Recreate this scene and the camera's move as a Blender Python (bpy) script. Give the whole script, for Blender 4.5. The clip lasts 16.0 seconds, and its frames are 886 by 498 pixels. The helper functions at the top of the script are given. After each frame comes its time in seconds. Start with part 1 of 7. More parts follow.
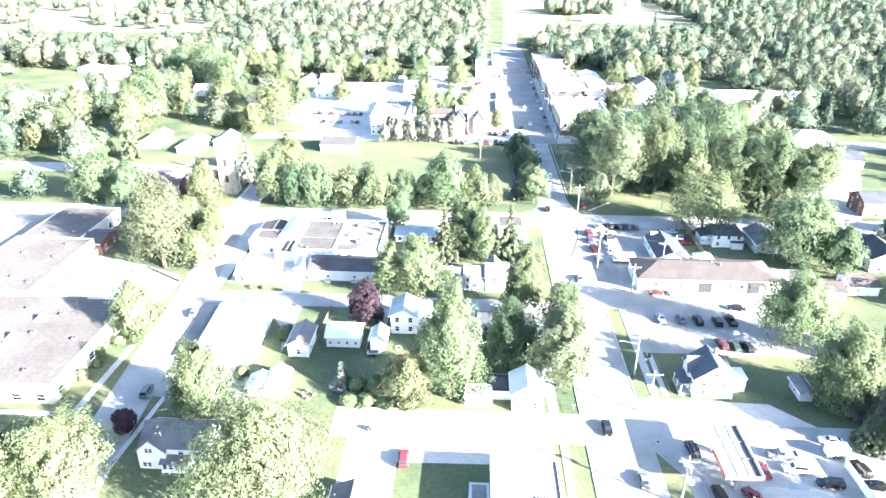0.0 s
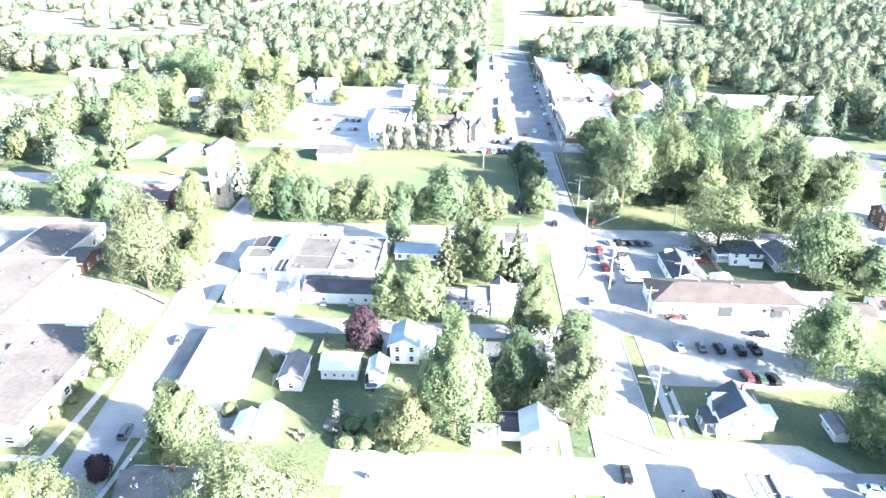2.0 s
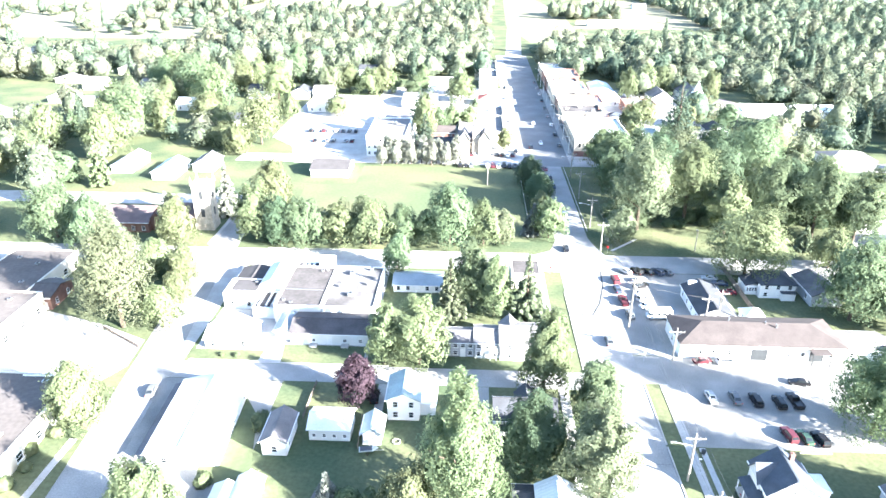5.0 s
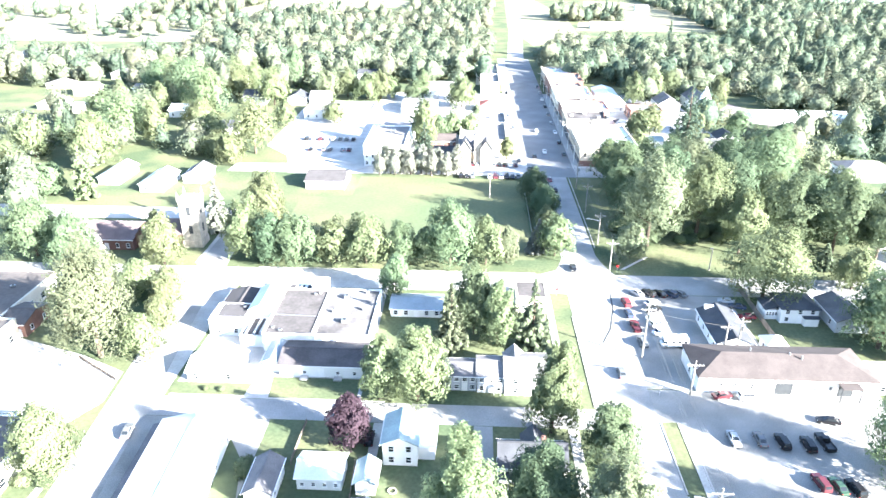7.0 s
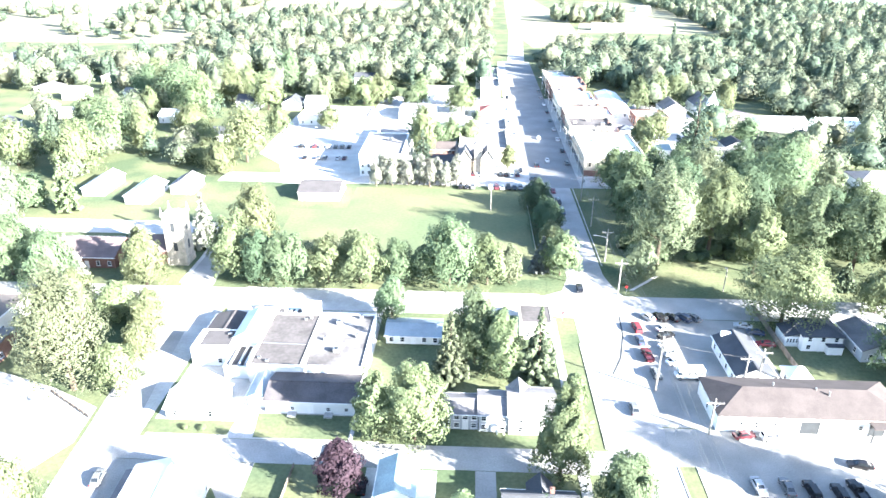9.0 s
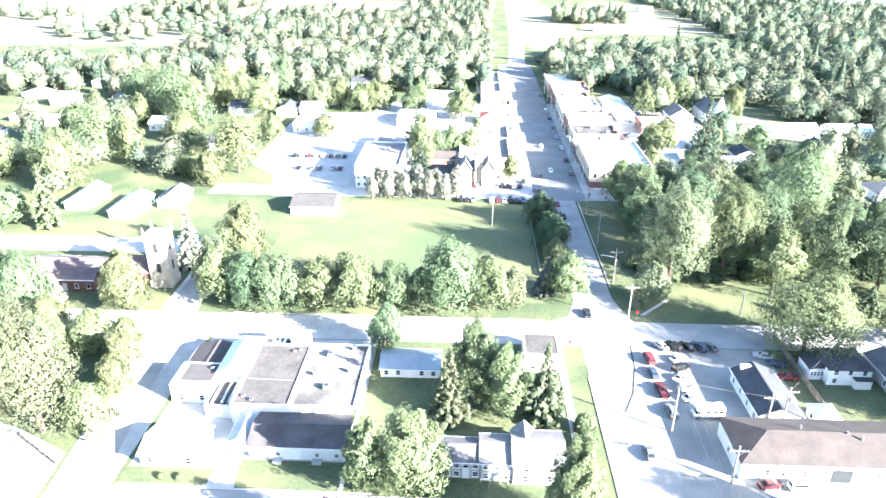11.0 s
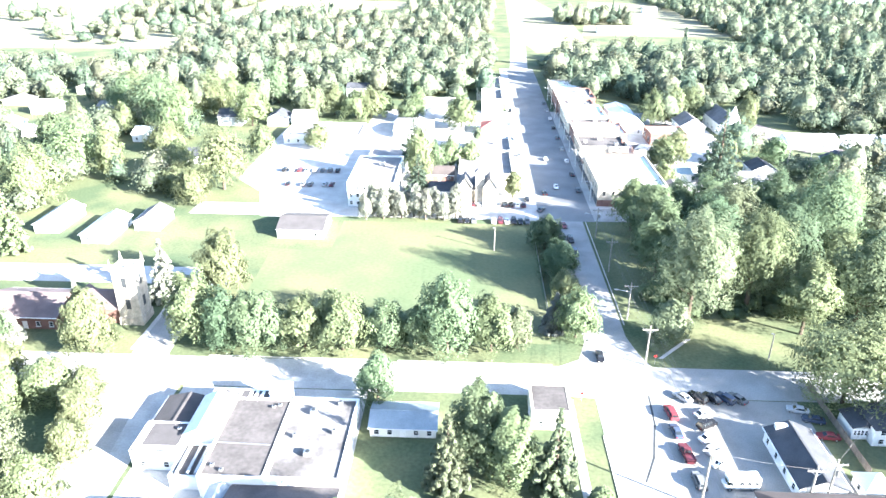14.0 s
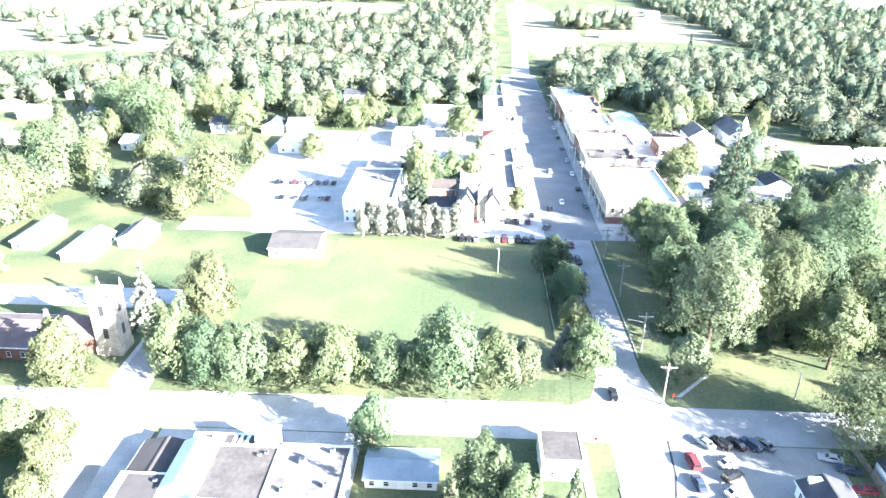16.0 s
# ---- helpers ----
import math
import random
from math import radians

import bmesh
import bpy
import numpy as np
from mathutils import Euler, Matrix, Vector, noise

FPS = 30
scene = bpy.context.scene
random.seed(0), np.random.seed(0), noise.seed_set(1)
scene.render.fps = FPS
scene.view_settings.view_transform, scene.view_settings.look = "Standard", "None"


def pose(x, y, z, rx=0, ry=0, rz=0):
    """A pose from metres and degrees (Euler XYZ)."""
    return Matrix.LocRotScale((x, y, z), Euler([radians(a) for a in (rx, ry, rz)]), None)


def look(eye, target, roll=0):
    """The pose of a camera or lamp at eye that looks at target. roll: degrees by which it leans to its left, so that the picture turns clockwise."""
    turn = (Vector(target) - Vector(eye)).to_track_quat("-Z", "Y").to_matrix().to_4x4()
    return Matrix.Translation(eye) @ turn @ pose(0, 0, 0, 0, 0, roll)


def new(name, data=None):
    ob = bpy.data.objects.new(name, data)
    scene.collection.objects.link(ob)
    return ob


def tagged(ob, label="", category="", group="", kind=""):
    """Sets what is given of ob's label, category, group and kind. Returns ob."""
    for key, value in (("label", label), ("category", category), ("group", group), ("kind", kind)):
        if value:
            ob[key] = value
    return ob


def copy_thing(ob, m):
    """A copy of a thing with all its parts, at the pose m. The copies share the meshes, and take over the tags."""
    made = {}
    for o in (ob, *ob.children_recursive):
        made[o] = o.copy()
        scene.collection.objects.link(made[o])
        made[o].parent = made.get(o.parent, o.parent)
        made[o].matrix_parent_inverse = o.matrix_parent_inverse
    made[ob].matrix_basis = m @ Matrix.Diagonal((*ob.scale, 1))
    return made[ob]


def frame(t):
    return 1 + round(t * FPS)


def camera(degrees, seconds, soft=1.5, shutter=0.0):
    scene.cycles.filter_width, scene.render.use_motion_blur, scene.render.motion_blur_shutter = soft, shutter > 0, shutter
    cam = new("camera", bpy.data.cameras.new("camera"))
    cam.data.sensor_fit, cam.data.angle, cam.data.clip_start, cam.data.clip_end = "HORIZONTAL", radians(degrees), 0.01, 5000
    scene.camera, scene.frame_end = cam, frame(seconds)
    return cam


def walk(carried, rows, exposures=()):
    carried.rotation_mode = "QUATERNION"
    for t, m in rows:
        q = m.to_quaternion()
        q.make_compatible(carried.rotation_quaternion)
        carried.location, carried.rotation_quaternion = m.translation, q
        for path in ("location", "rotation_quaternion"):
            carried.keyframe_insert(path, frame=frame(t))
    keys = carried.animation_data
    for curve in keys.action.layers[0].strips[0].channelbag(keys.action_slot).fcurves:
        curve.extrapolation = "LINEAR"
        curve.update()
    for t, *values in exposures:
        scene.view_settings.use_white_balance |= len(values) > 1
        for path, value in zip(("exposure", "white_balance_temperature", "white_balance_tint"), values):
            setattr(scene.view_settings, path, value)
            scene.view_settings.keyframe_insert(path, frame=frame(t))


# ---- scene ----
cam = camera(66.0, 16.0)
PATH = [
    (0, (3.528, 7.76, 92.013), (3.449, 9.572, 91.172), 0.4),
    (0.5, (3.132, 10.915, 92.028), (3.053, 12.729, 91.188), 0.4),
    (1, (2.718, 14.186, 92.038), (2.64, 16.0, 91.198), 0.4),
    (1.5, (2.301, 17.471, 92.059), (2.223, 19.285, 91.219), 0.4),
    (2, (1.951, 20.753, 92.088), (1.874, 22.566, 91.248), 0.4),
    (2.5, (1.644, 23.994, 92.115), (1.566, 25.808, 91.276), 0.4),
    (3, (1.304, 27.259, 92.172), (1.226, 29.073, 91.333), 0.4),
    (3.5, (0.966, 30.566, 92.229), (0.889, 32.38, 91.39), 0.4),
    (4, (0.645, 33.969, 92.285), (0.569, 35.783, 91.446), 0.4),
    (6.5, (-0.108, 50.142, 92.743), (-0.185, 51.956, 91.904), 0.3),
    (7, (-0.21, 53.412, 92.799), (-0.288, 55.227, 91.961), 0.3),
    (7.5, (-0.387, 56.617, 92.858), (-0.464, 58.432, 92.02), 0.3),
    (8, (-0.603, 59.889, 92.974), (-0.678, 61.704, 92.137), 0.3),
    (8.5, (-0.766, 63.106, 93.099), (-0.84, 64.921, 92.261), 0.4),
    (9, (-0.867, 66.198, 93.227), (-0.941, 68.012, 92.388), 0.4),
    (11.5, (-1.069, 82.79, 94.359), (-1.144, 84.602, 93.517), 0.3),
    (12, (-1.016, 86.04, 94.596), (-1.091, 87.852, 93.753), 0.3),
    (12.5, (-1.083, 89.355, 94.812), (-1.157, 91.167, 93.969), 0.3),
    (13, (-1.19, 92.674, 94.95), (-1.263, 94.485, 94.106), 0.3),
    (13.5, (-1.299, 96.081, 95.05), (-1.374, 97.892, 94.206), 0.3),
    (14, (-1.306, 99.507, 95.184), (-1.381, 101.318, 94.338), 0.3),
    (14.5, (-1.408, 102.984, 95.323), (-1.484, 104.795, 94.478), 0.3),
    (15, (-1.671, 106.426, 95.445), (-1.747, 108.239, 94.601), 0.4),
    (15.5, (-2.162, 109.764, 95.535), (-2.236, 111.576, 94.693), 0.5),
    (16, (-2.841, 113.13, 95.624), (-2.91, 114.943, 94.782), 0.7),
]
walk(cam, [(t, look(e, a, r)) for t, e, a, r in PATH], exposures=[(0, 3.75, 5850, 10), (16, 3.75, 5850, 10)])

S = 1.5  # metres to one unit of the plan below

# ---- light ----
SUN_EL, SUN_AZ = radians(20.5), math.atan2(0.87, -0.49)
world = bpy.data.worlds.new("world")
scene.world = world
world.use_nodes = True
wn = world.node_tree.nodes
sky = wn.new("ShaderNodeTexSky")
sky.sky_type, sky.sun_disc = "NISHITA", False
sky.sun_elevation, sky.sun_rotation = SUN_EL, SUN_AZ
world.node_tree.links.new(sky.outputs[0], wn["Background"].inputs[0])
wn["Background"].inputs[1].default_value = 0.064
sun = new("sun", bpy.data.lights.new("sun", "SUN"))
sun.data.energy, sun.data.angle, sun.data.color = 5.0, radians(0.53), (1.0, 0.92, 0.80)
sun.matrix_world = look((300 * math.sin(SUN_AZ), 300 * math.cos(SUN_AZ), 300 * math.tan(SUN_EL)), (0, 0, 0))


# ---- materials ----
def material(name, colour, rough=0.8, vary=0.25, big=0.15, fine=6.0, metal=0.0, bump=0.0, tint=None, spread=0.0, spec=0.3):
    """A surface with variation at two scales: big and fine are noise frequencies per metre. tint: colour of the patches.
    spread: how far single pieces differ from one another."""
    m = bpy.data.materials.new(name)
    m.use_nodes = True
    n, l = m.node_tree.nodes, m.node_tree.links
    b = n["Principled BSDF"]
    b.inputs["Roughness"].default_value, b.inputs["Metallic"].default_value = rough, metal
    b.inputs["Specular IOR Level"].default_value = spec
    geo = n.new("ShaderNodeNewGeometry")
    n1, n2 = n.new("ShaderNodeTexNoise"), n.new("ShaderNodeTexNoise")
    n1.inputs["Scale"].default_value, n1.inputs["Detail"].default_value = big, 5
    n2.inputs["Scale"].default_value, n2.inputs["Detail"].default_value = fine, 3
    for q in (n1, n2):
        l.new(geo.outputs["Position"], q.inputs["Vector"])
    ramp = n.new("ShaderNodeValToRGB")
    ramp.color_ramp.elements[0].position, ramp.color_ramp.elements[1].position = 0.36, 0.64
    dark = tint or tuple(c * (1 - vary) for c in colour)
    ramp.color_ramp.elements[0].color, ramp.color_ramp.elements[1].color = (*dark, 1), (*colour, 1)
    l.new(n1.outputs["Fac"], ramp.inputs["Fac"])
    span = n.new("ShaderNodeMapRange")
    span.inputs["From Min"].default_value, span.inputs["From Max"].default_value = 0.3, 0.7
    span.inputs["To Min"].default_value, span.inputs["To Max"].default_value = 1 - vary * 0.6, 1 + vary * 0.4
    l.new(n2.outputs["Fac"], span.inputs["Value"])
    mul = n.new("ShaderNodeMix")
    mul.data_type, mul.blend_type = "RGBA", "MULTIPLY"
    mul.inputs[0].default_value = 1.0
    l.new(ramp.outputs["Color"], mul.inputs[6])
    l.new(span.outputs["Result"], mul.inputs[7])
    last = mul.outputs[2]
    if spread:
        hsv = n.new("ShaderNodeHueSaturation")
        r2 = n.new("ShaderNodeMapRange")
        r2.inputs["To Min"].default_value, r2.inputs["To Max"].default_value = 1 - spread, 1 + spread
        l.new(geo.outputs["Random Per Island"], r2.inputs["Value"])
        l.new(r2.outputs["Result"], hsv.inputs["Value"])
        l.new(last, hsv.inputs["Color"])
        last = hsv.outputs["Color"]
    l.new(last, b.inputs["Base Color"])
    if bump:
        bm_ = n.new("ShaderNodeBump")
        bm_.inputs["Strength"].default_value, bm_.inputs["Distance"].default_value = 0.5, bump
        l.new(n2.outputs["Fac"], bm_.inputs["Height"])
        l.new(bm_.outputs["Normal"], b.inputs["Normal"])
    return m


def leaf_material(name, colour, spread=0.09, through_light=0.42, place=0.0):
    """Leaves that let light through. place: frequency per metre at which joined trees differ from one another."""
    m = bpy.data.materials.new(name)
    m.use_nodes = True
    n, l = m.node_tree.nodes, m.node_tree.links
    b, out = n["Principled BSDF"], n["Material Output"]
    b.inputs["Roughness"].default_value = 0.75
    b.inputs["Specular IOR Level"].default_value = 0.1
    geo, info = n.new("ShaderNodeNewGeometry"), n.new("ShaderNodeObjectInfo")
    hsv = n.new("ShaderNodeHueSaturation")
    hsv.inputs["Color"].default_value = (*colour, 1)
    r1, r2 = n.new("ShaderNodeMapRange"), n.new("ShaderNodeMapRange")
    r1.inputs["To Min"].default_value, r1.inputs["To Max"].default_value = 1 - spread, 1 + spread
    r2.inputs["To Min"].default_value, r2.inputs["To Max"].default_value = 0.484, 0.514
    l.new(geo.outputs["Random Per Island"], r1.inputs["Value"])
    l.new(info.outputs["Random"], r2.inputs["Value"])
    l.new(r2.outputs["Result"], hsv.inputs["Hue"])
    each = n.new("ShaderNodeMapRange")
    each.inputs["To Min"].default_value, each.inputs["To Max"].default_value = 0.88, 1.12
    l.new(info.outputs["Random"], each.inputs["Value"])
    if place:
        spot = n.new("ShaderNodeTexNoise")
        spot.inputs["Scale"].default_value, spot.inputs["Detail"].default_value = place, 2
        l.new(geo.outputs["Position"], spot.inputs["Vector"])
        each.inputs["From Min"].default_value, each.inputs["From Max"].default_value = 0.35, 0.65
        each.inputs["To Min"].default_value, each.inputs["To Max"].default_value = 0.8, 1.18
        l.new(spot.outputs["Fac"], each.inputs["Value"])
        mottle, fine = n.new("ShaderNodeTexNoise"), n.new("ShaderNodeMapRange")
        mottle.inputs["Scale"].default_value, mottle.inputs["Detail"].default_value = 0.55, 3
        l.new(geo.outputs["Position"], mottle.inputs["Vector"])
        fine.inputs["From Min"].default_value, fine.inputs["From Max"].default_value = 0.35, 0.65
        fine.inputs["To Min"].default_value, fine.inputs["To Max"].default_value = 0.62, 1.25
        l.new(mottle.outputs["Fac"], fine.inputs["Value"])
        tone = n.new("ShaderNodeMath")
        tone.operation = "MULTIPLY"
        l.new(each.outputs["Result"], tone.inputs[0])
        l.new(fine.outputs["Result"], tone.inputs[1])
        each = tone
    both = n.new("ShaderNodeMath")
    both.operation = "MULTIPLY"
    l.new(r1.outputs["Result"], both.inputs[0])
    l.new(each.outputs[0], both.inputs[1])
    l.new(both.outputs["Value"], hsv.inputs["Value"])
    l.new(hsv.outputs["Color"], b.inputs["Base Color"])
    tr, mix = n.new("ShaderNodeBsdfTranslucent"), n.new("ShaderNodeMixShader")
    mix.inputs["Fac"].default_value = through_light
    l.new(hsv.outputs["Color"], tr.inputs["Color"])
    l.new(b.outputs[0], mix.inputs[1])
    l.new(tr.outputs[0], mix.inputs[2])
    l.new(mix.outputs[0], out.inputs["Surface"])
    return m


GRASS = material("grass", (0.126, 0.134, 0.073), 0.9, 0.32, 0.05, 1.2, tint=(0.066, 0.090, 0.050), spec=0.1)
LAWN = material("field_grass", (0.128, 0.134, 0.074), 0.9, 0.2, 0.03, 0.9, tint=(0.086, 0.110, 0.060), spec=0.1)
ASPHALT = material("old_asphalt", (0.30, 0.298, 0.292), 0.9, 0.25, 0.12, 3.0, spec=0.2)
DARK_ASPHALT = material("asphalt", (0.19, 0.19, 0.19), 0.9, 0.3, 0.1, 3.0, spec=0.2)
CONCRETE = material("concrete", (0.42, 0.41, 0.39), 0.9, 0.2, 0.2, 2.0, spec=0.2)
GRAVEL = material("pale_gravel", (0.29, 0.285, 0.27), 0.95, 0.3, 0.1, 4.0, spec=0.15)
MEADOW = material("dry_meadow", (0.23, 0.222, 0.15), 0.95, 0.2, 0.02, 0.5, spec=0.1)
WATER = material("lake_water", (0.05, 0.09, 0.12), 0.12, 0.1, 0.02, 0.4, spec=0.5)
LINE = material("road_paint", (0.6, 0.58, 0.5), 0.7, 0.3, 0.5, 4.0)
WHITE = material("white_siding", (0.72, 0.72, 0.70), 0.6, 0.1, 0.3, 8.0)
CREAM = material("cream_siding", (0.55, 0.52, 0.44), 0.7, 0.12, 0.3, 8.0)
GREYWALL = material("grey_siding", (0.40, 0.42, 0.44), 0.7, 0.12, 0.3, 8.0)
BRICK = material("red_brick", (0.21, 0.12, 0.098), 0.9, 0.3, 0.6, 14.0, bump=0.01)
STONE = material("pale_stone", (0.42, 0.38, 0.32), 0.9, 0.3, 0.8, 5.0, bump=0.02)
SHINGLE = material("grey_shingles", (0.150, 0.146, 0.153), 0.9, 0.3, 0.3, 5.0, bump=0.01)
DARKSHINGLE = material("dark_shingles", (0.06, 0.064, 0.074), 0.9, 0.3, 0.3, 5.0, bump=0.01)
BROWNSHINGLE = material("brown_shingles", (0.075, 0.063, 0.06), 0.9, 0.25, 0.3, 5.0, bump=0.01)
TEALROOF = material("teal_metal_roof", (0.30, 0.37, 0.375), 0.45, 0.2, 0.3, 3.0, metal=0.2)
WHITEMETAL = material("white_metal_roof", (0.66, 0.68, 0.70), 0.45, 0.12, 0.3, 3.0)
GREYROOF = material("pale_membrane_roof", (0.203, 0.195, 0.195), 0.9, 0.25, 0.18, 1.5)
TARROOF = material("weathered_tar_roof", (0.090, 0.082, 0.080), 0.9, 0.35, 0.16, 1.1)
STAINEDROOF = material("stained_white_membrane", (0.20, 0.195, 0.192), 0.85, 0.3, 0.16, 1.2, tint=(0.078, 0.072, 0.07))
SCHOOLROOF = material("pale_school_roof", (0.118, 0.104, 0.097), 0.9, 0.28, 0.06, 1.0)
BLUESHINGLE = material("blue_grey_shingles", (0.075, 0.088, 0.11), 0.85, 0.25, 0.4, 5.0, bump=0.01)
TEALPALE = material("pale_blue_metal_roof", (0.25, 0.29, 0.32), 0.45, 0.15, 0.3, 3.0)
CHURCHROOF = material("rose_brown_shingles", (0.155, 0.120, 0.118), 0.9, 0.25, 0.3, 5.0)
REDROOF = material("faded_red_roof", (0.42, 0.14, 0.12), 0.8, 0.2, 0.2, 3.0)
TRIM = material("white_trim", (0.75, 0.75, 0.74), 0.5, 0.06, 0.5, 8.0)
DARKTRIM = material("dark_trim", (0.04, 0.045, 0.05), 0.6, 0.2, 0.5, 8.0)
POLE_WOOD = material("weathered_pole_wood", (0.30, 0.28, 0.25), 0.9, 0.3, 1.0, 12.0)
BARK = material("bark", (0.11, 0.085, 0.065), 0.95, 0.35, 1.0, 9.0, bump=0.02)
METAL = material("galvanised_metal", (0.45, 0.46, 0.47), 0.4, 0.15, 1.0, 6.0, metal=0.8)
RUBBER = material("tyre_rubber", (0.02, 0.02, 0.021), 0.8, 0.2, 2.0, 12.0)
WOODFENCE = material("weathered_fence_wood", (0.24, 0.20, 0.165), 0.9, 0.3, 0.6, 7.0, spread=0.2)
WIRE = material("cable_black", (0.10, 0.10, 0.10), 0.6, 0.1, 1.0, 8.0)
PINKASPHALT = material("faded_pinkish_asphalt", (0.20, 0.17, 0.17), 0.9, 0.25, 0.1, 3.0, spec=0.2)
LIGHTSHINGLE = material("light_grey_shingles", (0.072, 0.067, 0.068), 0.9, 0.2, 0.3, 5.0, bump=0.01)
FRONTROOF = material("dull_brown_grey_roofing", (0.088, 0.08, 0.082), 0.9, 0.3, 0.25, 3.0, bump=0.01)
STREET = material("downtown_asphalt", (0.20, 0.205, 0.21), 0.9, 0.25, 0.08, 2.0, spec=0.2)
GLASS = material("dark_window_glass", (0.02, 0.025, 0.03), 0.06, 0.2, 1.0, 2.0, spec=0.6)
LAMP_RED = material("red_lens", (0.45, 0.02, 0.02), 0.25, 0.1, 2.0, 8.0)
LAMP_CLEAR = material("clear_lens", (0.7, 0.7, 0.7), 0.15, 0.1, 2.0, 8.0)
SOIL = material("bare_soil", (0.18, 0.14, 0.10), 0.95, 0.3, 0.5, 4.0)
LEAF = [leaf_material("leaf_" + n, c) for n, c in (("maple", (0.148, 0.186, 0.103)), ("oak", (0.124, 0.166, 0.097)), ("ash", (0.164, 0.192, 0.106)))]
LEAF_PALE = leaf_material("leaf_pale", (0.154, 0.180, 0.112))
LEAF_DARK = leaf_material("leaf_deep_green", (0.088, 0.125, 0.076))
LEAF_WHITISH = leaf_material("leaf_whitish", (0.24, 0.25, 0.205))
LEAF_PURPLE = leaf_material("leaf_purple", (0.06, 0.04, 0.052))
LEAF_SILVER = leaf_material("needle_silver", (0.17, 0.185, 0.165))
NEEDLE = leaf_material("needle_green", (0.077, 0.107, 0.076))
NEEDLE_PALE = leaf_material("needle_pale", (0.127, 0.152, 0.096))
LEAF_FOREST = leaf_material("leaf_forest", (0.150, 0.177, 0.120), place=0.045)
LEAF_WOOD_PALE = leaf_material("leaf_wood_pale", (0.177, 0.190, 0.131), place=0.045)
LEAF_WOOD_DEEP = leaf_material("leaf_wood_deep", (0.097, 0.132, 0.094), place=0.045)
PAINTS = {}


def paint(name):
    rgb = dict(black=(0.012, 0.012, 0.014), white=(0.72, 0.72, 0.72), silver=(0.38, 0.39, 0.40), grey=(0.12, 0.125, 0.13), red=(0.15, 0.032, 0.04),
               maroon=(0.085, 0.022, 0.028), blue=(0.045, 0.06, 0.095), green=(0.03, 0.06, 0.04), tan=(0.35, 0.31, 0.25))[name]
    if name not in PAINTS:
        PAINTS[name] = material(name + "_car_paint", rgb, 0.25, 0.06, 1.0, 3.0, spec=0.5)
    return PAINTS[name]


# ---- building blocks ----
def to_mesh(name, bm, mat):
    me = bpy.data.meshes.new(name)
    bm.normal_update()
    bm.to_mesh(me)
    bm.free()
    me.materials.append(mat)
    return me


def part(name, bm, mat, parent, label="", at=None):
    """Links a bmesh, or a mesh that pieces share, as one mesh object under a thing or a part."""
    me = bm if isinstance(bm, bpy.types.Mesh) else to_mesh(name, bm, mat)
    ob = new(name, me)
    ob.parent = parent
    if at is not None:
        ob.matrix_basis = at
    if label:
        ob["label"] = label
    return ob


def thing(name, m, label, category, group="", kind="", size=S):
    """An Empty that parents the parts of a thing, at a pose in plan units; size: metres to one unit of its parts."""
    ob = new(name)
    ob.empty_display_size = 0.3
    ob.matrix_basis = Matrix.Translation(m.translation * S) @ m.to_3x3().to_4x4() @ Matrix.Scale(size, 4)
    return tagged(ob, label, category, group, kind)


def solid(name, bm, mat, label, category="", kind="", m=None, group=""):
    ob = new(name, to_mesh(name, bm, mat))
    if m is not None:
        ob.matrix_basis = m
    return tagged(ob, label, category, group, kind)


def box(bm, x0, x1, y0, y1, z0, z1):
    v = [bm.verts.new((x, y, z)) for z in (z0, z1) for y in (y0, y1) for x in (x0, x1)]
    for a, b, c, d in ((0, 2, 3, 1), (4, 5, 7, 6), (0, 1, 5, 4), (2, 6, 7, 3), (1, 3, 7, 5), (0, 4, 6, 2)):
        bm.faces.new((v[a], v[b], v[c], v[d]))
    return bm


def boxes(*rows):
    bm = bmesh.new()
    for r in rows:
        box(bm, *r)
    return bm


def prism(bm, outline, z0, z1):
    """An upright prism over a polygon given counter-clockwise."""
    lo = [bm.verts.new((x, y, z0)) for x, y in outline]
    hi = [bm.verts.new((x, y, z1)) for x, y in outline]
    bm.faces.new(hi)
    bm.faces.new(lo[::-1])
    k = len(outline)
    for i in range(k):
        bm.faces.new((lo[i], lo[(i + 1) % k], hi[(i + 1) % k], hi[i]))
    return bm


def hull(bm, points, faces):
    v = [bm.verts.new(p) for p in points]
    for f in faces:
        bm.faces.new([v[i] for i in f])
    return bm


def tube(bm, p, q, r0, r1=None, n=8, cap=True):
    p, q, r1 = Vector(p), Vector(q), r0 if r1 is None else r1
    turn = (q - p).to_track_quat("Z", "Y").to_matrix()
    rings = []
    for c, r in ((p, r0), (q, r1)):
        rings.append([bm.verts.new(c + turn @ Vector((r * math.cos(6.28319 * i / n), r * math.sin(6.28319 * i / n), 0))) for i in range(n)])
    for i in range(n):
        bm.faces.new((rings[0][i], rings[0][(i + 1) % n], rings[1][(i + 1) % n], rings[1][i]))
    if cap:
        bm.faces.new(rings[1])
        bm.faces.new(rings[0][::-1])
    return bm


def patch(name, outline, top, mat, label, category="", base=-0.2):
    """A piece of the ground cover: a slab whose top lies a little above the ground sheet."""
    return solid(name, prism(bmesh.new(), [(x * S, y * S) for x, y in outline], base, top), mat, label, category, "structure")


def rect(x0, x1, y0, y1):
    return [(x0, y0), (x1, y0), (x1, y1), (x0, y1)]


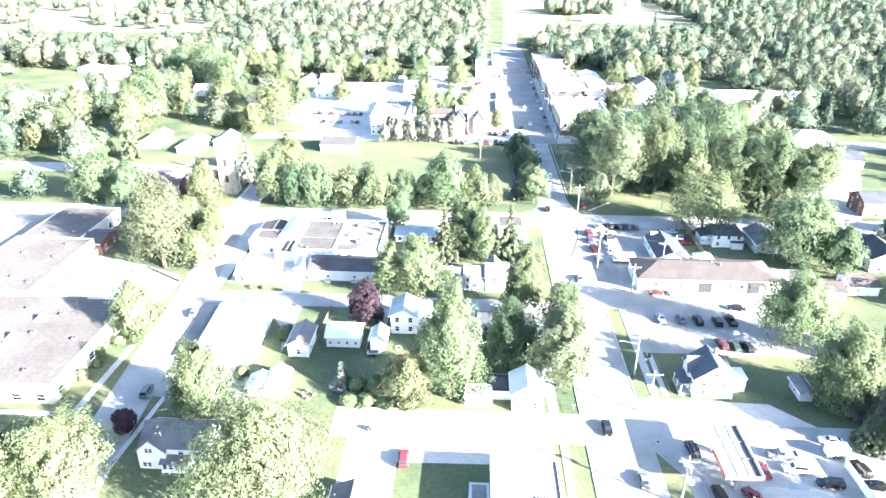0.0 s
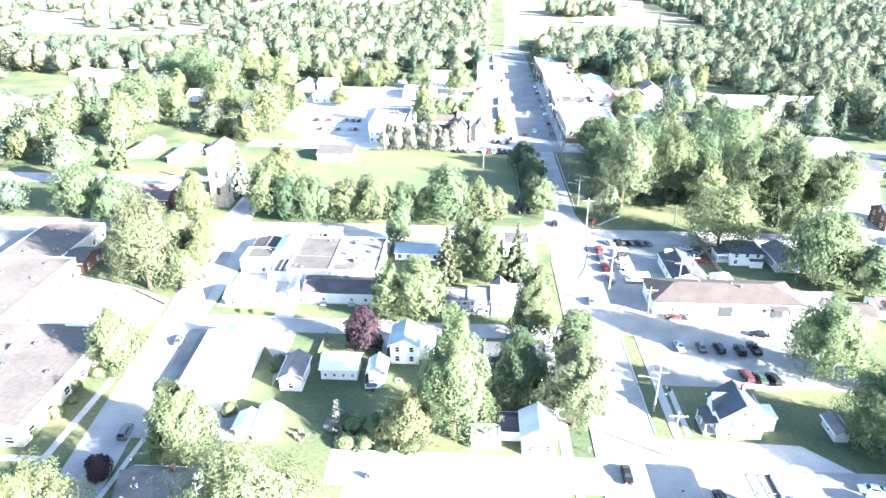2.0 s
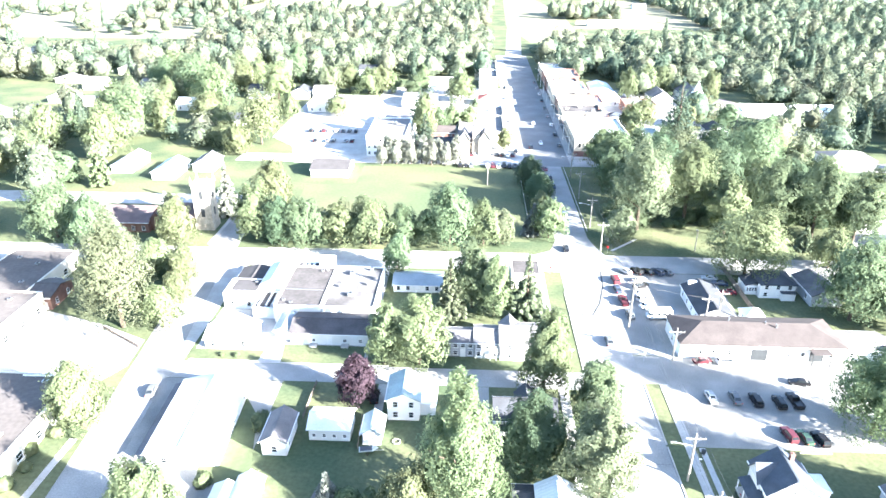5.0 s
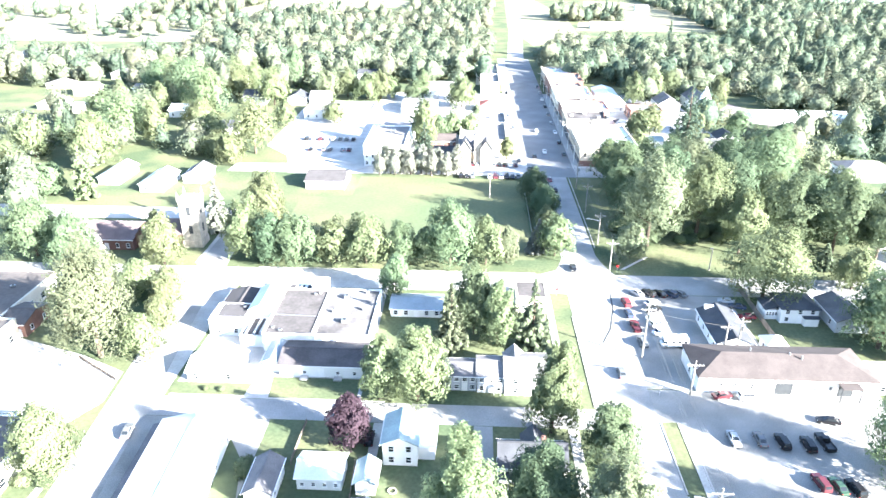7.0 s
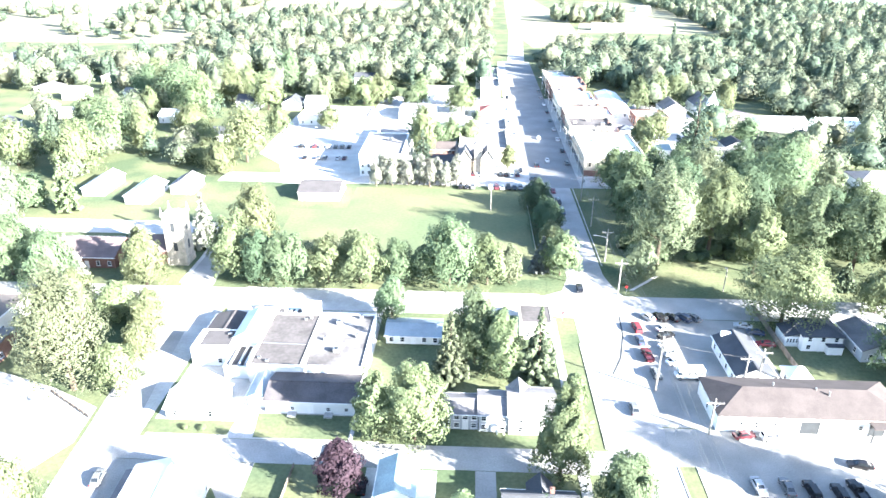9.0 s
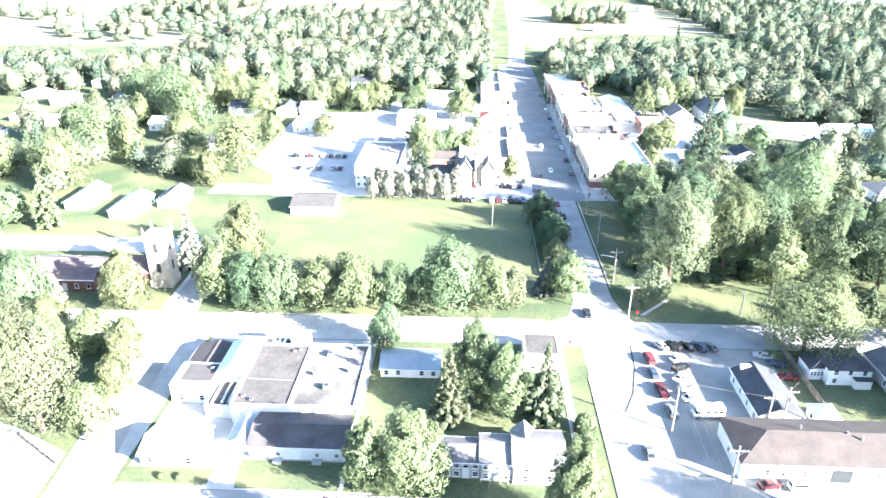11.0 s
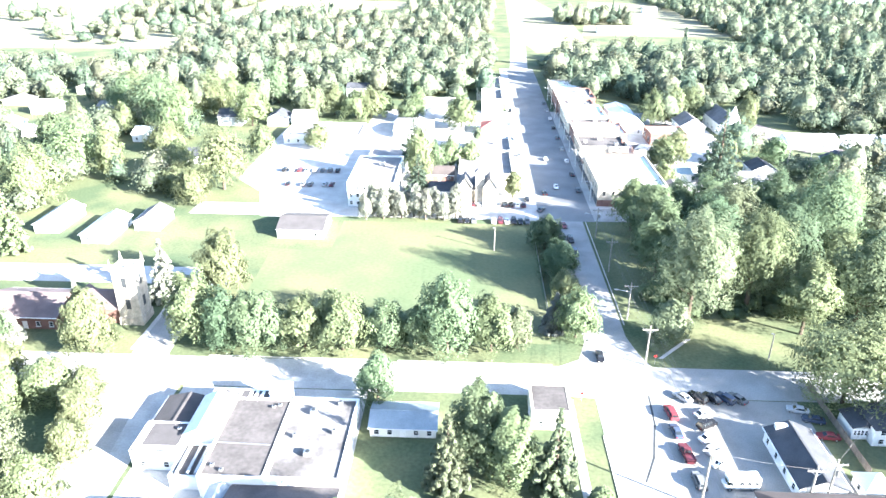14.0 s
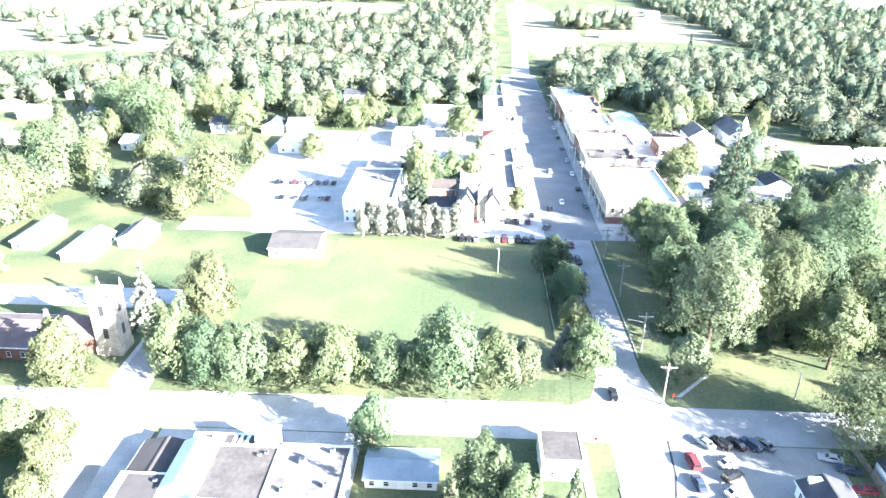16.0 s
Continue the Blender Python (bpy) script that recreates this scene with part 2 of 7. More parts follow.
# ---- trees ----
def leaves(rng, centres, radii, count, size, flat=0.0):
    """Leaf sprays in knots on the shells of lobes: arrays of vertices and faces."""
    w = radii ** 2 / (radii ** 2).sum()
    pick = rng.choice(len(centres), count, p=w)
    knots = rng.normal(size=(len(centres), 9, 3))
    knots /= np.linalg.norm(knots, axis=2)[:, :, None]
    knots[:, :, 2] = np.where(knots[:, :, 2] < -0.4, -knots[:, :, 2], knots[:, :, 2])
    knob = knots[pick, rng.integers(0, 9, count)]
    d = rng.normal(size=(count, 3))
    d /= np.linalg.norm(d, axis=1)[:, None]
    d = np.where((np.sum(d * knob, 1) < -0.3)[:, None], -d, d)
    pos = centres[pick] + (knob * 0.5 + d * 0.58 * rng.uniform(0.7, 1.25, count)[:, None]) * radii[pick][:, None] * np.array((1, 1, 0.9))
    nrm = d * 0.55 + knob + rng.normal(size=(count, 3)) * 0.2
    nrm[:, 2] = np.abs(nrm[:, 2]) + flat
    nrm /= np.linalg.norm(nrm, axis=1)[:, None]
    a = np.cross(nrm, rng.normal(size=(count, 3)))
    a /= np.linalg.norm(a, axis=1)[:, None]
    b = np.cross(nrm, a)
    s = size * rng.uniform(0.6, 1.4, count)[:, None]
    a, b = a * s, b * s * rng.uniform(0.7, 1.1, count)[:, None]
    v = np.stack((pos - a, pos + a * 0.6 - b * 0.7, pos + b * 0.9 + a * 0.5), 1).reshape(-1, 3)
    return v, np.arange(count * 3).reshape(-1, 3)


def mesh_of(name, v, f, mat):
    me = bpy.data.meshes.new(name)
    me.from_pydata(v.tolist(), [], f.tolist())
    me.materials.append(mat)
    return me


def sprays(rng, pos, nrm, size):
    """A leaf spray at each place, facing about along its normal: arrays of vertices and faces."""
    count = len(pos)
    nrm = nrm / np.linalg.norm(nrm, axis=1)[:, None]
    a = np.cross(nrm, rng.normal(size=(count, 3)))
    a /= np.linalg.norm(a, axis=1)[:, None]
    b = np.cross(nrm, a)
    s = (size * rng.uniform(0.6, 1.4, count))[:, None]
    a, b = a * s, b * s * rng.uniform(0.7, 1.1, count)[:, None]
    v = np.stack((pos - a, pos + a * 0.6 - b * 0.7, pos + b * 0.9 + a * 0.5), 1).reshape(-1, 3)
    return v, np.arange(count * 3).reshape(-1, 3)


def swell(p, rng, wave, k=7):
    """A smooth lumpy field over points, about -1 to 1, with lumps of about one wave."""
    out = np.zeros(len(p))
    for i in range(k):
        d = rng.normal(size=3)
        out += np.sin(p @ (d / np.linalg.norm(d)) * 6.283 / (wave * rng.uniform(0.7, 1.4)) + rng.uniform(0, 6.28))
    return out / math.sqrt(k)


def broad_crown(rng, style, rk, hk, count, size):
    """The crown of a broad-leaved tree: leaf sprays over a lumpy, uneven shell, thinning inwards."""
    low, top, fat, bend = dict(round=(0.14, 1.0, 1.0, 0.8), oval=(0.12, 1.0, 0.92, 0.8), tall=(0.24, 1.0, 0.96, 0.8), cone=(0.1, 1.0, 0.96, 0.5), bush=(0.0, 1.0, 1.0, 0.8))[style]
    deep = rng.uniform(size=count) < 0.26
    u = rng.beta(1.0, 0.92, count)
    a = rng.uniform(0, 6.283, count)
    prof = np.sin(math.pi * np.minimum(1, 0.14 + 0.86 * u) ** bend).clip(0) ** 0.55 * fat
    p = np.stack((rk * prof * np.cos(a), rk * prof * np.sin(a), hk * (low + (top - low) * u)), 1)
    lump = 1 + 0.2 * swell(p, rng, max(2.8, rk * 0.7)) + 0.13 * swell(p, rng, 1.7)
    q = np.where(deep, rng.uniform(0.45, 0.92, count), 1 - np.abs(rng.normal(0, 0.05, count)))
    mid = np.array((0, 0, hk * (low + (top - low) * 0.45)))
    pos = mid + (p - mid) * (lump * q)[:, None]
    pos += rng.normal(size=(count, 3)) * 0.09
    out = (p - mid) / np.array((rk, rk, hk * (top - low) * 0.5))
    nrm = out / np.linalg.norm(out, axis=1)[:, None] + rng.normal(size=(count, 3)) * 0.28 + np.array((0, 0, 0.15))
    return sprays(rng, pos, nrm, np.where(deep, size * 2.1, size))


def needle_points(seed, style):
    """Lobes of a conifer's crown of unit height and unit half-width: centres and radii."""
    rng = np.random.default_rng(seed)
    c, r = [], []
    tiers = 15 if style == "spruce" else 11
    for i in range(tiers):
        f = i / (tiers - 1)
        wide = (1 - f) ** (0.85 if style == "spruce" else 0.55) * 0.92 + 0.05
        if style == "pine":
            wide *= rng.uniform(0.65, 1.05) * (0.6 + 0.4 * math.sin(3.0 * min(1, f + 0.25)))
        k = max(3, int(11 * wide))
        turn = rng.uniform(0, 6.28)
        for j in range(k):
            a = turn + 6.283 * j / k + rng.normal() * 0.15
            for q in (0.35, 0.72, 1.0):
                reach = wide * q * rng.uniform(0.8, 1.1)
                c.append((reach * math.cos(a), reach * math.sin(a), 0.1 + 0.88 * f - 0.05 * q + rng.normal() * 0.012))
                r.append(max(0.035, 0.12 * wide) * rng.uniform(0.7, 1.2))
    return np.array(c), np.array(r)


CROWNS = {}


def crown_mesh(style, variant, mat, height, half, fine):
    """The crown for a tree of about that size: shared among like trees."""
    hk, rk = max(2, round(height / 2) * 2), max(1.0, round(half))
    key = (style, variant, mat.name, hk, rk, fine)
    if key not in CROWNS:
        rng = np.random.default_rng(variant * 17 + len(style))
        if style in ("spruce", "pine"):
            c, r = needle_points(variant * 17 + len(style), style)
            v, f = leaves(rng, c * np.array((rk, rk, hk)), r * (rk + hk * 0.12), int(6500 * fine), 0.31 / fine ** 0.4, 0.2)
        else:
            area = 6.283 * rk * (rk + hk * 0.75)
            v, f = broad_crown(rng, style, rk, hk, int(min(12500, max(1400, area * 29.0)) * fine), 0.185 / fine ** 0.45)
        CROWNS[key] = mesh_of("crown", v, f, mat), hk, rk
    return CROWNS[key]


TRUNKS = {}


def trunk_mesh(style, variant):
    """Trunk and limbs of a tree of unit height."""
    key = (style, variant)
    if key not in TRUNKS:
        rng = random.Random(variant * 3 + len(style))
        bm = bmesh.new()
        top = 0.92 if style in ("spruce", "pine") else 0.55
        last = Vector((0, 0, -0.02))
        for i in range(4):
            f = (i + 1) / 4
            p = Vector((rng.gauss(0, 0.008), rng.gauss(0, 0.008), top * f))
            tube(bm, last, p, 0.028 * (1 - 0.75 * (f - 0.25)), 0.028 * (1 - 0.75 * f), 7, False)
            last = p
        if style not in ("spruce", "pine"):
            for i in range(9):
                a, z = i * 2.4 + rng.uniform(-0.3, 0.3), rng.uniform(0.22, 0.5)
                q = Vector((0.24 * math.cos(a), 0.24 * math.sin(a), z + rng.uniform(0.15, 0.34)))
                tube(bm, (0, 0, z), q * 0.55 + Vector((0, 0, z * 0.42)), 0.012, 0.008, 5, False)
                tube(bm, q * 0.55 + Vector((0, 0, z * 0.42)), q, 0.008, 0.003, 5, False)
        TRUNKS[key] = to_mesh("trunk", bm, BARK)
    return TRUNKS[key]


TREE_COUNT = [0]


def tree(style, mat, x, y, h, half, label, category="tree", fine=1.0, group=""):
    TREE_COUNT[0] += 1
    k = TREE_COUNT[0]
    me, hk, rk = crown_mesh(style, k % 3, mat, h, half, fine)
    name = dict(spruce="spruce_tree", pine="pine_tree", bush="bush").get(style, "tree")
    t = thing(name, pose(x, y, 0, 0, 0, (k * 137) % 360), label, category, group)
    part("trunk", trunk_mesh(style, k % 2), BARK, t, "", Matrix.Diagonal((h * 0.9, h * 0.9, h, 1)))
    part("crown", me, mat, t, "", Matrix.Diagonal((half / rk, half / rk, h / hk, 1)))
    return t


# ---- buildings ----
UNIT = {}


def window_on(parent, side, u, z, w, h, cx, cy, frame_mat=None):
    """A window on one side of a box-shaped house: frame, pane, sill. u: along the wall; cx, cy: half sizes of the walls."""
    fm = frame_mat or TRIM
    key = (round(w, 2), round(h, 2), fm.name)
    if key not in UNIT:
        t = 0.06
        fr = boxes((-w / 2 - t, -w / 2, -0.06, 0.02, -t, h + t), (w / 2, w / 2 + t, -0.06, 0.02, -t, h + t), (-w / 2, w / 2, -0.06, 0.02, h, h + t),
                   (-w / 2, w / 2, -0.06, 0.02, -t, 0), (-w / 2, w / 2, -0.05, 0.0, h / 2 - 0.025, h / 2 + 0.025))
        UNIT[key] = (to_mesh("window", fr, fm), to_mesh("pane", boxes((-w / 2, w / 2, -0.03, -0.015, 0, h)), GLASS),
                     to_mesh("sill", boxes((-w / 2 - 0.14, w / 2 + 0.14, -0.14, 0.0, -t - 0.06, -t)), fm))
    rz = dict(s=0, e=90, n=180, w=270)[side]
    at = dict(s=(u, -cy, z), n=(-u, cy, z), e=(cx, u, z), w=(-cx, -u, z))[side]
    o = part("window", UNIT[key][0], fm, parent, "", pose(*at, 0, 0, rz))
    part("pane", UNIT[key][1], GLASS, o)
    if parent.location.y < 190 * S:
        part("sill", UNIT[key][2], fm, o)


def door_on(parent, side, u, w, h, cx, cy, mat=None, z=0.0):
    rz = dict(s=0, e=90, n=180, w=270)[side]
    at = dict(s=(u, -cy, z), n=(-u, cy, z), e=(cx, u, z), w=(-cx, -u, z))[side]
    o = part("door", boxes((-w / 2, w / 2, -0.05, 0.01, 0.05, h), (-w / 2 - 0.1, -w / 2, -0.07, 0.01, 0, h + 0.1), (w / 2, w / 2 + 0.1, -0.07, 0.01, 0, h + 0.1),
                           (-w / 2, w / 2, -0.07, 0.01, h, h + 0.1)), mat or TRIM, parent, "", pose(*at, 0, 0, rz))
    part("handle", boxes((w / 2 - 0.14, w / 2 - 0.08, -0.1, -0.05, h * 0.46, h * 0.5)), METAL, o)
    return o


def roof_gable(hx, hy, z, rise, along, eave=0.35, thick=0.16):
    """A gable roof over a box of half sizes hx, hy; the ridge runs along 'x' or 'y'."""
    bm = bmesh.new()
    a, b = (hx, hy) if along == "x" else (hy, hx)
    drop = rise * eave / b
    for s in (-1, 1):
        pts = []
        for u in (-a - eave, a + eave):
            for w, zz in ((b + eave, z - drop), (0, z + rise)):
                pts += [(u, s * w, zz), (u, s * w, zz + thick)]
        pts = [(p if along == "x" else (p[1], p[0], p[2])) for p in pts]
        hull(bm, pts, ((1, 3, 7, 5), (0, 4, 6, 2), (0, 1, 5, 4), (0, 2, 3, 1), (4, 5, 7, 6)))
    bmesh.ops.recalc_face_normals(bm, faces=bm.faces)
    return bm


def roof_hip(hx, hy, z, rise, eave=0.4, thick=0.16, flat=0.0):
    bm = bmesh.new()
    ex, ey = hx + eave, hy + eave
    run = min(ex, ey) - flat
    rx, ry = max(0.02, ex - run), max(0.02, ey - run)
    z -= rise * eave / run
    lo = [(-ex, -ey, z), (ex, -ey, z), (ex, ey, z), (-ex, ey, z)]
    mid = [(x, y, z + thick) for x, y, _ in lo]
    top = [(-rx, -ry, z + rise), (rx, -ry, z + rise), (rx, ry, z + rise), (-rx, ry, z + rise)]
    hull(bm, lo + mid + top, [(3, 2, 1, 0), (8, 9, 10, 11)] + [(i, (i + 1) % 4, 4 + (i + 1) % 4, 4 + i) for i in range(4)] +
         [(4 + i, 4 + (i + 1) % 4, 8 + (i + 1) % 4, 8 + i) for i in range(4)])
    return bm


def walls_gable(hx, hy, h, rise, along):
    bm = bmesh.new()
    if along == "x":
        sec = [(-hy, -0.1), (hy, -0.1), (hy, h), (0, h + rise), (-hy, h)]
        p = [(-hx, y, z) for y, z in sec] + [(hx, y, z) for y, z in sec]
    else:
        sec = [(-hx, -0.1), (hx, -0.1), (hx, h), (0, h + rise), (-hx, h)]
        p = [(x, -hy, z) for x, z in sec] + [(x, hy, z) for x, z in sec]
    hull(bm, p, [(0, 1, 2, 3, 4), (9, 8, 7, 6, 5)] + [(i, i + 5, (i + 1) % 5 + 5, (i + 1) % 5) for i in range(5)])
    bmesh.ops.recalc_face_normals(bm, faces=bm.faces)
    return bm


def house(label, x0, x1, y0, y1, h, roof="x", rise=1.8, wall=None, cover=None, storeys=1, south=2, east=2, west=2, north=0, door="s", chimney=None,
          rz=0.0, name="house", category="house", seams=0, eave=0.26, win=(0.62, 0.85), frame_mat=None, group="", base=0.0):
    """A building: its walls, roof, windows, door and chimney. roof: ridge along 'x' or 'y', 'hip', 'pyramid' or 'flat'."""
    wall, cover = wall or WHITE, cover or SHINGLE
    hx, hy = (x1 - x0) / 2, (y1 - y0) / 2
    t = thing(name, pose((x0 + x1) / 2, (y0 + y1) / 2, base, 0, 0, rz), label, category, group)
    if roof in ("x", "y"):
        part("wall", walls_gable(hx, hy, h, rise, roof), wall, t)
        rf = part("roof", roof_gable(hx, hy, h, rise, roof, eave), cover, t)
        a, b = (hx, hy) if roof == "x" else (hy, hx)
        cap = boxes((-a - eave, a + eave, -0.12, 0.12, h + rise + 0.1, h + rise + 0.21)) if roof == "x" else boxes((-0.12, 0.12, -a - eave, a + eave, h + rise + 0.1, h + rise + 0.21))
        part("ridge_cap", cap, cover, rf)
        for s in (-1, 1):
            gut = -rise * eave / b
            g = (-a - eave, a + eave, s * (b + eave + 0.06) - 0.06, s * (b + eave + 0.06) + 0.06, h + gut, h + gut + 0.12)
            part("gutter", boxes(g if roof == "x" else (g[2], g[3], g[0], g[1], g[4], g[5])), TRIM, rf)
        if seams:
            n = int(2 * a / seams)
            rib = {}
            for s in (-1, 1):
                me = to_mesh("seam", hull(bmesh.new(), [(-0.03, 0, rise + 0.15), (0.03, 0, rise + 0.15), (0.03, 0, rise + 0.23), (-0.03, 0, rise + 0.23),
                             (-0.03, s * (b + eave), -rise * eave / b + 0.15), (0.03, s * (b + eave), -rise * eave / b + 0.15),
                             (0.03, s * (b + eave), -rise * eave / b + 0.23), (-0.03, s * (b + eave), -rise * eave / b + 0.23)],
                             ((0, 3, 2, 1), (4, 5, 6, 7), (0, 1, 5, 4), (1, 2, 6, 5), (2, 3, 7, 6), (3, 0, 4, 7))), cover)
                for i in range(n + 1):
                    u = -a + 2 * a * i / n
                    part("seam", me, cover, rf, "", pose(u, 0, h) if roof == "x" else pose(0, u, h, 0, 0, 90))
    elif roof in ("hip", "pyramid"):
        part("wall", boxes((-hx, hx, -hy, hy, -0.1, h)), wall, t)
        part("roof", roof_hip(hx, hy, h, rise, eave), cover, t)
    else:
        part("wall", boxes((-hx, hx, -hy, hy, -0.1, h)), wall, t)
        k, p = 0.28, rise if rise < 1 else 0.4
        rf = part("roof", boxes((-hx + k, hx - k, -hy + k, hy - k, h + 0.004, h + 0.08)), cover, t)
        part("parapet", boxes((-hx - 0.05, hx + 0.05, -hy - 0.05, -hy + k, h, h + p), (-hx - 0.05, hx + 0.05, hy - k, hy + 0.05, h, h + p),
                              (-hx - 0.05, -hx + k, -hy + k, hy - k, h, h + p), (hx - k, hx + 0.05, -hy + k, hy - k, h, h + p)), wall, rf)
    fl = h / storeys
    for s in range(storeys):
        for side, n, half in (("s", south, hx), ("e", east, hy), ("w", west, hy), ("n", north, hx)):
            for i in range(n):
                u = -half + 2 * half * (i + 0.5) / n
                if s == 0 and door == side and i == n // 2:
                    door_on(t, side, u, 0.64, 1.4, hx, hy)
                else:
                    window_on(t, side, u, s * fl + min(0.62, fl * 0.32), win[0], min(win[1], fl * 0.5), hx, hy, frame_mat)
    if roof in ("x", "y") and rise > 1.5 and storeys > 1:
        for side in (("e", "w") if roof == "x" else ("s", "n")):
            window_on(t, side, 0, h + 0.25, 0.5, min(0.7, rise * 0.4), hx, hy, frame_mat)
    if chimney:
        ch = part("chimney", boxes((chimney[0] - 0.24, chimney[0] + 0.24, chimney[1] - 0.24, chimney[1] + 0.24, h, h + rise + 0.5),
                                   (chimney[0] - 0.29, chimney[0] + 0.29, chimney[1] - 0.29, chimney[1] + 0.29, h + rise + 0.5, h + rise + 0.58)), BRICK, t, "brick chimney")
        part("flue", tube(bmesh.new(), (chimney[0], chimney[1], h + rise + 0.57), (chimney[0], chimney[1], h + rise + 0.75), 0.09), BRICK, ch)
    return t


def roof_unit(parent, x, y, z, w=1.2, d=1.0, h=0.7, mat=None):
    """A rooftop air handler on a kerb, with a fan grille."""
    u = part("roof_unit", boxes((x - w / 2, x + w / 2, y - d / 2, y + d / 2, z + 0.15, z + h), (x - w / 2 + 0.1, x + w / 2 - 0.1, y - d / 2 + 0.1, y + d / 2 - 0.1, z, z + 0.15)),
             mat or METAL, parent, "metal rooftop ventilation unit")
    part("grille", tube(bmesh.new(), (x, y, z + h), (x, y, z + h + 0.08), min(w, d) * 0.35, n=14), DARKTRIM, u)


# ---- vehicles ----
WHEEL = {}


def wheel_meshes(r):
    if r not in WHEEL:
        ty = bmesh.new()
        n = 16
        prof = ((r * 0.62, -0.11), (r * 0.95, -0.11), (r, -0.06), (r, 0.06), (r * 0.95, 0.11), (r * 0.62, 0.11))
        rings = [[ty.verts.new((a * math.cos(6.28319 * i / n), b, a * math.sin(6.28319 * i / n))) for i in range(n)] for a, b in prof]
        for j in range(6):
            for i in range(n):
                ty.faces.new((rings[j][i], rings[(j + 1) % 6][i], rings[(j + 1) % 6][(i + 1) % n], rings[j][(i + 1) % n]))
        bmesh.ops.recalc_face_normals(ty, faces=ty.faces)
        rim = tube(bmesh.new(), (0, -0.09, 0), (0, 0.09, 0), r * 0.63, n=14)
        WHEEL[r] = to_mesh("wheel", ty, RUBBER), to_mesh("rim", rim, METAL)
    return WHEEL[r]


def loft(bm, sections):
    """Joins cross sections, each a list of points of one length, into a closed skin."""
    rings = [[bm.verts.new(p) for p in s] for s in sections]
    k = len(rings[0])
    for a, b in zip(rings, rings[1:]):
        for i in range(k):
            bm.faces.new((a[i], a[(i + 1) % k], b[(i + 1) % k], b[i]))
    bm.faces.new(rings[0][::-1])
    bm.faces.new(rings[-1])
    bmesh.ops.recalc_face_normals(bm, faces=bm.faces)
    return bm


SHAPES = dict(
    sedan=(4.7, 1.82, 0.32, ((-1.0, 0.62, 0.78), (-0.97, 0.5, 0.92), (-0.55, 0.42, 0.98), (0.42, 0.4, 0.96), (0.93, 0.42, 0.82), (1.0, 0.6, 0.7)), (-0.78, -0.42, 0.15, 0.5, 1.45)),
    suv=(4.75, 1.9, 0.37, ((-1.0, 0.62, 1.02), (-0.98, 0.5, 1.12), (-0.5, 0.45, 1.13), (0.4, 0.43, 1.1), (0.93, 0.45, 0.98), (1.0, 0.6, 0.8)), (-0.97, -0.85, 0.18, 0.48, 1.75)),
    pickup=(5.6, 1.98, 0.4, ((-1.0, 0.62, 1.05), (-0.98, 0.55, 1.1), (-0.3, 0.5, 1.12), (0.4, 0.48, 1.12), (0.94, 0.5, 1.03), (1.0, 0.62, 0.85)), (-0.18, -0.12, 0.22, 0.44, 1.85)),
    van=(5.0, 1.98, 0.36, ((-1.0, 0.6, 1.05), (-0.98, 0.48, 1.15), (-0.5, 0.42, 1.18), (0.5, 0.42, 1.12), (0.94, 0.45, 0.95), (1.0, 0.6, 0.78)), (-0.97, -0.92, 0.3, 0.68, 1.8)))
CARS = {}


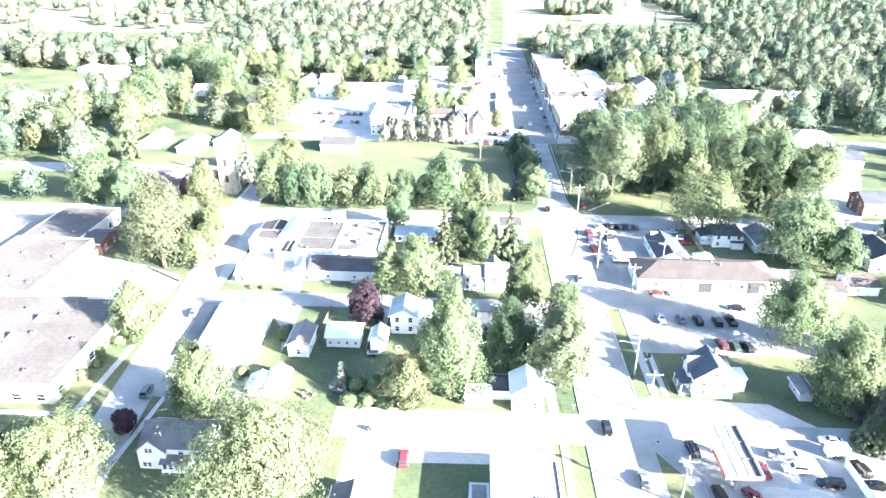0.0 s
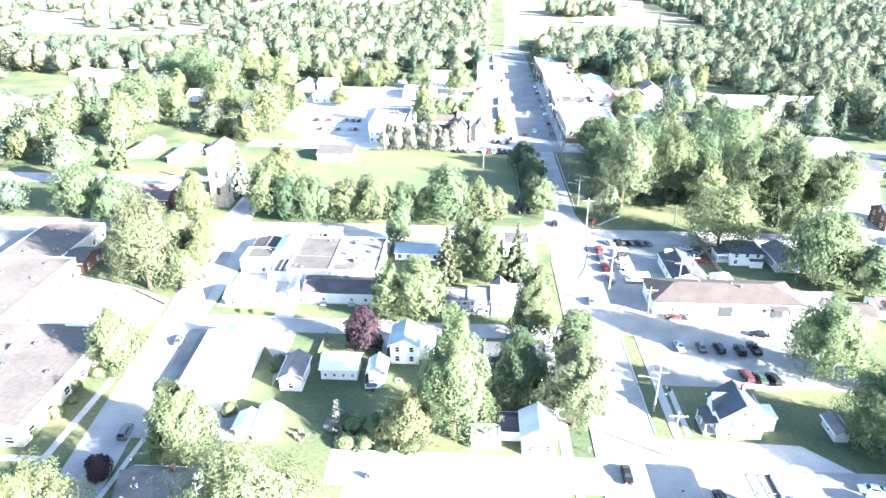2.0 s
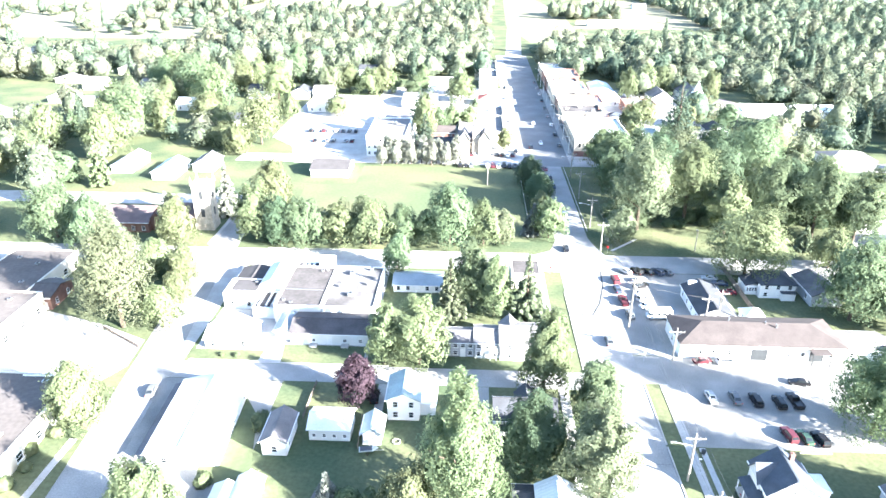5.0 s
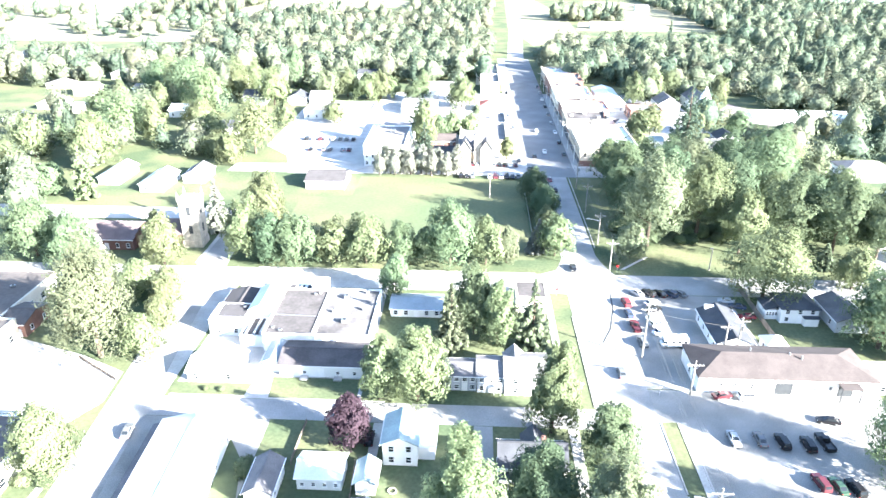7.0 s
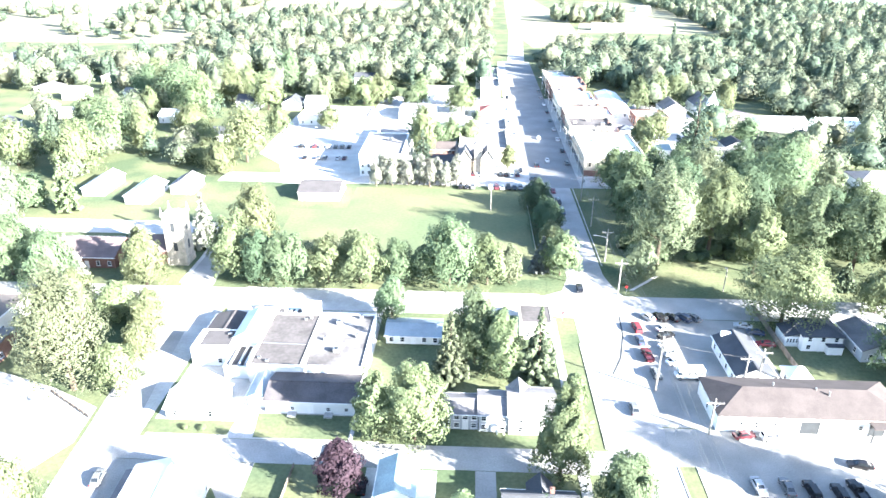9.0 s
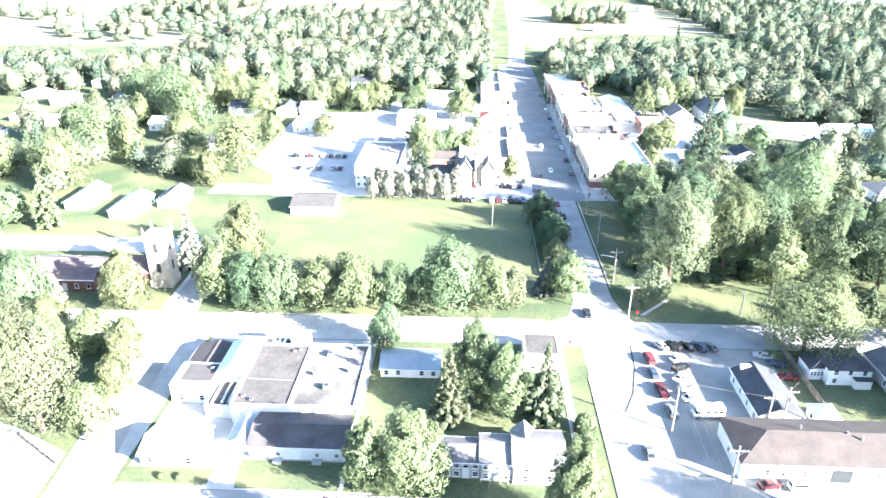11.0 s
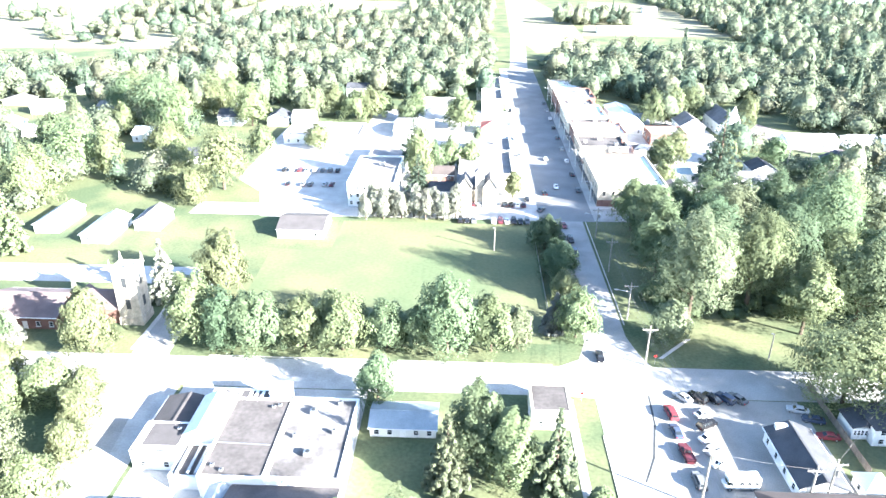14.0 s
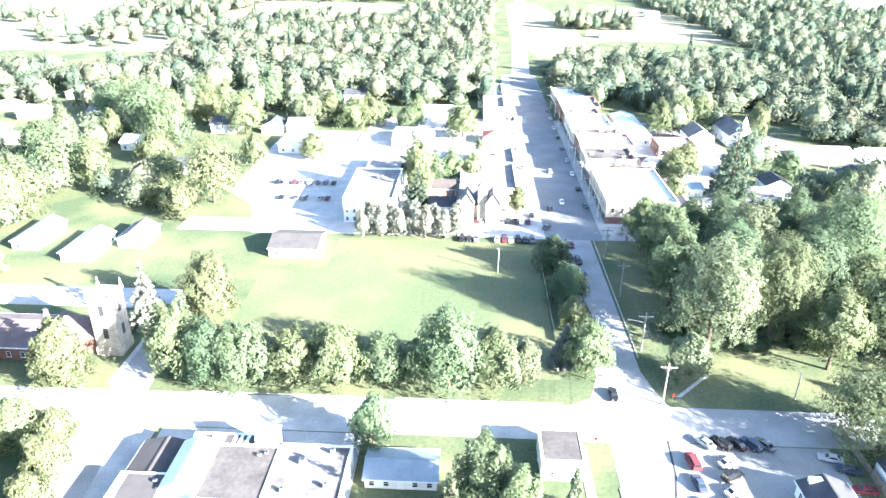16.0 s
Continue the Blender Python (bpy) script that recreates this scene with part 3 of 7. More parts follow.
def car(kind, colour, x, y, heading, label, group="", name="car"):
    """A parked vehicle whose front points along heading (degrees from the x axis)."""
    if (kind, colour) in CARS:
        c = copy_thing(CARS[kind, colour], pose(x * S, y * S, 0.06, 0, 0, heading))
        return tagged(c, label, "car", group)
    L, W, R, low, cab = SHAPES[kind]
    hl, hw = L / 2, W / 2
    t = thing(name, pose(x, y, 0.04, 0, 0, heading), label, "car", group, size=1.0)
    bm = bmesh.new()
    secs = []
    for f, zb, zt in low:
        tight = 1.0 if abs(f) < 0.9 else (0.93 if abs(f) < 0.99 else 0.8)
        w, zb = hw * tight, zb * 0.6
        secs.append([(f * hl, -w, zb + 0.1), (f * hl, -w * 1.0, zt * 0.72), (f * hl, -w * 0.93, zt), (f * hl, w * 0.93, zt), (f * hl, w, zt * 0.72), (f * hl, w, zb + 0.1), (f * hl, w * 0.85, zb), (f * hl, -w * 0.85, zb)])
    loft(bm, secs)
    bmesh.ops.bevel(bm, geom=[e for e in bm.edges if e.calc_face_angle(0) > 0.5], offset=0.04, segments=2, affect="EDGES")
    if kind == "pickup":
        box(bm, -hl * 0.96, -hl * 0.2, -hw * 0.93, -hw * 0.84, 1.05, 1.3)
        box(bm, -hl * 0.96, -hl * 0.2, hw * 0.84, hw * 0.93, 1.05, 1.3)
        box(bm, -hl * 0.99, -hl * 0.96, -hw * 0.9, hw * 0.9, 1.05, 1.3)
    part("body", bm, paint(colour), t)
    r0, r1, f1, f0, zt = cab
    zl = low[2][2] - 0.03
    # cabin with its panes
    g = bmesh.new()
    lo_c = [(r0 * hl, -hw * 0.88, zl), (f0 * hl, -hw * 0.88, zl), (f0 * hl, hw * 0.88, zl), (r0 * hl, hw * 0.88, zl)]
    hi_c = [(r1 * hl, -hw * 0.70, zt), (f1 * hl, -hw * 0.70, zt), (f1 * hl, hw * 0.70, zt), (r1 * hl, hw * 0.70, zt)]
    hull(g, lo_c + hi_c, ((0, 1, 5, 4), (1, 2, 6, 5), (2, 3, 7, 6), (3, 0, 4, 7), (4, 5, 6, 7)))
    bmesh.ops.bevel(g, geom=[e for e in g.edges if not e.is_boundary], offset=0.05, segments=2, affect="EDGES")
    part("cabin", g, paint(colour), t)
    for name_, i, j, k in (("windscreen", 1, 2, 0.1), ("rear_window", 3, 0, 0.1), ("side_window", 0, 1, 0.12), ("side_window", 2, 3, 0.12)):
        p0, p1, q0, q1 = Vector(lo_c[i]), Vector(lo_c[j]), Vector(hi_c[i]), Vector(hi_c[j])
        nv = (p1 - p0).cross(q0 - p0).normalized() * 0.012
        cor = [(p0.lerp(p1, u).lerp(q0.lerp(q1, u), w) + nv) for u, w in ((k, 0.12), (1 - k, 0.12), (1 - k, 0.86), (k, 0.86))]
        part(name_, hull(bmesh.new(), cor + [c - nv * 1.6 for c in cor], ((0, 1, 2, 3), (7, 6, 5, 4), (0, 4, 5, 1), (1, 5, 6, 2), (2, 6, 7, 3), (3, 7, 4, 0))), GLASS, t)
    ty, rim = wheel_meshes(R)
    for fx in (-0.6, 0.62):
        for s in (-1, 1):
            w = part("wheel", ty, RUBBER, t, "", pose(fx * hl, s * (hw - 0.1), R))
            part("rim", rim, METAL, w, "", pose(0, s * 0.03, 0))
    for s in (-1, 1):
        part("headlight", boxes((hl * 0.955, hl * 0.99, s * hw * 0.62 - 0.17, s * hw * 0.62 + 0.17, 0.6, 0.74)), LAMP_CLEAR, t)
        part("tail_light", boxes((-hl * 0.995, -hl * 0.97, s * hw * 0.7 - 0.14, s * hw * 0.7 + 0.14, 0.68, 0.86)), LAMP_RED, t)
        part("side_mirror", boxes((f0 * hl - 0.28, f0 * hl - 0.12, s * (hw + 0.08) - 0.1, s * (hw + 0.08) + 0.1, zl - 0.02, zl + 0.12)), paint(colour), t)
    CARS[kind, colour] = t
    return t


# ---- ground and roads ----
def ground_sheet():
    bm = bmesh.new()
    box(bm, -4000, 4000, -1500, 4500, -0.6, -0.01)
    return solid("ground", bm, GRASS, "dry summer grass and earth over the whole town", "ground", "structure")


ground_sheet()
patch("road", rect(18.6, 27.0, -60, 150.5), 0.03, ASPHALT, "two-lane main road of worn pale asphalt", "road")
patch("road", [(14.0, 150.8), (18.6, 150.5), (27.0, 150.5), (29.0, 151.2), (29.0, 159.0), (27.6, 163.0), (26.6, 168.0), (26.4, 219.5), (19.2, 219.5), (19.2, 166.0), (17.6, 160.6), (14.0, 158.5)], 0.03, ASPHALT,
      "main road narrowing past the crossing", "road")
patch("road", rect(16.2, 29.4, 219.5, 420), 0.03, STREET, "wide downtown street with parking lanes", "road")
patch("pavement", rect(12.6, 16.2, 219.5, 420), 0.028, CONCRETE, "pale parking lane along the shops", "pavement")
patch("road", [(18.0, 420), (27.0, 420), (38.0, 640), (70, 1100), (60, 1100), (29.0, 640)], 0.03, ASPHALT, "country road leading out of town", "road")
patch("road", rect(-220, 14.0, 150.8, 158.5), 0.026, CONCRETE, "broad side street of pale concrete", "road")
patch("road", rect(29.0, 240, 151.2, 159.0), 0.026, ASPHALT, "side street under the trees", "road")
patch("road", rect(-46.2, 18.6, 111.4, 115.8), 0.024, ASPHALT, "narrow residential side street", "road")
patch("road", [(-47, 30), (-40.2, 30), (-41.3, 62), (-44.6, 100), (-46.2, 118), (-49.8, 150.8), (-56.0, 150.8), (-52.5, 118), (-51.0, 100), (-47.8, 62)], 0.028, ASPHALT,
      "residential street of pale asphalt", "road")
patch("road", [(-49.8, 158.5), (-52, 183), (-57.5, 183), (-56.0, 158.5)], 0.028, ASPHALT, "residential street of pale asphalt", "road")
patch("road", rect(-260, -48, 183, 190.5), 0.027, CONCRETE, "residential street of pale concrete", "road")
patch("road", rect(-70, 12.6, 219.8, 227.5), 0.024, CONCRETE, "downtown cross street of pale concrete", "road")
patch("road", rect(29.4, 220, 219.8, 228.0), 0.024, ASPHALT, "downtown cross street", "road")
patch("pavement", rect(-16, 18.6, 76.9, 83.2), 0.02, CONCRETE, "pale concrete drive between the yards", "driveway")
patch("pavement", [(27.0, 82.2), (50.6, 82.2), (45.8, 87.0), (27.0, 87.6)], 0.02, CONCRETE, "pale concrete drive beside the white house", "driveway")
patch("pavement", rect(27.0, 58.0, 44.0, 82.2), 0.018, ASPHALT, "filling station forecourt of worn grey asphalt", "pavement")
patch("pavement", [(29.4, 99.6), (61, 99.6), (61, 121), (27.0, 121), (27.0, 113.5), (29.4, 113.5)], 0.02, GRAVEL, "gravelled car park with tree shade", "car park")
patch("pavement", rect(27.0, 48.5, 121.2, 151.0), 0.022, GRAVEL, "pale car park of a used car dealer", "car park")
patch("pavement", [(-13.4, 40), (-6.3, 40), (-6.3, 72.4), (5.5, 72.6), (5.5, 71.0), (14.0, 71.0), (14.0, 76.9), (-13.4, 76.9)], 0.018, CONCRETE, "pale concrete yard", "pavement")
patch("pavement", [(-74.9, 108.0), (-56.0, 108.0), (-52.8, 114.0), (-53.4, 121.4), (-62.0, 125.6), (-74.9, 130.0)], 0.02, CONCRETE, "pale paved drive into the school yard", "driveway")
patch("pavement", rect(-128, -91.6, 107.4, 152), 0.014, GRAVEL, "pale gravel yard beside the school", "pavement")
patch("pavement", rect(-46.0, -27.5, 84.0, 111.3), 0.016, GRAVEL, "pale gravel yard beside the long shed", "pavement")
patch("pavement", [(-46.1, 115.9), (-44.7, 115.9), (-44.7, 150.6), (-49.7, 150.6)], 0.014, CONCRETE, "pale concrete strip between street and store", "pavement")
patch("pavement", rect(-44.0, -12.0, 115.9, 150.6), 0.014, CONCRETE, "concrete apron around the store", "pavement")
patch("pavement", [(-52, 219), (-38, 219), (-38, 300), (-66, 300), (-66, 246), (-57, 236)], 0.014, CONCRETE, "large pale car park", "car park")
patch("pavement", rect(-38, 12.6, 227.5, 330), 0.012, CONCRETE, "pale paved block of downtown", "pavement")
patch("pavement", rect(29.4, 82, 228.0, 330), 0.012, CONCRETE, "pale paved block of downtown", "pavement")
for a, b, c, d in ((14.9, 15.9, 40, 76.6), (29.4, 30.6, 88, 113.4), (14.0, 15.4, 83, 111.2), (14.0, 15.2, 116.2, 150)):
    patch("pavement", rect(a, b, c, d), 0.1, CONCRETE, "concrete pavement along the road", "pavement")
patch("pavement", [(80, 159.2), (95, 159.2), (113, 196), (104, 199), (92, 182)], 0.02, CONCRETE, "pale paved yard east of the wood", "pavement")
patch("lawn", [(27.2, 76.0), (27.2, 60.0), (30.4, 60.0), (29.9, 71.6)], 0.05, GRASS, "grass wedge between the road and a forecourt", "lawn")
patch("pavement", rect(42.0, 44.4, 70.2, 71.6), 0.034, TEALPALE, "square teal painted tank cover in the forecourt", "tank cover")
patch("lawn", [(-37.1, 106.5), (-32.8, 89.5), (-26.2, 89.9), (-29.0, 103.0), (-31.5, 106.8)], 0.03, LAWN, "dry lawn beside a gravel yard", "lawn")
patch("lawn", [(-29.2, 116.2), (-16.2, 116.2), (-16.2, 121.3), (-29.8, 121.3)], 0.05, GRASS, "grass strip in front of the store", "lawn")
patch("lawn", [(-44.2, 116.5), (-32.9, 116.5), (-32.5, 119.4), (-44.4, 119.4)], 0.05, GRASS, "grass strip in front of a bungalow", "lawn")
patch("lawn", rect(-15.6, 2.0, 116.2, 150.4), 0.04, GRASS, "lawn between the store and the houses", "lawn")
patch("lawn", [(-43, 165), (13.5, 165), (13.5, 217), (-31, 217), (-31, 200.5), (-44, 200.5)], 0.012, LAWN, "mown grass field with tree shadows", "field")

patch("meadow", [(-620, 460), (-178, 470), (-168, 540), (-165, 690), (-70, 705), (-60, 770), (-620, 900)], 0.01, MEADOW, "pale dry meadow beyond the town", "meadow")
patch("meadow", [(72, 545), (190, 545), (190, 760), (112, 790)], 0.01, MEADOW, "pale dry field beside the road", "meadow")
patch("meadow", [(36, 470), (70, 500), (75, 640), (60, 800), (30, 800), (24, 560)], 0.008, MEADOW, "pale clearing beside the road", "meadow")
patch("water", [(345, 740), (1500, 620), (1800, 1500), (455, 1500), (425, 960)], 0.012, WATER, "distant pale blue lake", "lake")

for a, b, c, d in ((27.02, 27.2, 87.8, 99.4), (27.02, 27.2, 99.8, 113.4), (18.35, 18.58, 83.4, 111.2), (18.35, 18.58, 40, 76.6), (18.35, 18.58, 116.2, 142), (27.0, 27.18, 172, 219), (19.0, 19.18, 170, 219)):
    patch("kerb", rect(a, b, c, d), 0.15, CONCRETE, "concrete kerb along the road", "kerb")
for a, b, c, d in ((-12.0, 13.0, 158.7, 158.9), (-43, -16, 158.7, 158.9)):
    patch("kerb", rect(a, b, c, d), 0.14, CONCRETE, "concrete kerb along the side street", "kerb")
patch("pavement", [(30.6, 161.6), (31.4, 161.6), (37.6, 167.8), (36.8, 167.8)], 0.05, CONCRETE, "narrow concrete footpath across the grass", "path")
patch("pavement", [(-53.4, 60), (-52.4, 60), (-51.6, 97), (-52.6, 97)], 0.06, CONCRETE, "narrow concrete footpath by the school", "path")
patch("pavement", rect(-120, -53, 78.9, 79.9), 0.06, CONCRETE, "concrete footpath in front of the school", "path")
patch("pavement", [(-43.2, 62), (-42.5, 62), (-41.0, 84), (-41.7, 84)], 0.06, CONCRETE, "narrow concrete footpath by a yard", "path")
patch("pavement", rect(-56.8, -56.0, 160, 183), 0.05, CONCRETE, "narrow concrete footpath by the church", "path")
patch("pavement", rect(31.2, 32.0, 88, 99.4), 0.05, CONCRETE, "narrow concrete footpath by a white house", "path")
patch("pavement", rect(-12.9, -11.6, 102.2, 111.3), 0.02, CONCRETE, "short concrete driveway between houses", "driveway")
patch("pavement", rect(1.0, 3.6, 101.0, 111.3), 0.02, ASPHALT, "short driveway beside a house", "driveway")
patch("tar_seam", [(26.6, 151.5), (26.9, 151.5), (26.3, 145.0), (24.6, 138.0), (22.5, 133.4), (22.2, 133.4), (24.3, 138.2), (26.0, 145.2)][::-1], 0.036, DARKTRIM, "dark tar seam curving across the crossing", "tar seam")
for x0, y0, x1, y1 in ((19.2, 96, 26.6, 96.06), (19.0, 110, 26.8, 110.05), (19.0, 72.0, 26.8, 72.06), (19.4, 137.4, 23.0, 137.46)):
    patch("tar_seam", rect(x0, x1, y0, y1), 0.034, DARK_ASPHALT, "thin sealed crack across the road", "tar seam")

# ---- buildings ----
def placed_buildings():
    # yards west of the main road
    t = house("white ranch house with a pale metal roof", -20.6, -15.1, 98.4, 102.6, 1.95, "x", 0.9, WHITE, WHITEMETAL, 1, 4, 1, 1, door="e", win=(0.4, 0.45))
    house("small white garage with a teal metal roof", -13.3, -10.9, 97.8, 101.6, 1.9, "y", 0.8, WHITE, TEALROOF, 1, 1, 1, 1, door="s", name="garage", category="garage")
    t = house("two-storey white house with a teal metal roof", -10.6, -6.2, 103.1, 108.8, 3.4, "y", 1.1, WHITE, TEALROOF, 2, 2, 2, 2, door="e")
    part("side_wing", boxes((2.203, 4.4, -1.6, 2.6, 0, 2.0)), WHITE, t)
    part("wing_roof", boxes((2.203, 4.6, -1.8, 2.8, 2.003, 2.12)), WHITEMETAL, t)
    t = house("small pale house with a grey roof beside a gravel yard", -26.0, -22.8, 95.2, 101.0, 2.3, "y", 1.0, WHITE, SHINGLE, 1, 1, 2, 2, door="e")
    t = house("white house with a dark cross-gabled roof", 4.1, 12.4, 100.6, 105.4, 2.7, "x", 1.7, WHITE, DARKSHINGLE, 1, 3, 1, 2, chimney=(1.4, 0.6))
    for y in (-2.1, 2.1):
        part("gable_bay", walls_gable(1.4, 1.2, 2.7, 1.5, "y"), WHITE, t, "", pose(0.3, y, 0))
        part("bay_roof", roof_gable(1.4, 1.6, 2.7, 1.5, "y", 0.2), DARKSHINGLE, t, "", pose(0.3, y, 0))
    part("porch_roof", boxes((-4.3, -1.6, -3.6, -2.42, 1.75, 1.88)), DARKSHINGLE, t)
    for u in (-4.2, -3.0, -1.75):
        part("porch_post", boxes((u - 0.06, u + 0.06, -3.5, -3.38, 0, 1.75)), TRIM, t)
    house("grey house wing with a low dark roof", -3.4, 1.35, 119.3, 123.6, 2.7, "x", 0.8, GREYWALL, SHINGLE, 2, 4, 0, 1)
    t = house("grey middle house with a white porch hood", 1.45, 5.4, 119.0, 124.2, 2.9, "x", 0.9, GREYWALL, GREYROOF, 2, 3, 0, 0)
    part("porch_hood", tube(bmesh.new(), (1.0, -2.65, 1.5), (1.0, -2.65, 1.62), 0.75, n=14), TRIM, t)
    for u in (0.5, 1.5):
        part("porch_post", boxes((u - 0.05, u + 0.05, -3.2, -3.1, 0, 1.5)), TRIM, t)
    t = house("white house with a pale roof beside the main road", 5.5, 11.8, 118.6, 124.8, 3.2, "x", 1.2, WHITE, GREYROOF, 2, 2, 2, 2)
    part("gable_bay", walls_gable(1.3, 1.4, 3.2, 1.3, "y"), WHITE, t, "", pose(-1.6, 2.0, 0))
    part("bay_roof", roof_gable(1.3, 1.6, 3.2, 1.3, "y", 0.2), GREYROOF, t, "", pose(-1.6, 2.0, 0))
    house("small white annex with a dark roof", 6.1, 8.7, 86.0, 89.6, 1.7, "x", 0.7, WHITE, DARKSHINGLE, 1, 1, 0, 1)
    house("white cottage with a white metal roof", 8.8, 13.2, 83.5, 88.6, 2.9, "y", 1.3, WHITE, WHITEMETAL, 1, 2, 1, 1, seams=0.45, door="e")
    house("low flat-roofed pale garage", 2.2, 6.0, 84.2, 86.8, 1.9, "flat", 0.15, WHITE, GREYROOF, 1, 1, 0, 1, name="garage", category="garage")
    t = house("flat-roofed white shop building", 5.5, 13.6, 55.0, 69.9, 3.4, "flat", 0.25, WHITE, GREYROOF, 1, 3, 4, 2, name="shop", category="shop")
    for u in range(5):
        part("roof_vent", boxes((0.9 + u * 0.35, 1.1 + u * 0.35, 0.5, 1.3, 3.48, 3.62)), METAL, t)
    house("small flat-roofed shed beside the shop", 3.0, 5.3, 64.4, 67.2, 1.9, "flat", 0.15, GREYWALL, GREYROOF, 1, 1, 0, 1, name="shed", category="shed")
    t = house("long shed with a pale metal roof and an open side porch", -40.4, -31.4, 92.6, 108.2, 2.0, "y", 1.1, WHITE, WHITEMETAL, 1, 2, 3, 4, name="shed", category="shed", rz=3.0)
    part("porch_roof", hull(bmesh.new(), [(-4.5, -7.6, 1.85), (-4.5, 7.6, 1.85), (-6.0, 7.6, 1.45), (-6.0, -7.6, 1.45), (-4.5, -7.6, 1.95), (-4.5, 7.6, 1.95), (-6.0, 7.6, 1.55), (-6.0, -7.6, 1.55)],
                            ((0, 3, 2, 1), (4, 5, 6, 7), (2, 3, 7, 6), (0, 4, 7, 3), (1, 2, 6, 5))), SHINGLE, t)
    for i in range(7):
        part("porch_post", boxes((-5.95, -5.83, -7.5 + i * 2.5, -7.38 + i * 2.5, 0, 1.46)), TRIM, t)
    # store complex
    t = house("flat-roofed store with a stained white membrane roof", -25.0, -15.9, 128.6, 144.4, 2.95, "flat", 0.3, WHITE, STAINEDROOF, 1, 0, 2, 0, door="n", name="store", category="store")
    for x, y, w in ((-1.2, 4.6, 0.9), (-0.2, -3.6, 1.0), (2.2, 6.6, 0.6), (-2.6, -0.4, 0.5), (2.4, 0.6, 0.5)):
        roof_unit(t, x, y, 3.03, w, w * 0.8, 0.7)
    t = house("flat-roofed store with a stained tar roof", -33.3, -25.1, 128.4, 143.8, 3.1, "flat", 0.25, WHITE, TARROOF, 1, 0, 0, 0, door="n", name="store", category="store")
    for x, y in ((-2.8, -5.8), (-1.4, -6.6), (2.6, 6.2), (1.8, 5.8)):
        roof_unit(t, x, y, 3.18, 0.5, 0.4, 0.35)
    part("roof_pipe", tube(bmesh.new(), (-3.6, -1.6, 3.3), (3.4, -1.8, 3.3), 0.06, n=6), METAL, t)
    t = house("white store hall with a bright sloping metal roof", -37.4, -33.5, 135.6, 143.6, 3.5, "y", 1.0, WHITE, WHITEMETAL, 1, 0, 0, 0, door="n", name="store", category="store")
    t = house("low store link with a grey roof and ducts", -37.4, -33.5, 129.4, 135.4, 2.0, "flat", 0.2, WHITE, TARROOF, 1, 0, 0, 0, door="n", name="store", category="store")
    for u in (-1.1, 0.3, 1.3):
        part("roof_duct", boxes((u - 0.18, u + 0.18, -2.6, 2.4, 2.09, 2.4)), METAL, t)
        part("duct_elbow", tube(bmesh.new(), (u, -2.5, 2.3), (u + 0.3, -2.8, 2.75), 0.16, n=8), METAL, t)
    t = house("white store wing with a flat grey roof", -43.6, -37.6, 132.6, 138.4, 3.0, "flat", 0.12, WHITE, LIGHTSHINGLE, 1, 2, 0, 2, door="w", name="store", category="store")
    part("roof_border", boxes((-2.9, 2.9, -2.85, -1.75, 3.081, 3.12)), WHITEMETAL, t)
    part("roof_border", boxes((-2.9, -2.0, -1.747, 2.8, 3.081, 3.12)), WHITEMETAL, t)
    roof_unit(t, 1.9, 1.4, 3.08, 0.5, 0.4, 0.35)
    t = house("store wing with a low grey gabled roof", -43.6, -37.6, 138.6, 145.2, 1.9, "y", 0.7, WHITE, LIGHTSHINGLE, 1, 0, 0, 3, door="w", name="store", category="store")
    t = house("long store penthouse with a grey roof and white panels", -37.2, -28.6, 143.9, 146.2, 2.9, "flat", 0.12, WHITE, LIGHTSHINGLE, 1, 0, 0, 2, door="n", name="store", category="store")
    for u in (-1.6, -0.9, -0.2, 1.3, 2.1, 3.0):
        part("roof_panel", boxes((u - 0.22, u + 0.22, -0.8, 0.8, 2.984, 3.03)), TRIM, t)
    house("white boxy roof hut with a sloping top", -28.4, -25.8, 143.9, 146.4, 4.2, "x", 0.7, WHITE, WHITEMETAL, 1, 0, 0, 0, door="n", name="store", category="store", eave=0.1)
    t = house("white store wing with a grey shingled roof", -28.8, -16.0, 121.6, 128.2, 2.1, "x", 0.9, WHITE, FRONTROOF, 1, 5, 1, 1, name="store", category="store", win=(0.5, 0.5))
    part("step", boxes((-3.2, -2.0, -4.3, -3.303, 0, 0.3)), CONCRETE, t)
    part("step", boxes((2.0, 3.2, -4.3, -3.303, 0, 0.3)), CONCRETE, t)
    house("small link building with a pale blue metal roof", -31.6, -29.0, 122.6, 128.0, 1.9, "y", 0.6, WHITE, TEALPALE, 1, 1, 0, 1, name="store", category="store")
    t = house("white bungalow with a pale roof on a grass plot", -42.4, -34.8, 119.6, 125.2, 1.8, "x", 0.8, WHITE, WHITEMETAL, 1, 3, 1, 2)
    house("low white house with a pale blue-grey roof", -13.9, -4.8, 140.4, 145.8, 1.6, "x", 0.8, WHITE, TEALPALE, 1, 5, 1, 1)
    house("small flat-roofed shop at the crossing", 8.4, 13.9, 143.0, 149.2, 3.1, "flat", 0.15, CREAM, TARROOF, 1, 2, 2, 1, name="shop", category="shop")
    # east side
    t = house("white two-storey house with a grey gabled roof", 35.2, 41.0, 88.0, 93.4, 3.3, "y", 2.2, WHITE, BLUESHINGLE, 2, 2, 2, 2, chimney=(0.9, 1.2))
    part("gable_bay", walls_gable(1.6, 1.4, 3.3, 1.7, "x"), WHITE, t, "", pose(-1.6, 0.6, 0))
    part("bay_roof", roof_gable(1.6, 1.4, 3.3, 1.7, "x", 0.2), BLUESHINGLE, t, "", pose(-1.7, 0.6, 0))
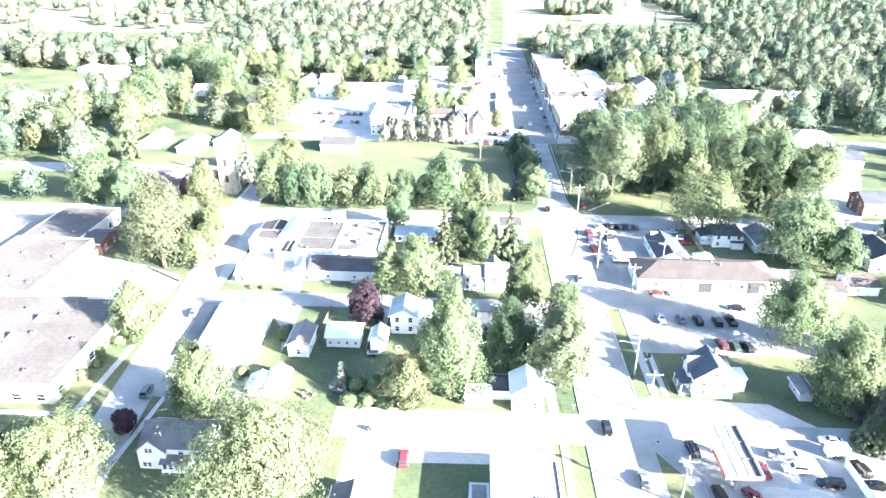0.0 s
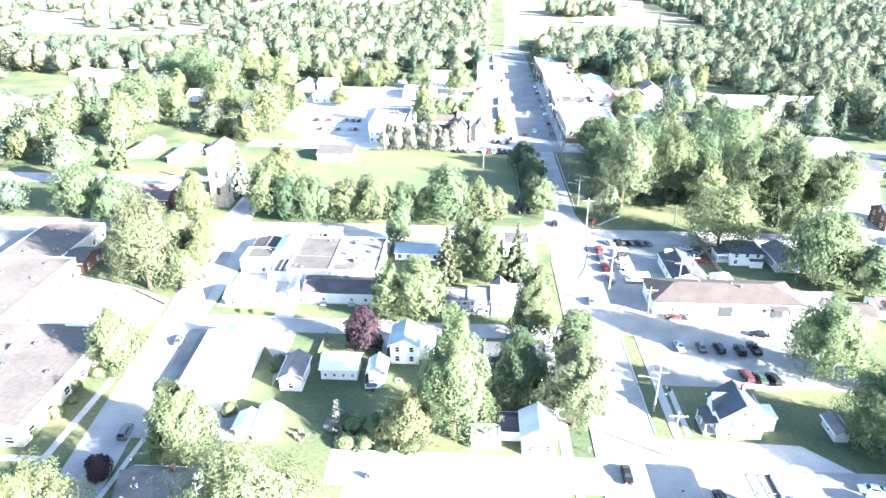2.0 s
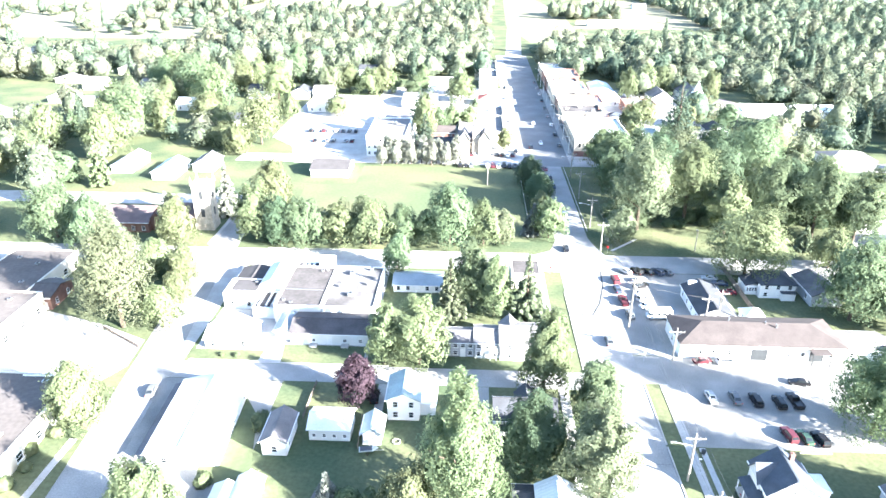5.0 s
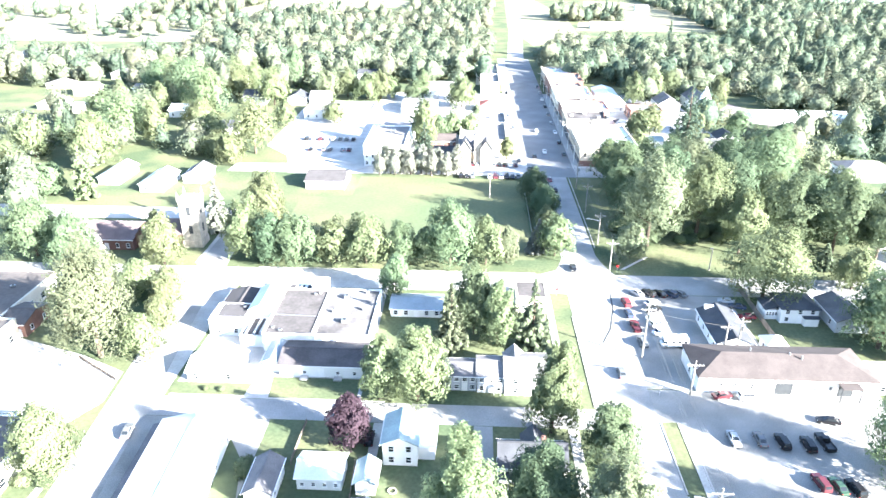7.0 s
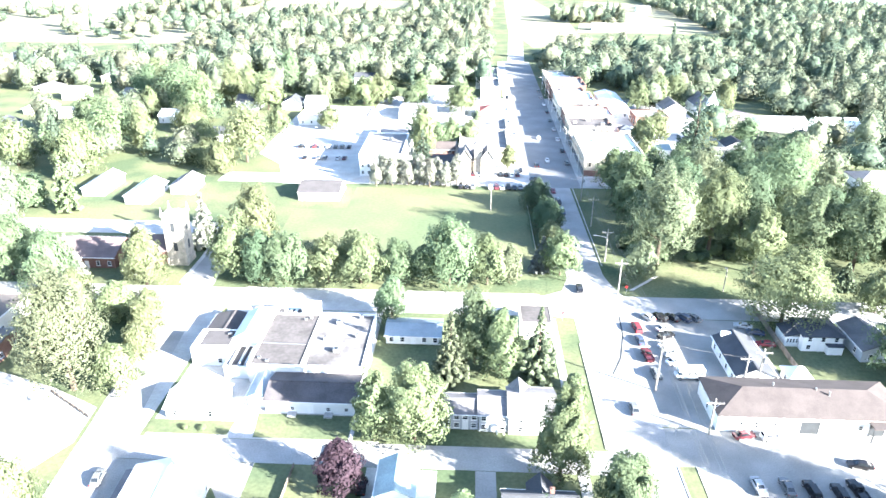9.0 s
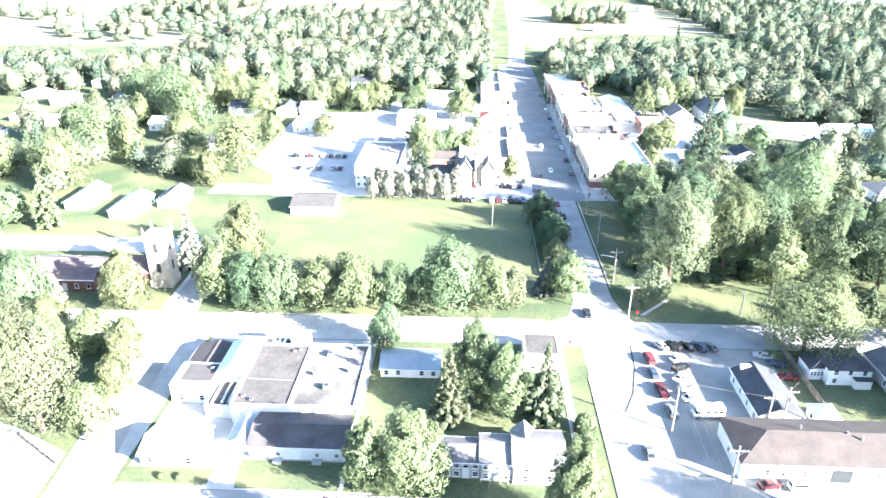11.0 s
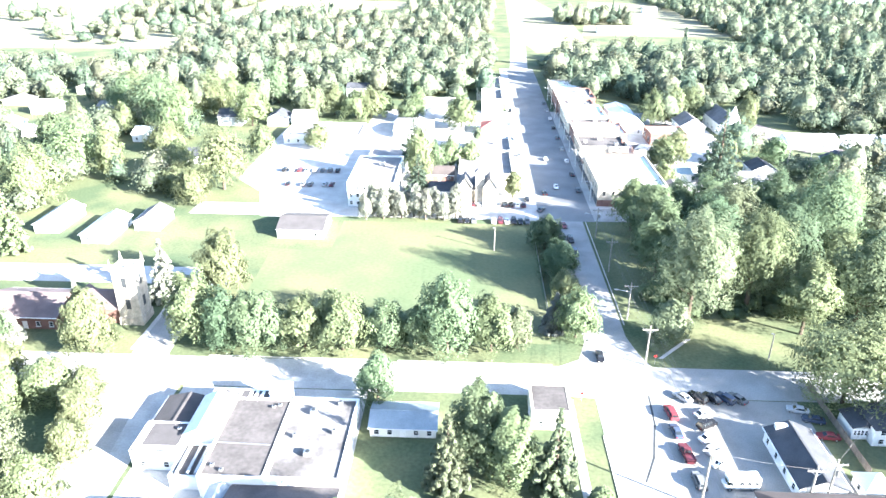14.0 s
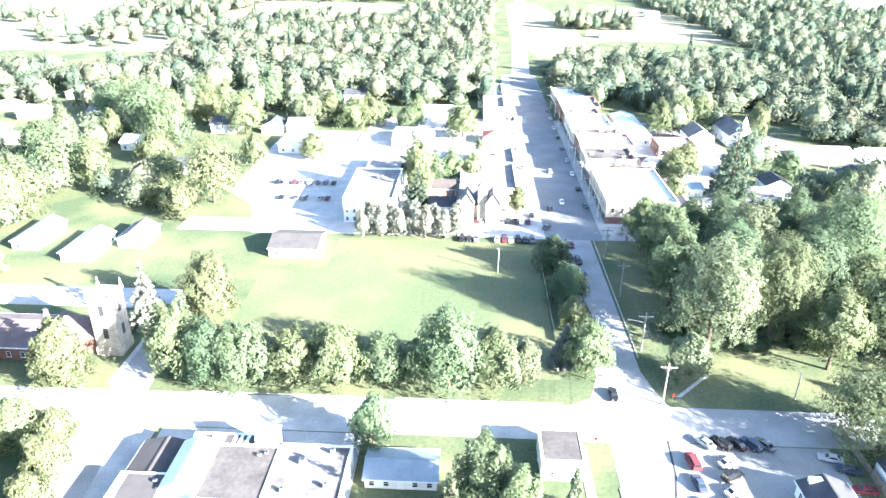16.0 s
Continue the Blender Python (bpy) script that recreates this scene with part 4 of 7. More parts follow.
    part("side_wing", boxes((2.903, 5.3, -0.9, 2.0, 0, 2.2)), WHITE, t)
    part("wing_roof", boxes((2.903, 5.45, -1.0, 2.1, 2.203, 2.3)), WHITEMETAL, t)
    part("porch_roof", hull(bmesh.new(), [(-2.9, -2.2, 2.2), (-2.9, 1.6, 2.2), (-4.6, 1.6, 1.75), (-4.6, -2.2, 1.75), (-2.9, -2.2, 2.3), (-2.9, 1.6, 2.3), (-4.6, 1.6, 1.86), (-4.6, -2.2, 1.86)],
                            ((0, 3, 2, 1), (4, 5, 6, 7), (2, 3, 7, 6), (0, 4, 7, 3), (1, 2, 6, 5))), BLUESHINGLE, t)
    for y in (-2.1, -0.3, 1.5):
        part("porch_post", boxes((-4.5, -4.38, y - 0.06, y + 0.06, 0, 1.76)), TRIM, t)
    part("porch_floor", boxes((-4.6, -2.903, -2.2, 1.6, 0.02, 0.35)), CONCRETE, t)
    house("small pale garden shed", 50.6, 52.4, 88.0, 91.8, 1.5, "y", 0.6, GREYWALL, SHINGLE, 1, 0, 1, 1, name="shed", category="shed")
    t = house("long white workshop with a brown hipped roof", 34.2, 60.0, 120.8, 129.4, 2.8, "hip", 1.8, WHITE, BROWNSHINGLE, 1, 0, 1, 1, name="workshop", category="workshop", door="e")
    for u, w, hh in ((-9.6, 0.5, 0.8), (-7.6, 0.5, 0.8), (-5.0, 0.5, 0.8), (4.2, 0.5, 0.7), (6.4, 0.5, 0.7), (10.8, 0.5, 0.7)):
        window_on(t, "s", u, 0.9, w, hh, 12.9, 4.3)
    for u, w in ((-0.4, 2.6), (8.6, 2.2)):
        # solid panel whose dark colour stands in for shade inside an open doorway
        d = part("garage_door", boxes((u - w / 2, u + w / 2, -4.34, -4.303, 0.05, 2.0)), DARKTRIM, t, "dark panel coloured as the shade inside an open garage doorway")
        for k in (-1, 1):
            part("door_post", boxes((u + k * (w / 2 + 0.08) - 0.08, u + k * (w / 2 + 0.08) + 0.08, -4.38, -4.303, 0, 2.15)), TRIM, d)
    part("canopy_roof", boxes((7.2, 10.2, -6.0, -4.303, 2.3, 2.42)), BROWNSHINGLE, t)
    for u in (7.3, 10.1):
        part("canopy_post", boxes((u - 0.07, u + 0.07, -5.9, -5.76, 0, 2.3)), DARKTRIM, t)
    for x, y in ((-4, 0.8), (3.0, -1.0), (1.5, -0.2)):
        part("roof_vent", tube(bmesh.new(), (x, y, 4.0), (x, y, 4.75), 0.14, n=8), METAL, t)
    house("low white annex with a pale roof", 60.2, 67.6, 121.4, 126.8, 2.1, "x", 0.7, WHITE, GREYROOF, 1, 3, 1, 0, name="workshop", category="workshop")
    t = house("repair shop with a dark gabled roof", 40.2, 46.0, 131.2, 142.2, 2.1, "y", 1.2, WHITE, DARKSHINGLE, 1, 1, 2, 4, name="workshop", category="workshop")
    part("sign_board", boxes((-2.0, 0.4, 4.6, 5.3, 2.6, 3.3)), WHITE, t)
    t = house("white two-storey house with a dark hipped roof", 54.6, 61.0, 141.8, 147.6, 2.9, "hip", 1.7, WHITE, DARKSHINGLE, 2, 3, 2, 2)
    part("sun_porch", boxes((-5.4, -3.203, -1.6, 2.2, 0, 1.9)), WHITE, t)
    part("porch_roof", hull(bmesh.new(), [(-3.2, -1.8, 2.5), (-3.2, 2.4, 2.5), (-5.6, 2.4, 1.92), (-5.6, -1.8, 1.92), (-3.2, -1.8, 2.6), (-3.2, 2.4, 2.6), (-5.6, 2.4, 2.02), (-5.6, -1.8, 2.02)],
                            ((0, 3, 2, 1), (4, 5, 6, 7), (2, 3, 7, 6), (0, 4, 7, 3), (1, 2, 6, 5))), DARKSHINGLE, t)
    for i in range(4):
        window_on(t, "s", -5.0 + i * 0.5, 0.8, 0.3, 0.7, 3.2, 1.61)
    part("bay", boxes((0.6, 3.0, -3.9, -2.903, 0, 1.5)), WHITE, t)
    part("bay_top", boxes((0.4, 3.15, -4.05, -2.903, 1.503, 1.62)), DARKSHINGLE, t)
    house("small garage with a pyramid roof", 48.4, 51.6, 131.4, 134.6, 1.7, "hip", 1.4, WHITE, WHITEMETAL, 1, 1, 1, 1, name="garage", category="garage")
    # school
    t = house("long flat-roofed school building with a pale roof", -112, -56.2, 81.4, 107.0, 3.1, "flat", 0.2, CREAM, SCHOOLROOF, 1, 16, 6, 0, name="school", category="school", win=(1.2, 1.1))
    for x, y in ((14.6, -2.8), (22.5, -9.5), (10.0, -7.0), (17.5, 0.6), (25.0, -0.8), (6.0, -0.5), (19.0, 6.4), (12.2, 8.2), (3.0, 9.0), (24.4, 10.6)):
        roof_unit(t, x, y, 3.18, 0.8, 0.6, 0.4)
    for x, y in ((15.0, -0.6), (16.2, 5.0)):
        part("roof_hood", hull(bmesh.new(), [(x - 0.9, y - 0.9, 3.18), (x + 0.9, y - 0.9, 3.18), (x + 0.9, y + 0.9, 3.18), (x - 0.9, y + 0.9, 3.18), (x, y - 0.3, 4.1), (x, y + 0.3, 4.1)],
                               ((3, 2, 1, 0), (0, 1, 4), (1, 2, 5, 4), (2, 3, 5), (3, 0, 4, 5))), WHITEMETAL, t, "white ventilation hood")
    part("roof_seam", boxes((20.2, 27.6, 12.0, 12.16, 3.181, 3.4)), TRIM, t)
    t = house("school wing with a flat pale roof", -91.2, -75.0, 107.2, 130.0, 3.6, "flat", 0.3, CREAM, SCHOOLROOF, 1, 0, 5, 3, name="school", category="school", win=(1.2, 1.1))
    for x, y in ((5.0, 2.6), (2.0, -6), (6.2, -8.0), (-2.0, 4.0), (4.2, 8.4), (-5.0, -2.0)):
        roof_unit(t, x, y, 3.68, 0.7, 0.6, 0.4)
    t = house("school wing with a flat pale roof", -91.4, -78.6, 130.2, 148.4, 3.1, "flat", 0.2, CREAM, SCHOOLROOF, 1, 0, 5, 4, name="school", category="school", win=(1.2, 1.1))
    for x, y in ((2.0, 2.6), (-2.0, -6), (3.5, -5.0), (-3.0, 5.0)):
        roof_unit(t, x, y, 3.18, 0.7, 0.6, 0.4)
    house("low brick school annex", -78.4, -74.2, 130.4, 137.6, 2.4, "x", 0.9, BRICK, SCHOOLROOF, 1, 2, 2, 0, name="school", category="school")
    # round the field
    house("pavilion with a grey shingled roof beside the field", -44.2, -33.8, 206.0, 215.6, 2.2, "x", 1.3, WHITE, LIGHTSHINGLE, 1, 3, 1, 2, name="pavilion", category="pavilion")
    t = house("three-storey pale block with a flat roof", -31.6, -19.6, 226.4, 249.0, 6.0, "flat", 0.5, WHITE, GREYROOF, 3, 7, 5, 5, name="apartment_building", category="building")
    roof_unit(t, 1.0, 4.0, 6.1, 1.4, 1.2, 0.9)
    # church at the left
    t = house("brick church hall with a brown roof", -86, -72, 165.4, 175.4, 2.4, "x", 2.0, BRICK, CHURCHROOF, 1, 6, 1, 1, name="church", category="church")
    part("gable_bay", walls_gable(2.2, 2.6, 2.4, 1.9, "y"), BRICK, t, "", pose(8.6, -1.0, 0))
    part("bay_roof", roof_gable(2.2, 3.8, 2.4, 1.9, "y", 0.2), CHURCHROOF, t, "", pose(8.6, 0.0, 0))
    part("nave", walls_gable(3.0, 2.8, 3.0, 2.2, "x"), BRICK, t, "", pose(13.8, 0.4, 0))
    part("nave_roof", roof_gable(3.0, 2.8, 3.0, 2.2, "x", 0.25), CHURCHROOF, t, "", pose(13.8, 0.4, 0))
    tw = part("bell_tower", boxes((17.0, 21.2, -3.0, 1.2, 0, 1.5), (17.15, 21.05, -2.85, 1.05, 1.5, 10.6)), STONE, t, "tall square pale stone tower")
    part("tower_cornice", boxes((16.95, 21.25, -3.05, 1.25, 10.6, 10.9)), STONE, tw)
    for x in (17.2, 21.0):
        for y in (-2.8, 1.0):
            part("pinnacle", tube(bmesh.new(), (x, y, 10.9), (x, y, 12.6), 0.34, 0.04, 6), STONE, tw)
    for i in range(3):
        part("merlon", boxes((18.0 + i * 0.9, 18.5 + i * 0.9, -3.0, -2.7, 10.9, 11.4)), STONE, tw)
        part("merlon", boxes((20.85, 21.15, -2.0 + i * 0.9, -1.5 + i * 0.9, 10.9, 11.4)), STONE, tw)
    for z in (3.2, 7.4):
        part("louvre", boxes((18.7, 19.5, -2.89, -2.853, z, z + 1.9)), DARKTRIM, tw)
        part("louvre", boxes((21.053, 21.09, -1.3, -0.5, z, z + 1.9)), DARKTRIM, tw)


placed_buildings()


# ---- trees ----
def placed_trees():
    full, maple, oak, ash = "full-crowned green tree beside pale houses", LEAF[0], LEAF[1], LEAF[2]
    tree("cone", maple, -0.2, 86.2, 18.6, 5.2, "broad tall green maple in the yards", fine=1.7)
    tree("round", ash, -6.1, 84.0, 8.8, 3.2, "small light green tree beside the drive", fine=1.7)
    tree("round", LEAF_DARK, 8.8, 94.0, 11.0, 4.1, "dense dark green tree by a white house", fine=1.7)
    tree("oval", oak, 18.1, 103.4, 10.4, 3.6, "green tree standing by the road", fine=1.4)
    tree("round", LEAF_PALE, 16.1, 89.6, 13.3, 4.2, "pale grey-green tree by the road", fine=1.7)
    tree("cone", maple, 11.6, 110.4, 13.4, 3.7, "tall green roadside tree", fine=1.4)
    tree("round", ash, -7.3, 116.6, 11.6, 4.3, "light green tree along a side street", fine=1.4)
    tree("oval", maple, -12.7, 116.6, 10.6, 2.9, "light green tree along a side street")
    tree("round", LEAF_PURPLE, -15.4, 107.0, 7.6, 2.8, "dark purple-leaved tree in a yard")
    tree("spruce", NEEDLE_PALE, -2.9, 131.4, 12.0, 2.9, "green spruce on a lawn", "spruce")
    tree("oval", oak, 1.0, 135.4, 13.0, 3.8, "dark green tree on a lawn", fine=1.3)
    tree("oval", maple, 4.8, 132.4, 11.0, 3.3, "green tree on a lawn", fine=1.3)
    tree("pine", NEEDLE_PALE, 10.4, 131.0, 13.2, 3.2, "thin grey-green pine by the road", "pine")
    tree("round", oak, -13.9, 148.2, 8.3, 2.9, "small round tree beside the store")
    # row along the side street
    row = "trees along the field"
    for x, y, h, r, m in ((-47.0, 163.5, 13, 4.2, maple), (-41.0, 161.2, 10.5, 3.6, LEAF_DARK), (-36.2, 161.6, 10.2, 5.0, oak), (-27.9, 162, 9.2, 3.6, ash), (-21.4, 161.6, 10.2, 4.7, maple),
                          (-14.2, 162.4, 8.7, 3.3, oak), (-9.2, 162.6, 7.6, 3.0, oak), (-4.1, 161.8, 14.1, 5.4, oak), (3.2, 162.4, 9.8, 4.0, maple), (7.6, 163.6, 7.8, 2.5, LEAF_PALE)):
        tree("oval", m, x, y, h, r * 1.04, "green street tree in a row along the grass field", group=row, fine=0.8)
    tree("oval", ash, -47.1, 179, 12.7, 5.0, full)
    for x, y, h, r, m in ((16.0, 203.5, 7.6, 3.7, LEAF_DARK), (17.2, 190, 7.8, 3.8, LEAF_DARK), (17.9, 167.5, 8.9, 3.7, maple), (17.6, 181, 5.6, 2.8, ash)):
        tree("round", m, x, y, h, r, "rounded green tree between field and road")
    tree("spruce", LEAF_SILVER, 14.5, 169.5, 7.6, 2.5, "silvery spruce at the corner of the field", "spruce")
    # wood east of the road
    tree("round", LEAF_PALE, 33.3, 166.6, 7.8, 3.2, "small pale tree at the edge of the wood")
    tree("tall", LEAF_PALE, 38.6, 173.6, 19.8, 7.2, "tall pale green tree at the edge of the wood", fine=1.5)
    tree("tall", maple, 50.4, 178.4, 19.8, 6.4, "tall green tree with a bare trunk beside the wood", fine=1.5)
    tree("round", ash, 55.2, 151.2, 13.8, 7.2, "broad pale green tree beside the side street", fine=1.4)
    edge = ((38.3, 204.2, 15.8, 4.9, oak), (36.4, 189.5, 16.5, 5.4, oak), (36.8, 214.5, 12.5, 4.4, maple), (57.2, 170.4, 13.4, 4.3, ash), (67.6, 173.2, 16.6, 5.9, oak),
            (76.6, 170.4, 17.9, 6.0, oak), (84.0, 167.4, 14.7, 5.2, oak), (54.9, 203.6, 17.4, 5.2, LEAF_PALE), (71.8, 198.0, 20.8, 7.4, oak), (60.6, 188.6, 18.0, 6.6, LEAF_DARK),
            (82.0, 214.0, 14.5, 6.8, ash), (86.4, 205.6, 11.5, 4.6, LEAF_PALE), (46.6, 191.5, 17.5, 6.2, LEAF_DARK), (92.0, 178.0, 14.0, 5.6, maple), (46.2, 213.0, 12.6, 4.6, LEAF_DARK))
    for x, y, h, r, m in edge:
        tree("tall", m, x, y, h, r, "tall green tree at the edge of the wood", group="tall trees at the edge of the wood")
    tree("round", ash, 73.5, 155.4, 8.2, 3.6, "small light green tree beside the side street")
    tree("spruce", NEEDLE_PALE, 72.4, 164.6, 5.6, 2.2, "small green spruce in front of the wood", "spruce")
    rng = random.Random(4)
    spots = [(38.6, 173.6), (50.4, 178.4)] + [(e[0], e[1]) for e in edge]
    for i in range(400):
        x, y = rng.uniform(40, 90), rng.uniform(181, 216)
        if min((x - a) ** 2 + (y - b) ** 2 for a, b in spots) < 74:
            continue
        spots.append((x, y))
        tree(rng.choice(("tall", "oval", "round")), rng.choice((maple, oak, LEAF_DARK, oak, maple, LEAF_DARK, ash)), x, y, rng.uniform(11, 16), rng.uniform(4.8, 6.6), "tall green tree in a dense wood", group="trees of the wood", fine=0.8)
    for i in range(32):
        x = 33.5 + i * 1.75 + rng.uniform(-1.2, 1.2)
        r = rng.uniform(1.4, 2.7)
        tree("bush", rng.choice((LEAF_DARK, oak, maple)), x, 174.5 + (x - 33) * 0.06 + rng.uniform(-0.8, 8.0), r * rng.uniform(0.9, 1.7), r, "dense undergrowth at the edge of the wood", "bush", 0.7, "undergrowth of the wood")
    # right of the car park
    tree("round", maple, 55.4, 103.4, 13.4, 5.1, "round green tree beside the car park", fine=1.7)
    tree("round", maple, 55.8, 87.2, 12.8, 4.4, "round green tree on a lawn", fine=1.7)
    tree("spruce", LEAF_SILVER, 58.2, 85.4, 6.8, 2.2, "silvery spruce on a lawn", "spruce")
    tree("spruce", LEAF_SILVER, 61.0, 87, 6.0, 2.2, "silvery spruce on a lawn", "spruce")
    tree("spruce", NEEDLE_PALE, 55.4, 78.4, 6.6, 2.0, "small green spruce beside a fence", "spruce")
    for x, y in ((60.5, 77), (66, 79), (70, 97), (69, 84)):
        tree("oval", maple, x, y, 9 + (x * 7) % 3, 3.6, "green tree at the edge of the lot")
    tree("round", oak, 67.6, 134.4, 15.3, 5.6, full)
    tree("round", maple, 73.0, 138.0, 13, 5.0, full)
    tree("oval", oak, 75.2, 129.5, 10.2, 3.8, full)
    # unseen trees, added to cast shade over the filling station forecourt
    for x, y, h in ((62, 56, 13.2), (60, 47, 14.0), (67, 46, 16.0), (60, 36, 18)):
        tree("round", oak, x, y, h, 7.0, "tall green tree added out of view to shade the forecourt")
    # west side
    tree("oval", LEAF_PALE, -58.9, 125.4, 20.0, 6.4, "tall spreading pale green tree at the street corner", fine=1.7)
    tree("oval", oak, -65.0, 133.4, 11.0, 4.4, "green tree at the street corner")
    tree("round", ash, -51.8, 125.6, 7.8, 3.1, "small light green tree at the street corner")
    tree("round", ash, -51.9, 99.2, 10.4, 3.5, "light green tree beside the school")
    tree("cone", maple, -33.7, 79.4, 12.8, 4.3, "light green tree in a yard", fine=1.7)
    tree("round", ash, -45.2, 65.0, 11.4, 5.6, "light green tree in a yard", fine=1.7)
    tree("round", ash, -53.0, 63.0, 10.4, 5.0, "light green tree in a yard", fine=1.7)
    tree("round", ash, -20.6, 62.5, 17.0, 7.6, "broad light green tree in a yard", fine=1.7)
    for x, y, r in ((-56.6, 83.8, 0.8), (-55.6, 88.0, 0.9), (-56.2, 94.0, 1.0), (-55.0, 91.0, 0.7), (-54.6, 97.5, 0.9), (-57.6, 97.8, 0.8)):
        tree("bush", ash, x, y, r * 1.6, r, "clipped round shrub beside the school", "bush", 0.7, "shrubs by the school")
    for x, y, r, h in ((-27.4, 100.8, 1.7, 2.0), (-24.6, 102.4, 1.2, 1.6), (-12.0, 84.2, 1.6, 1.4), (-9.0, 84.0, 1.5, 1.3), (-14.6, 84.4, 1.4, 1.3), (-6.0, 83.8, 1.3, 1.2), (15.6, 125.5, 1.6, 3.6), (15.9, 129.0, 1.4, 3.2), (-11.0, 86.4, 1.8, 2.6), (-13.8, 87.4, 1.6, 2.4), (30.2, 164.4, 0.9, 1.0), (-39.0, 117.6, 0.5, 0.6), (-36.6, 117.6, 0.5, 0.6), (-31.8, 89.8, 1.0, 1.6)):
        tree("bush", maple, x, y, h, r, "loose green shrub at the edge of a yard", "bush", 0.7)
    tree("spruce", LEAF_SILVER, -16.0, 87.6, 4.4, 1.3, "pale silvery conifer in a yard", "spruce")
    for x, y, h, r in ((-50.5, 134, 6, 2.6), (-52.0, 140, 7, 2.8), (-54.5, 146, 6, 2.6), (-60, 146, 7, 3.4), (-66, 144, 6.5, 3.2), (-70, 150, 7, 3.4)):
        tree("round", ash, x - 2.0, y, h, r, "small light green tree beside the street")
    tree("bush", LEAF_PURPLE, -43.9, 77, 2.9, 1.6, "small purple ornamental bush", "bush")
    tree("cone", ash, -62.6, 158.8, 12.0, 4.0, "pale green tree in front of a church")
    tree("spruce", LEAF_WHITISH, -78.4, 161.0, 9.6, 2.7, "whitish spruce beside a church", "spruce")
    tree("pine", LEAF_WHITISH, -66.0, 163.4, 11.0, 2.4, "thin whitish conifer beside a church", "pine")
    tree("oval", oak, -90.9, 161.5, 12.8, 6.0, full)
    tree("oval", oak, -81, 158, 10.8, 5.0, full)
    tree("spruce", LEAF_WHITISH, -57.6, 177.4, 12.6, 3.2, "pale tall tree beside the street")
    # downtown
    tree("spruce", NEEDLE, 67.3, 249.5, 21.0, 6.0, "tall dark spruce beside white buildings", "spruce", fine=2.2)
    tree("spruce", NEEDLE, -14.4, 235.4, 11.4, 3.4, "dark green conifer beside a pale block", "spruce")
    tree("pine", NEEDLE, -17.4, 258.0, 15, 4.8, "dark green conifer beside a pale block", "spruce")
    for i in range(16):
        tree("oval", LEAF_WHITISH, -26.0 + i * 1.45, 218.6 + (i * 37 % 10) * 0.3, 6.4 + (i * 13 % 7) * 0.35, 1.9, "whitish thin-leaved street tree in a dense row", group="pale street trees", fine=0.45)
    for x, y, h, r in ((-111.9, 247, 15.7, 8.7), (-111.7, 228, 13.7, 6.5), (-78.3, 235, 7.4, 5.2), (-66.9, 237, 16.8, 7.5), (-108.9, 296, 20, 9.6), (-43.5, 315, 10.3, 5.8), (-4.5, 303, 10.7, 5.4), (10.4, 234.5, 7.6, 2.2), (-49.7, 276, 7.6, 3.9)):
        tree("round", (maple, ash, oak)[int(h) % 3], x, y, h, r, "full green tree between houses", fine=0.45)
    rng = random.Random(9)
    known = ((-118.3, 288.6, 10.4, 3.8, ash), (-97.5, 282.2, 16.6, 7.0, maple), (-110.6, 222.2, 14.7, 5.5, ash), (-129.5, 313.9, 14.3, 7.3, oak), (-78.8, 302.1, 14.6, 5.2, ash),
             (-79.0, 338.2, 17.0, 4.6, oak), (-38.4, 316.7, 11.3, 4.9, ash), (-20.6, 314.0, 12.2, 2.9, maple), (-52.5, 319.7, 11.4, 4.7, ash), (-105.7, 336.1, 13.2, 6.8, maple),
             (-14.6, 242.5, 17.0, 3.6, ash), (-6.8, 256.6, 9.4, 3.6, maple), (-1.0, 257.4, 8.6, 3.4, ash), (-11.4, 254.4, 9.4, 3.2, oak), (1.3, 279.4, 6.6, 2.0, LEAF_PALE), (-71.0, 226.5, 9.0, 4.0, ash))
    for x, y, h, r, m in known:
        tree("round", m, x, y, h, r, "full green tree between pale houses", fine=0.6, group="trees between the houses")
    spots = [(k[0], k[1]) for k in known]
    for i in range(500):
        x, y = rng.uniform(-135, -60), rng.uniform(192, 330)
        if any(a < x < b and c < y < d for a, b, c, d in ((-104, -66, 200, 229), (-116, -99, 272, 290), (-98, -76, 250, 268), (-76, -55, 298, 314), (-94, -80, 297, 313), (-82, -36, 219, 300), (-76, -40, 188, 232))):
            continue
        if spots and min((x - a) ** 2 + (y - b) ** 2 for a, b in spots) < 80 or len(spots) > 36:
            continue
        spots.append((x, y))
        tree(rng.choice(("oval", "round", "round", "pine")), rng.choice((maple, ash, ash, oak, LEAF_PALE)), x, y, rng.uniform(8, 16), rng.uniform(3.6, 6.6), "green tree between houses of the quarter", group="trees of the quarter", fine=0.4)
    for x, y, h, r in ((55, 262, 9, 4), (60, 266, 10, 4.5), (52, 246, 7, 3), (76, 268, 10, 4.4), (64, 312, 12, 5), (72, 318, 13, 5), (80, 322, 12, 5), (96, 308, 13, 3.4), (90, 268, 8, 4), (98, 250, 9, 5), (-34, 318, 9, 4), (-24, 312, 8, 4), (-6, 316, 9, 4), (-66, 270, 9, 4)):
        tree("round", (maple, ash, oak)[int(h) % 3], x, y, h, r, "green tree between downtown buildings", fine=0.4)


placed_trees()


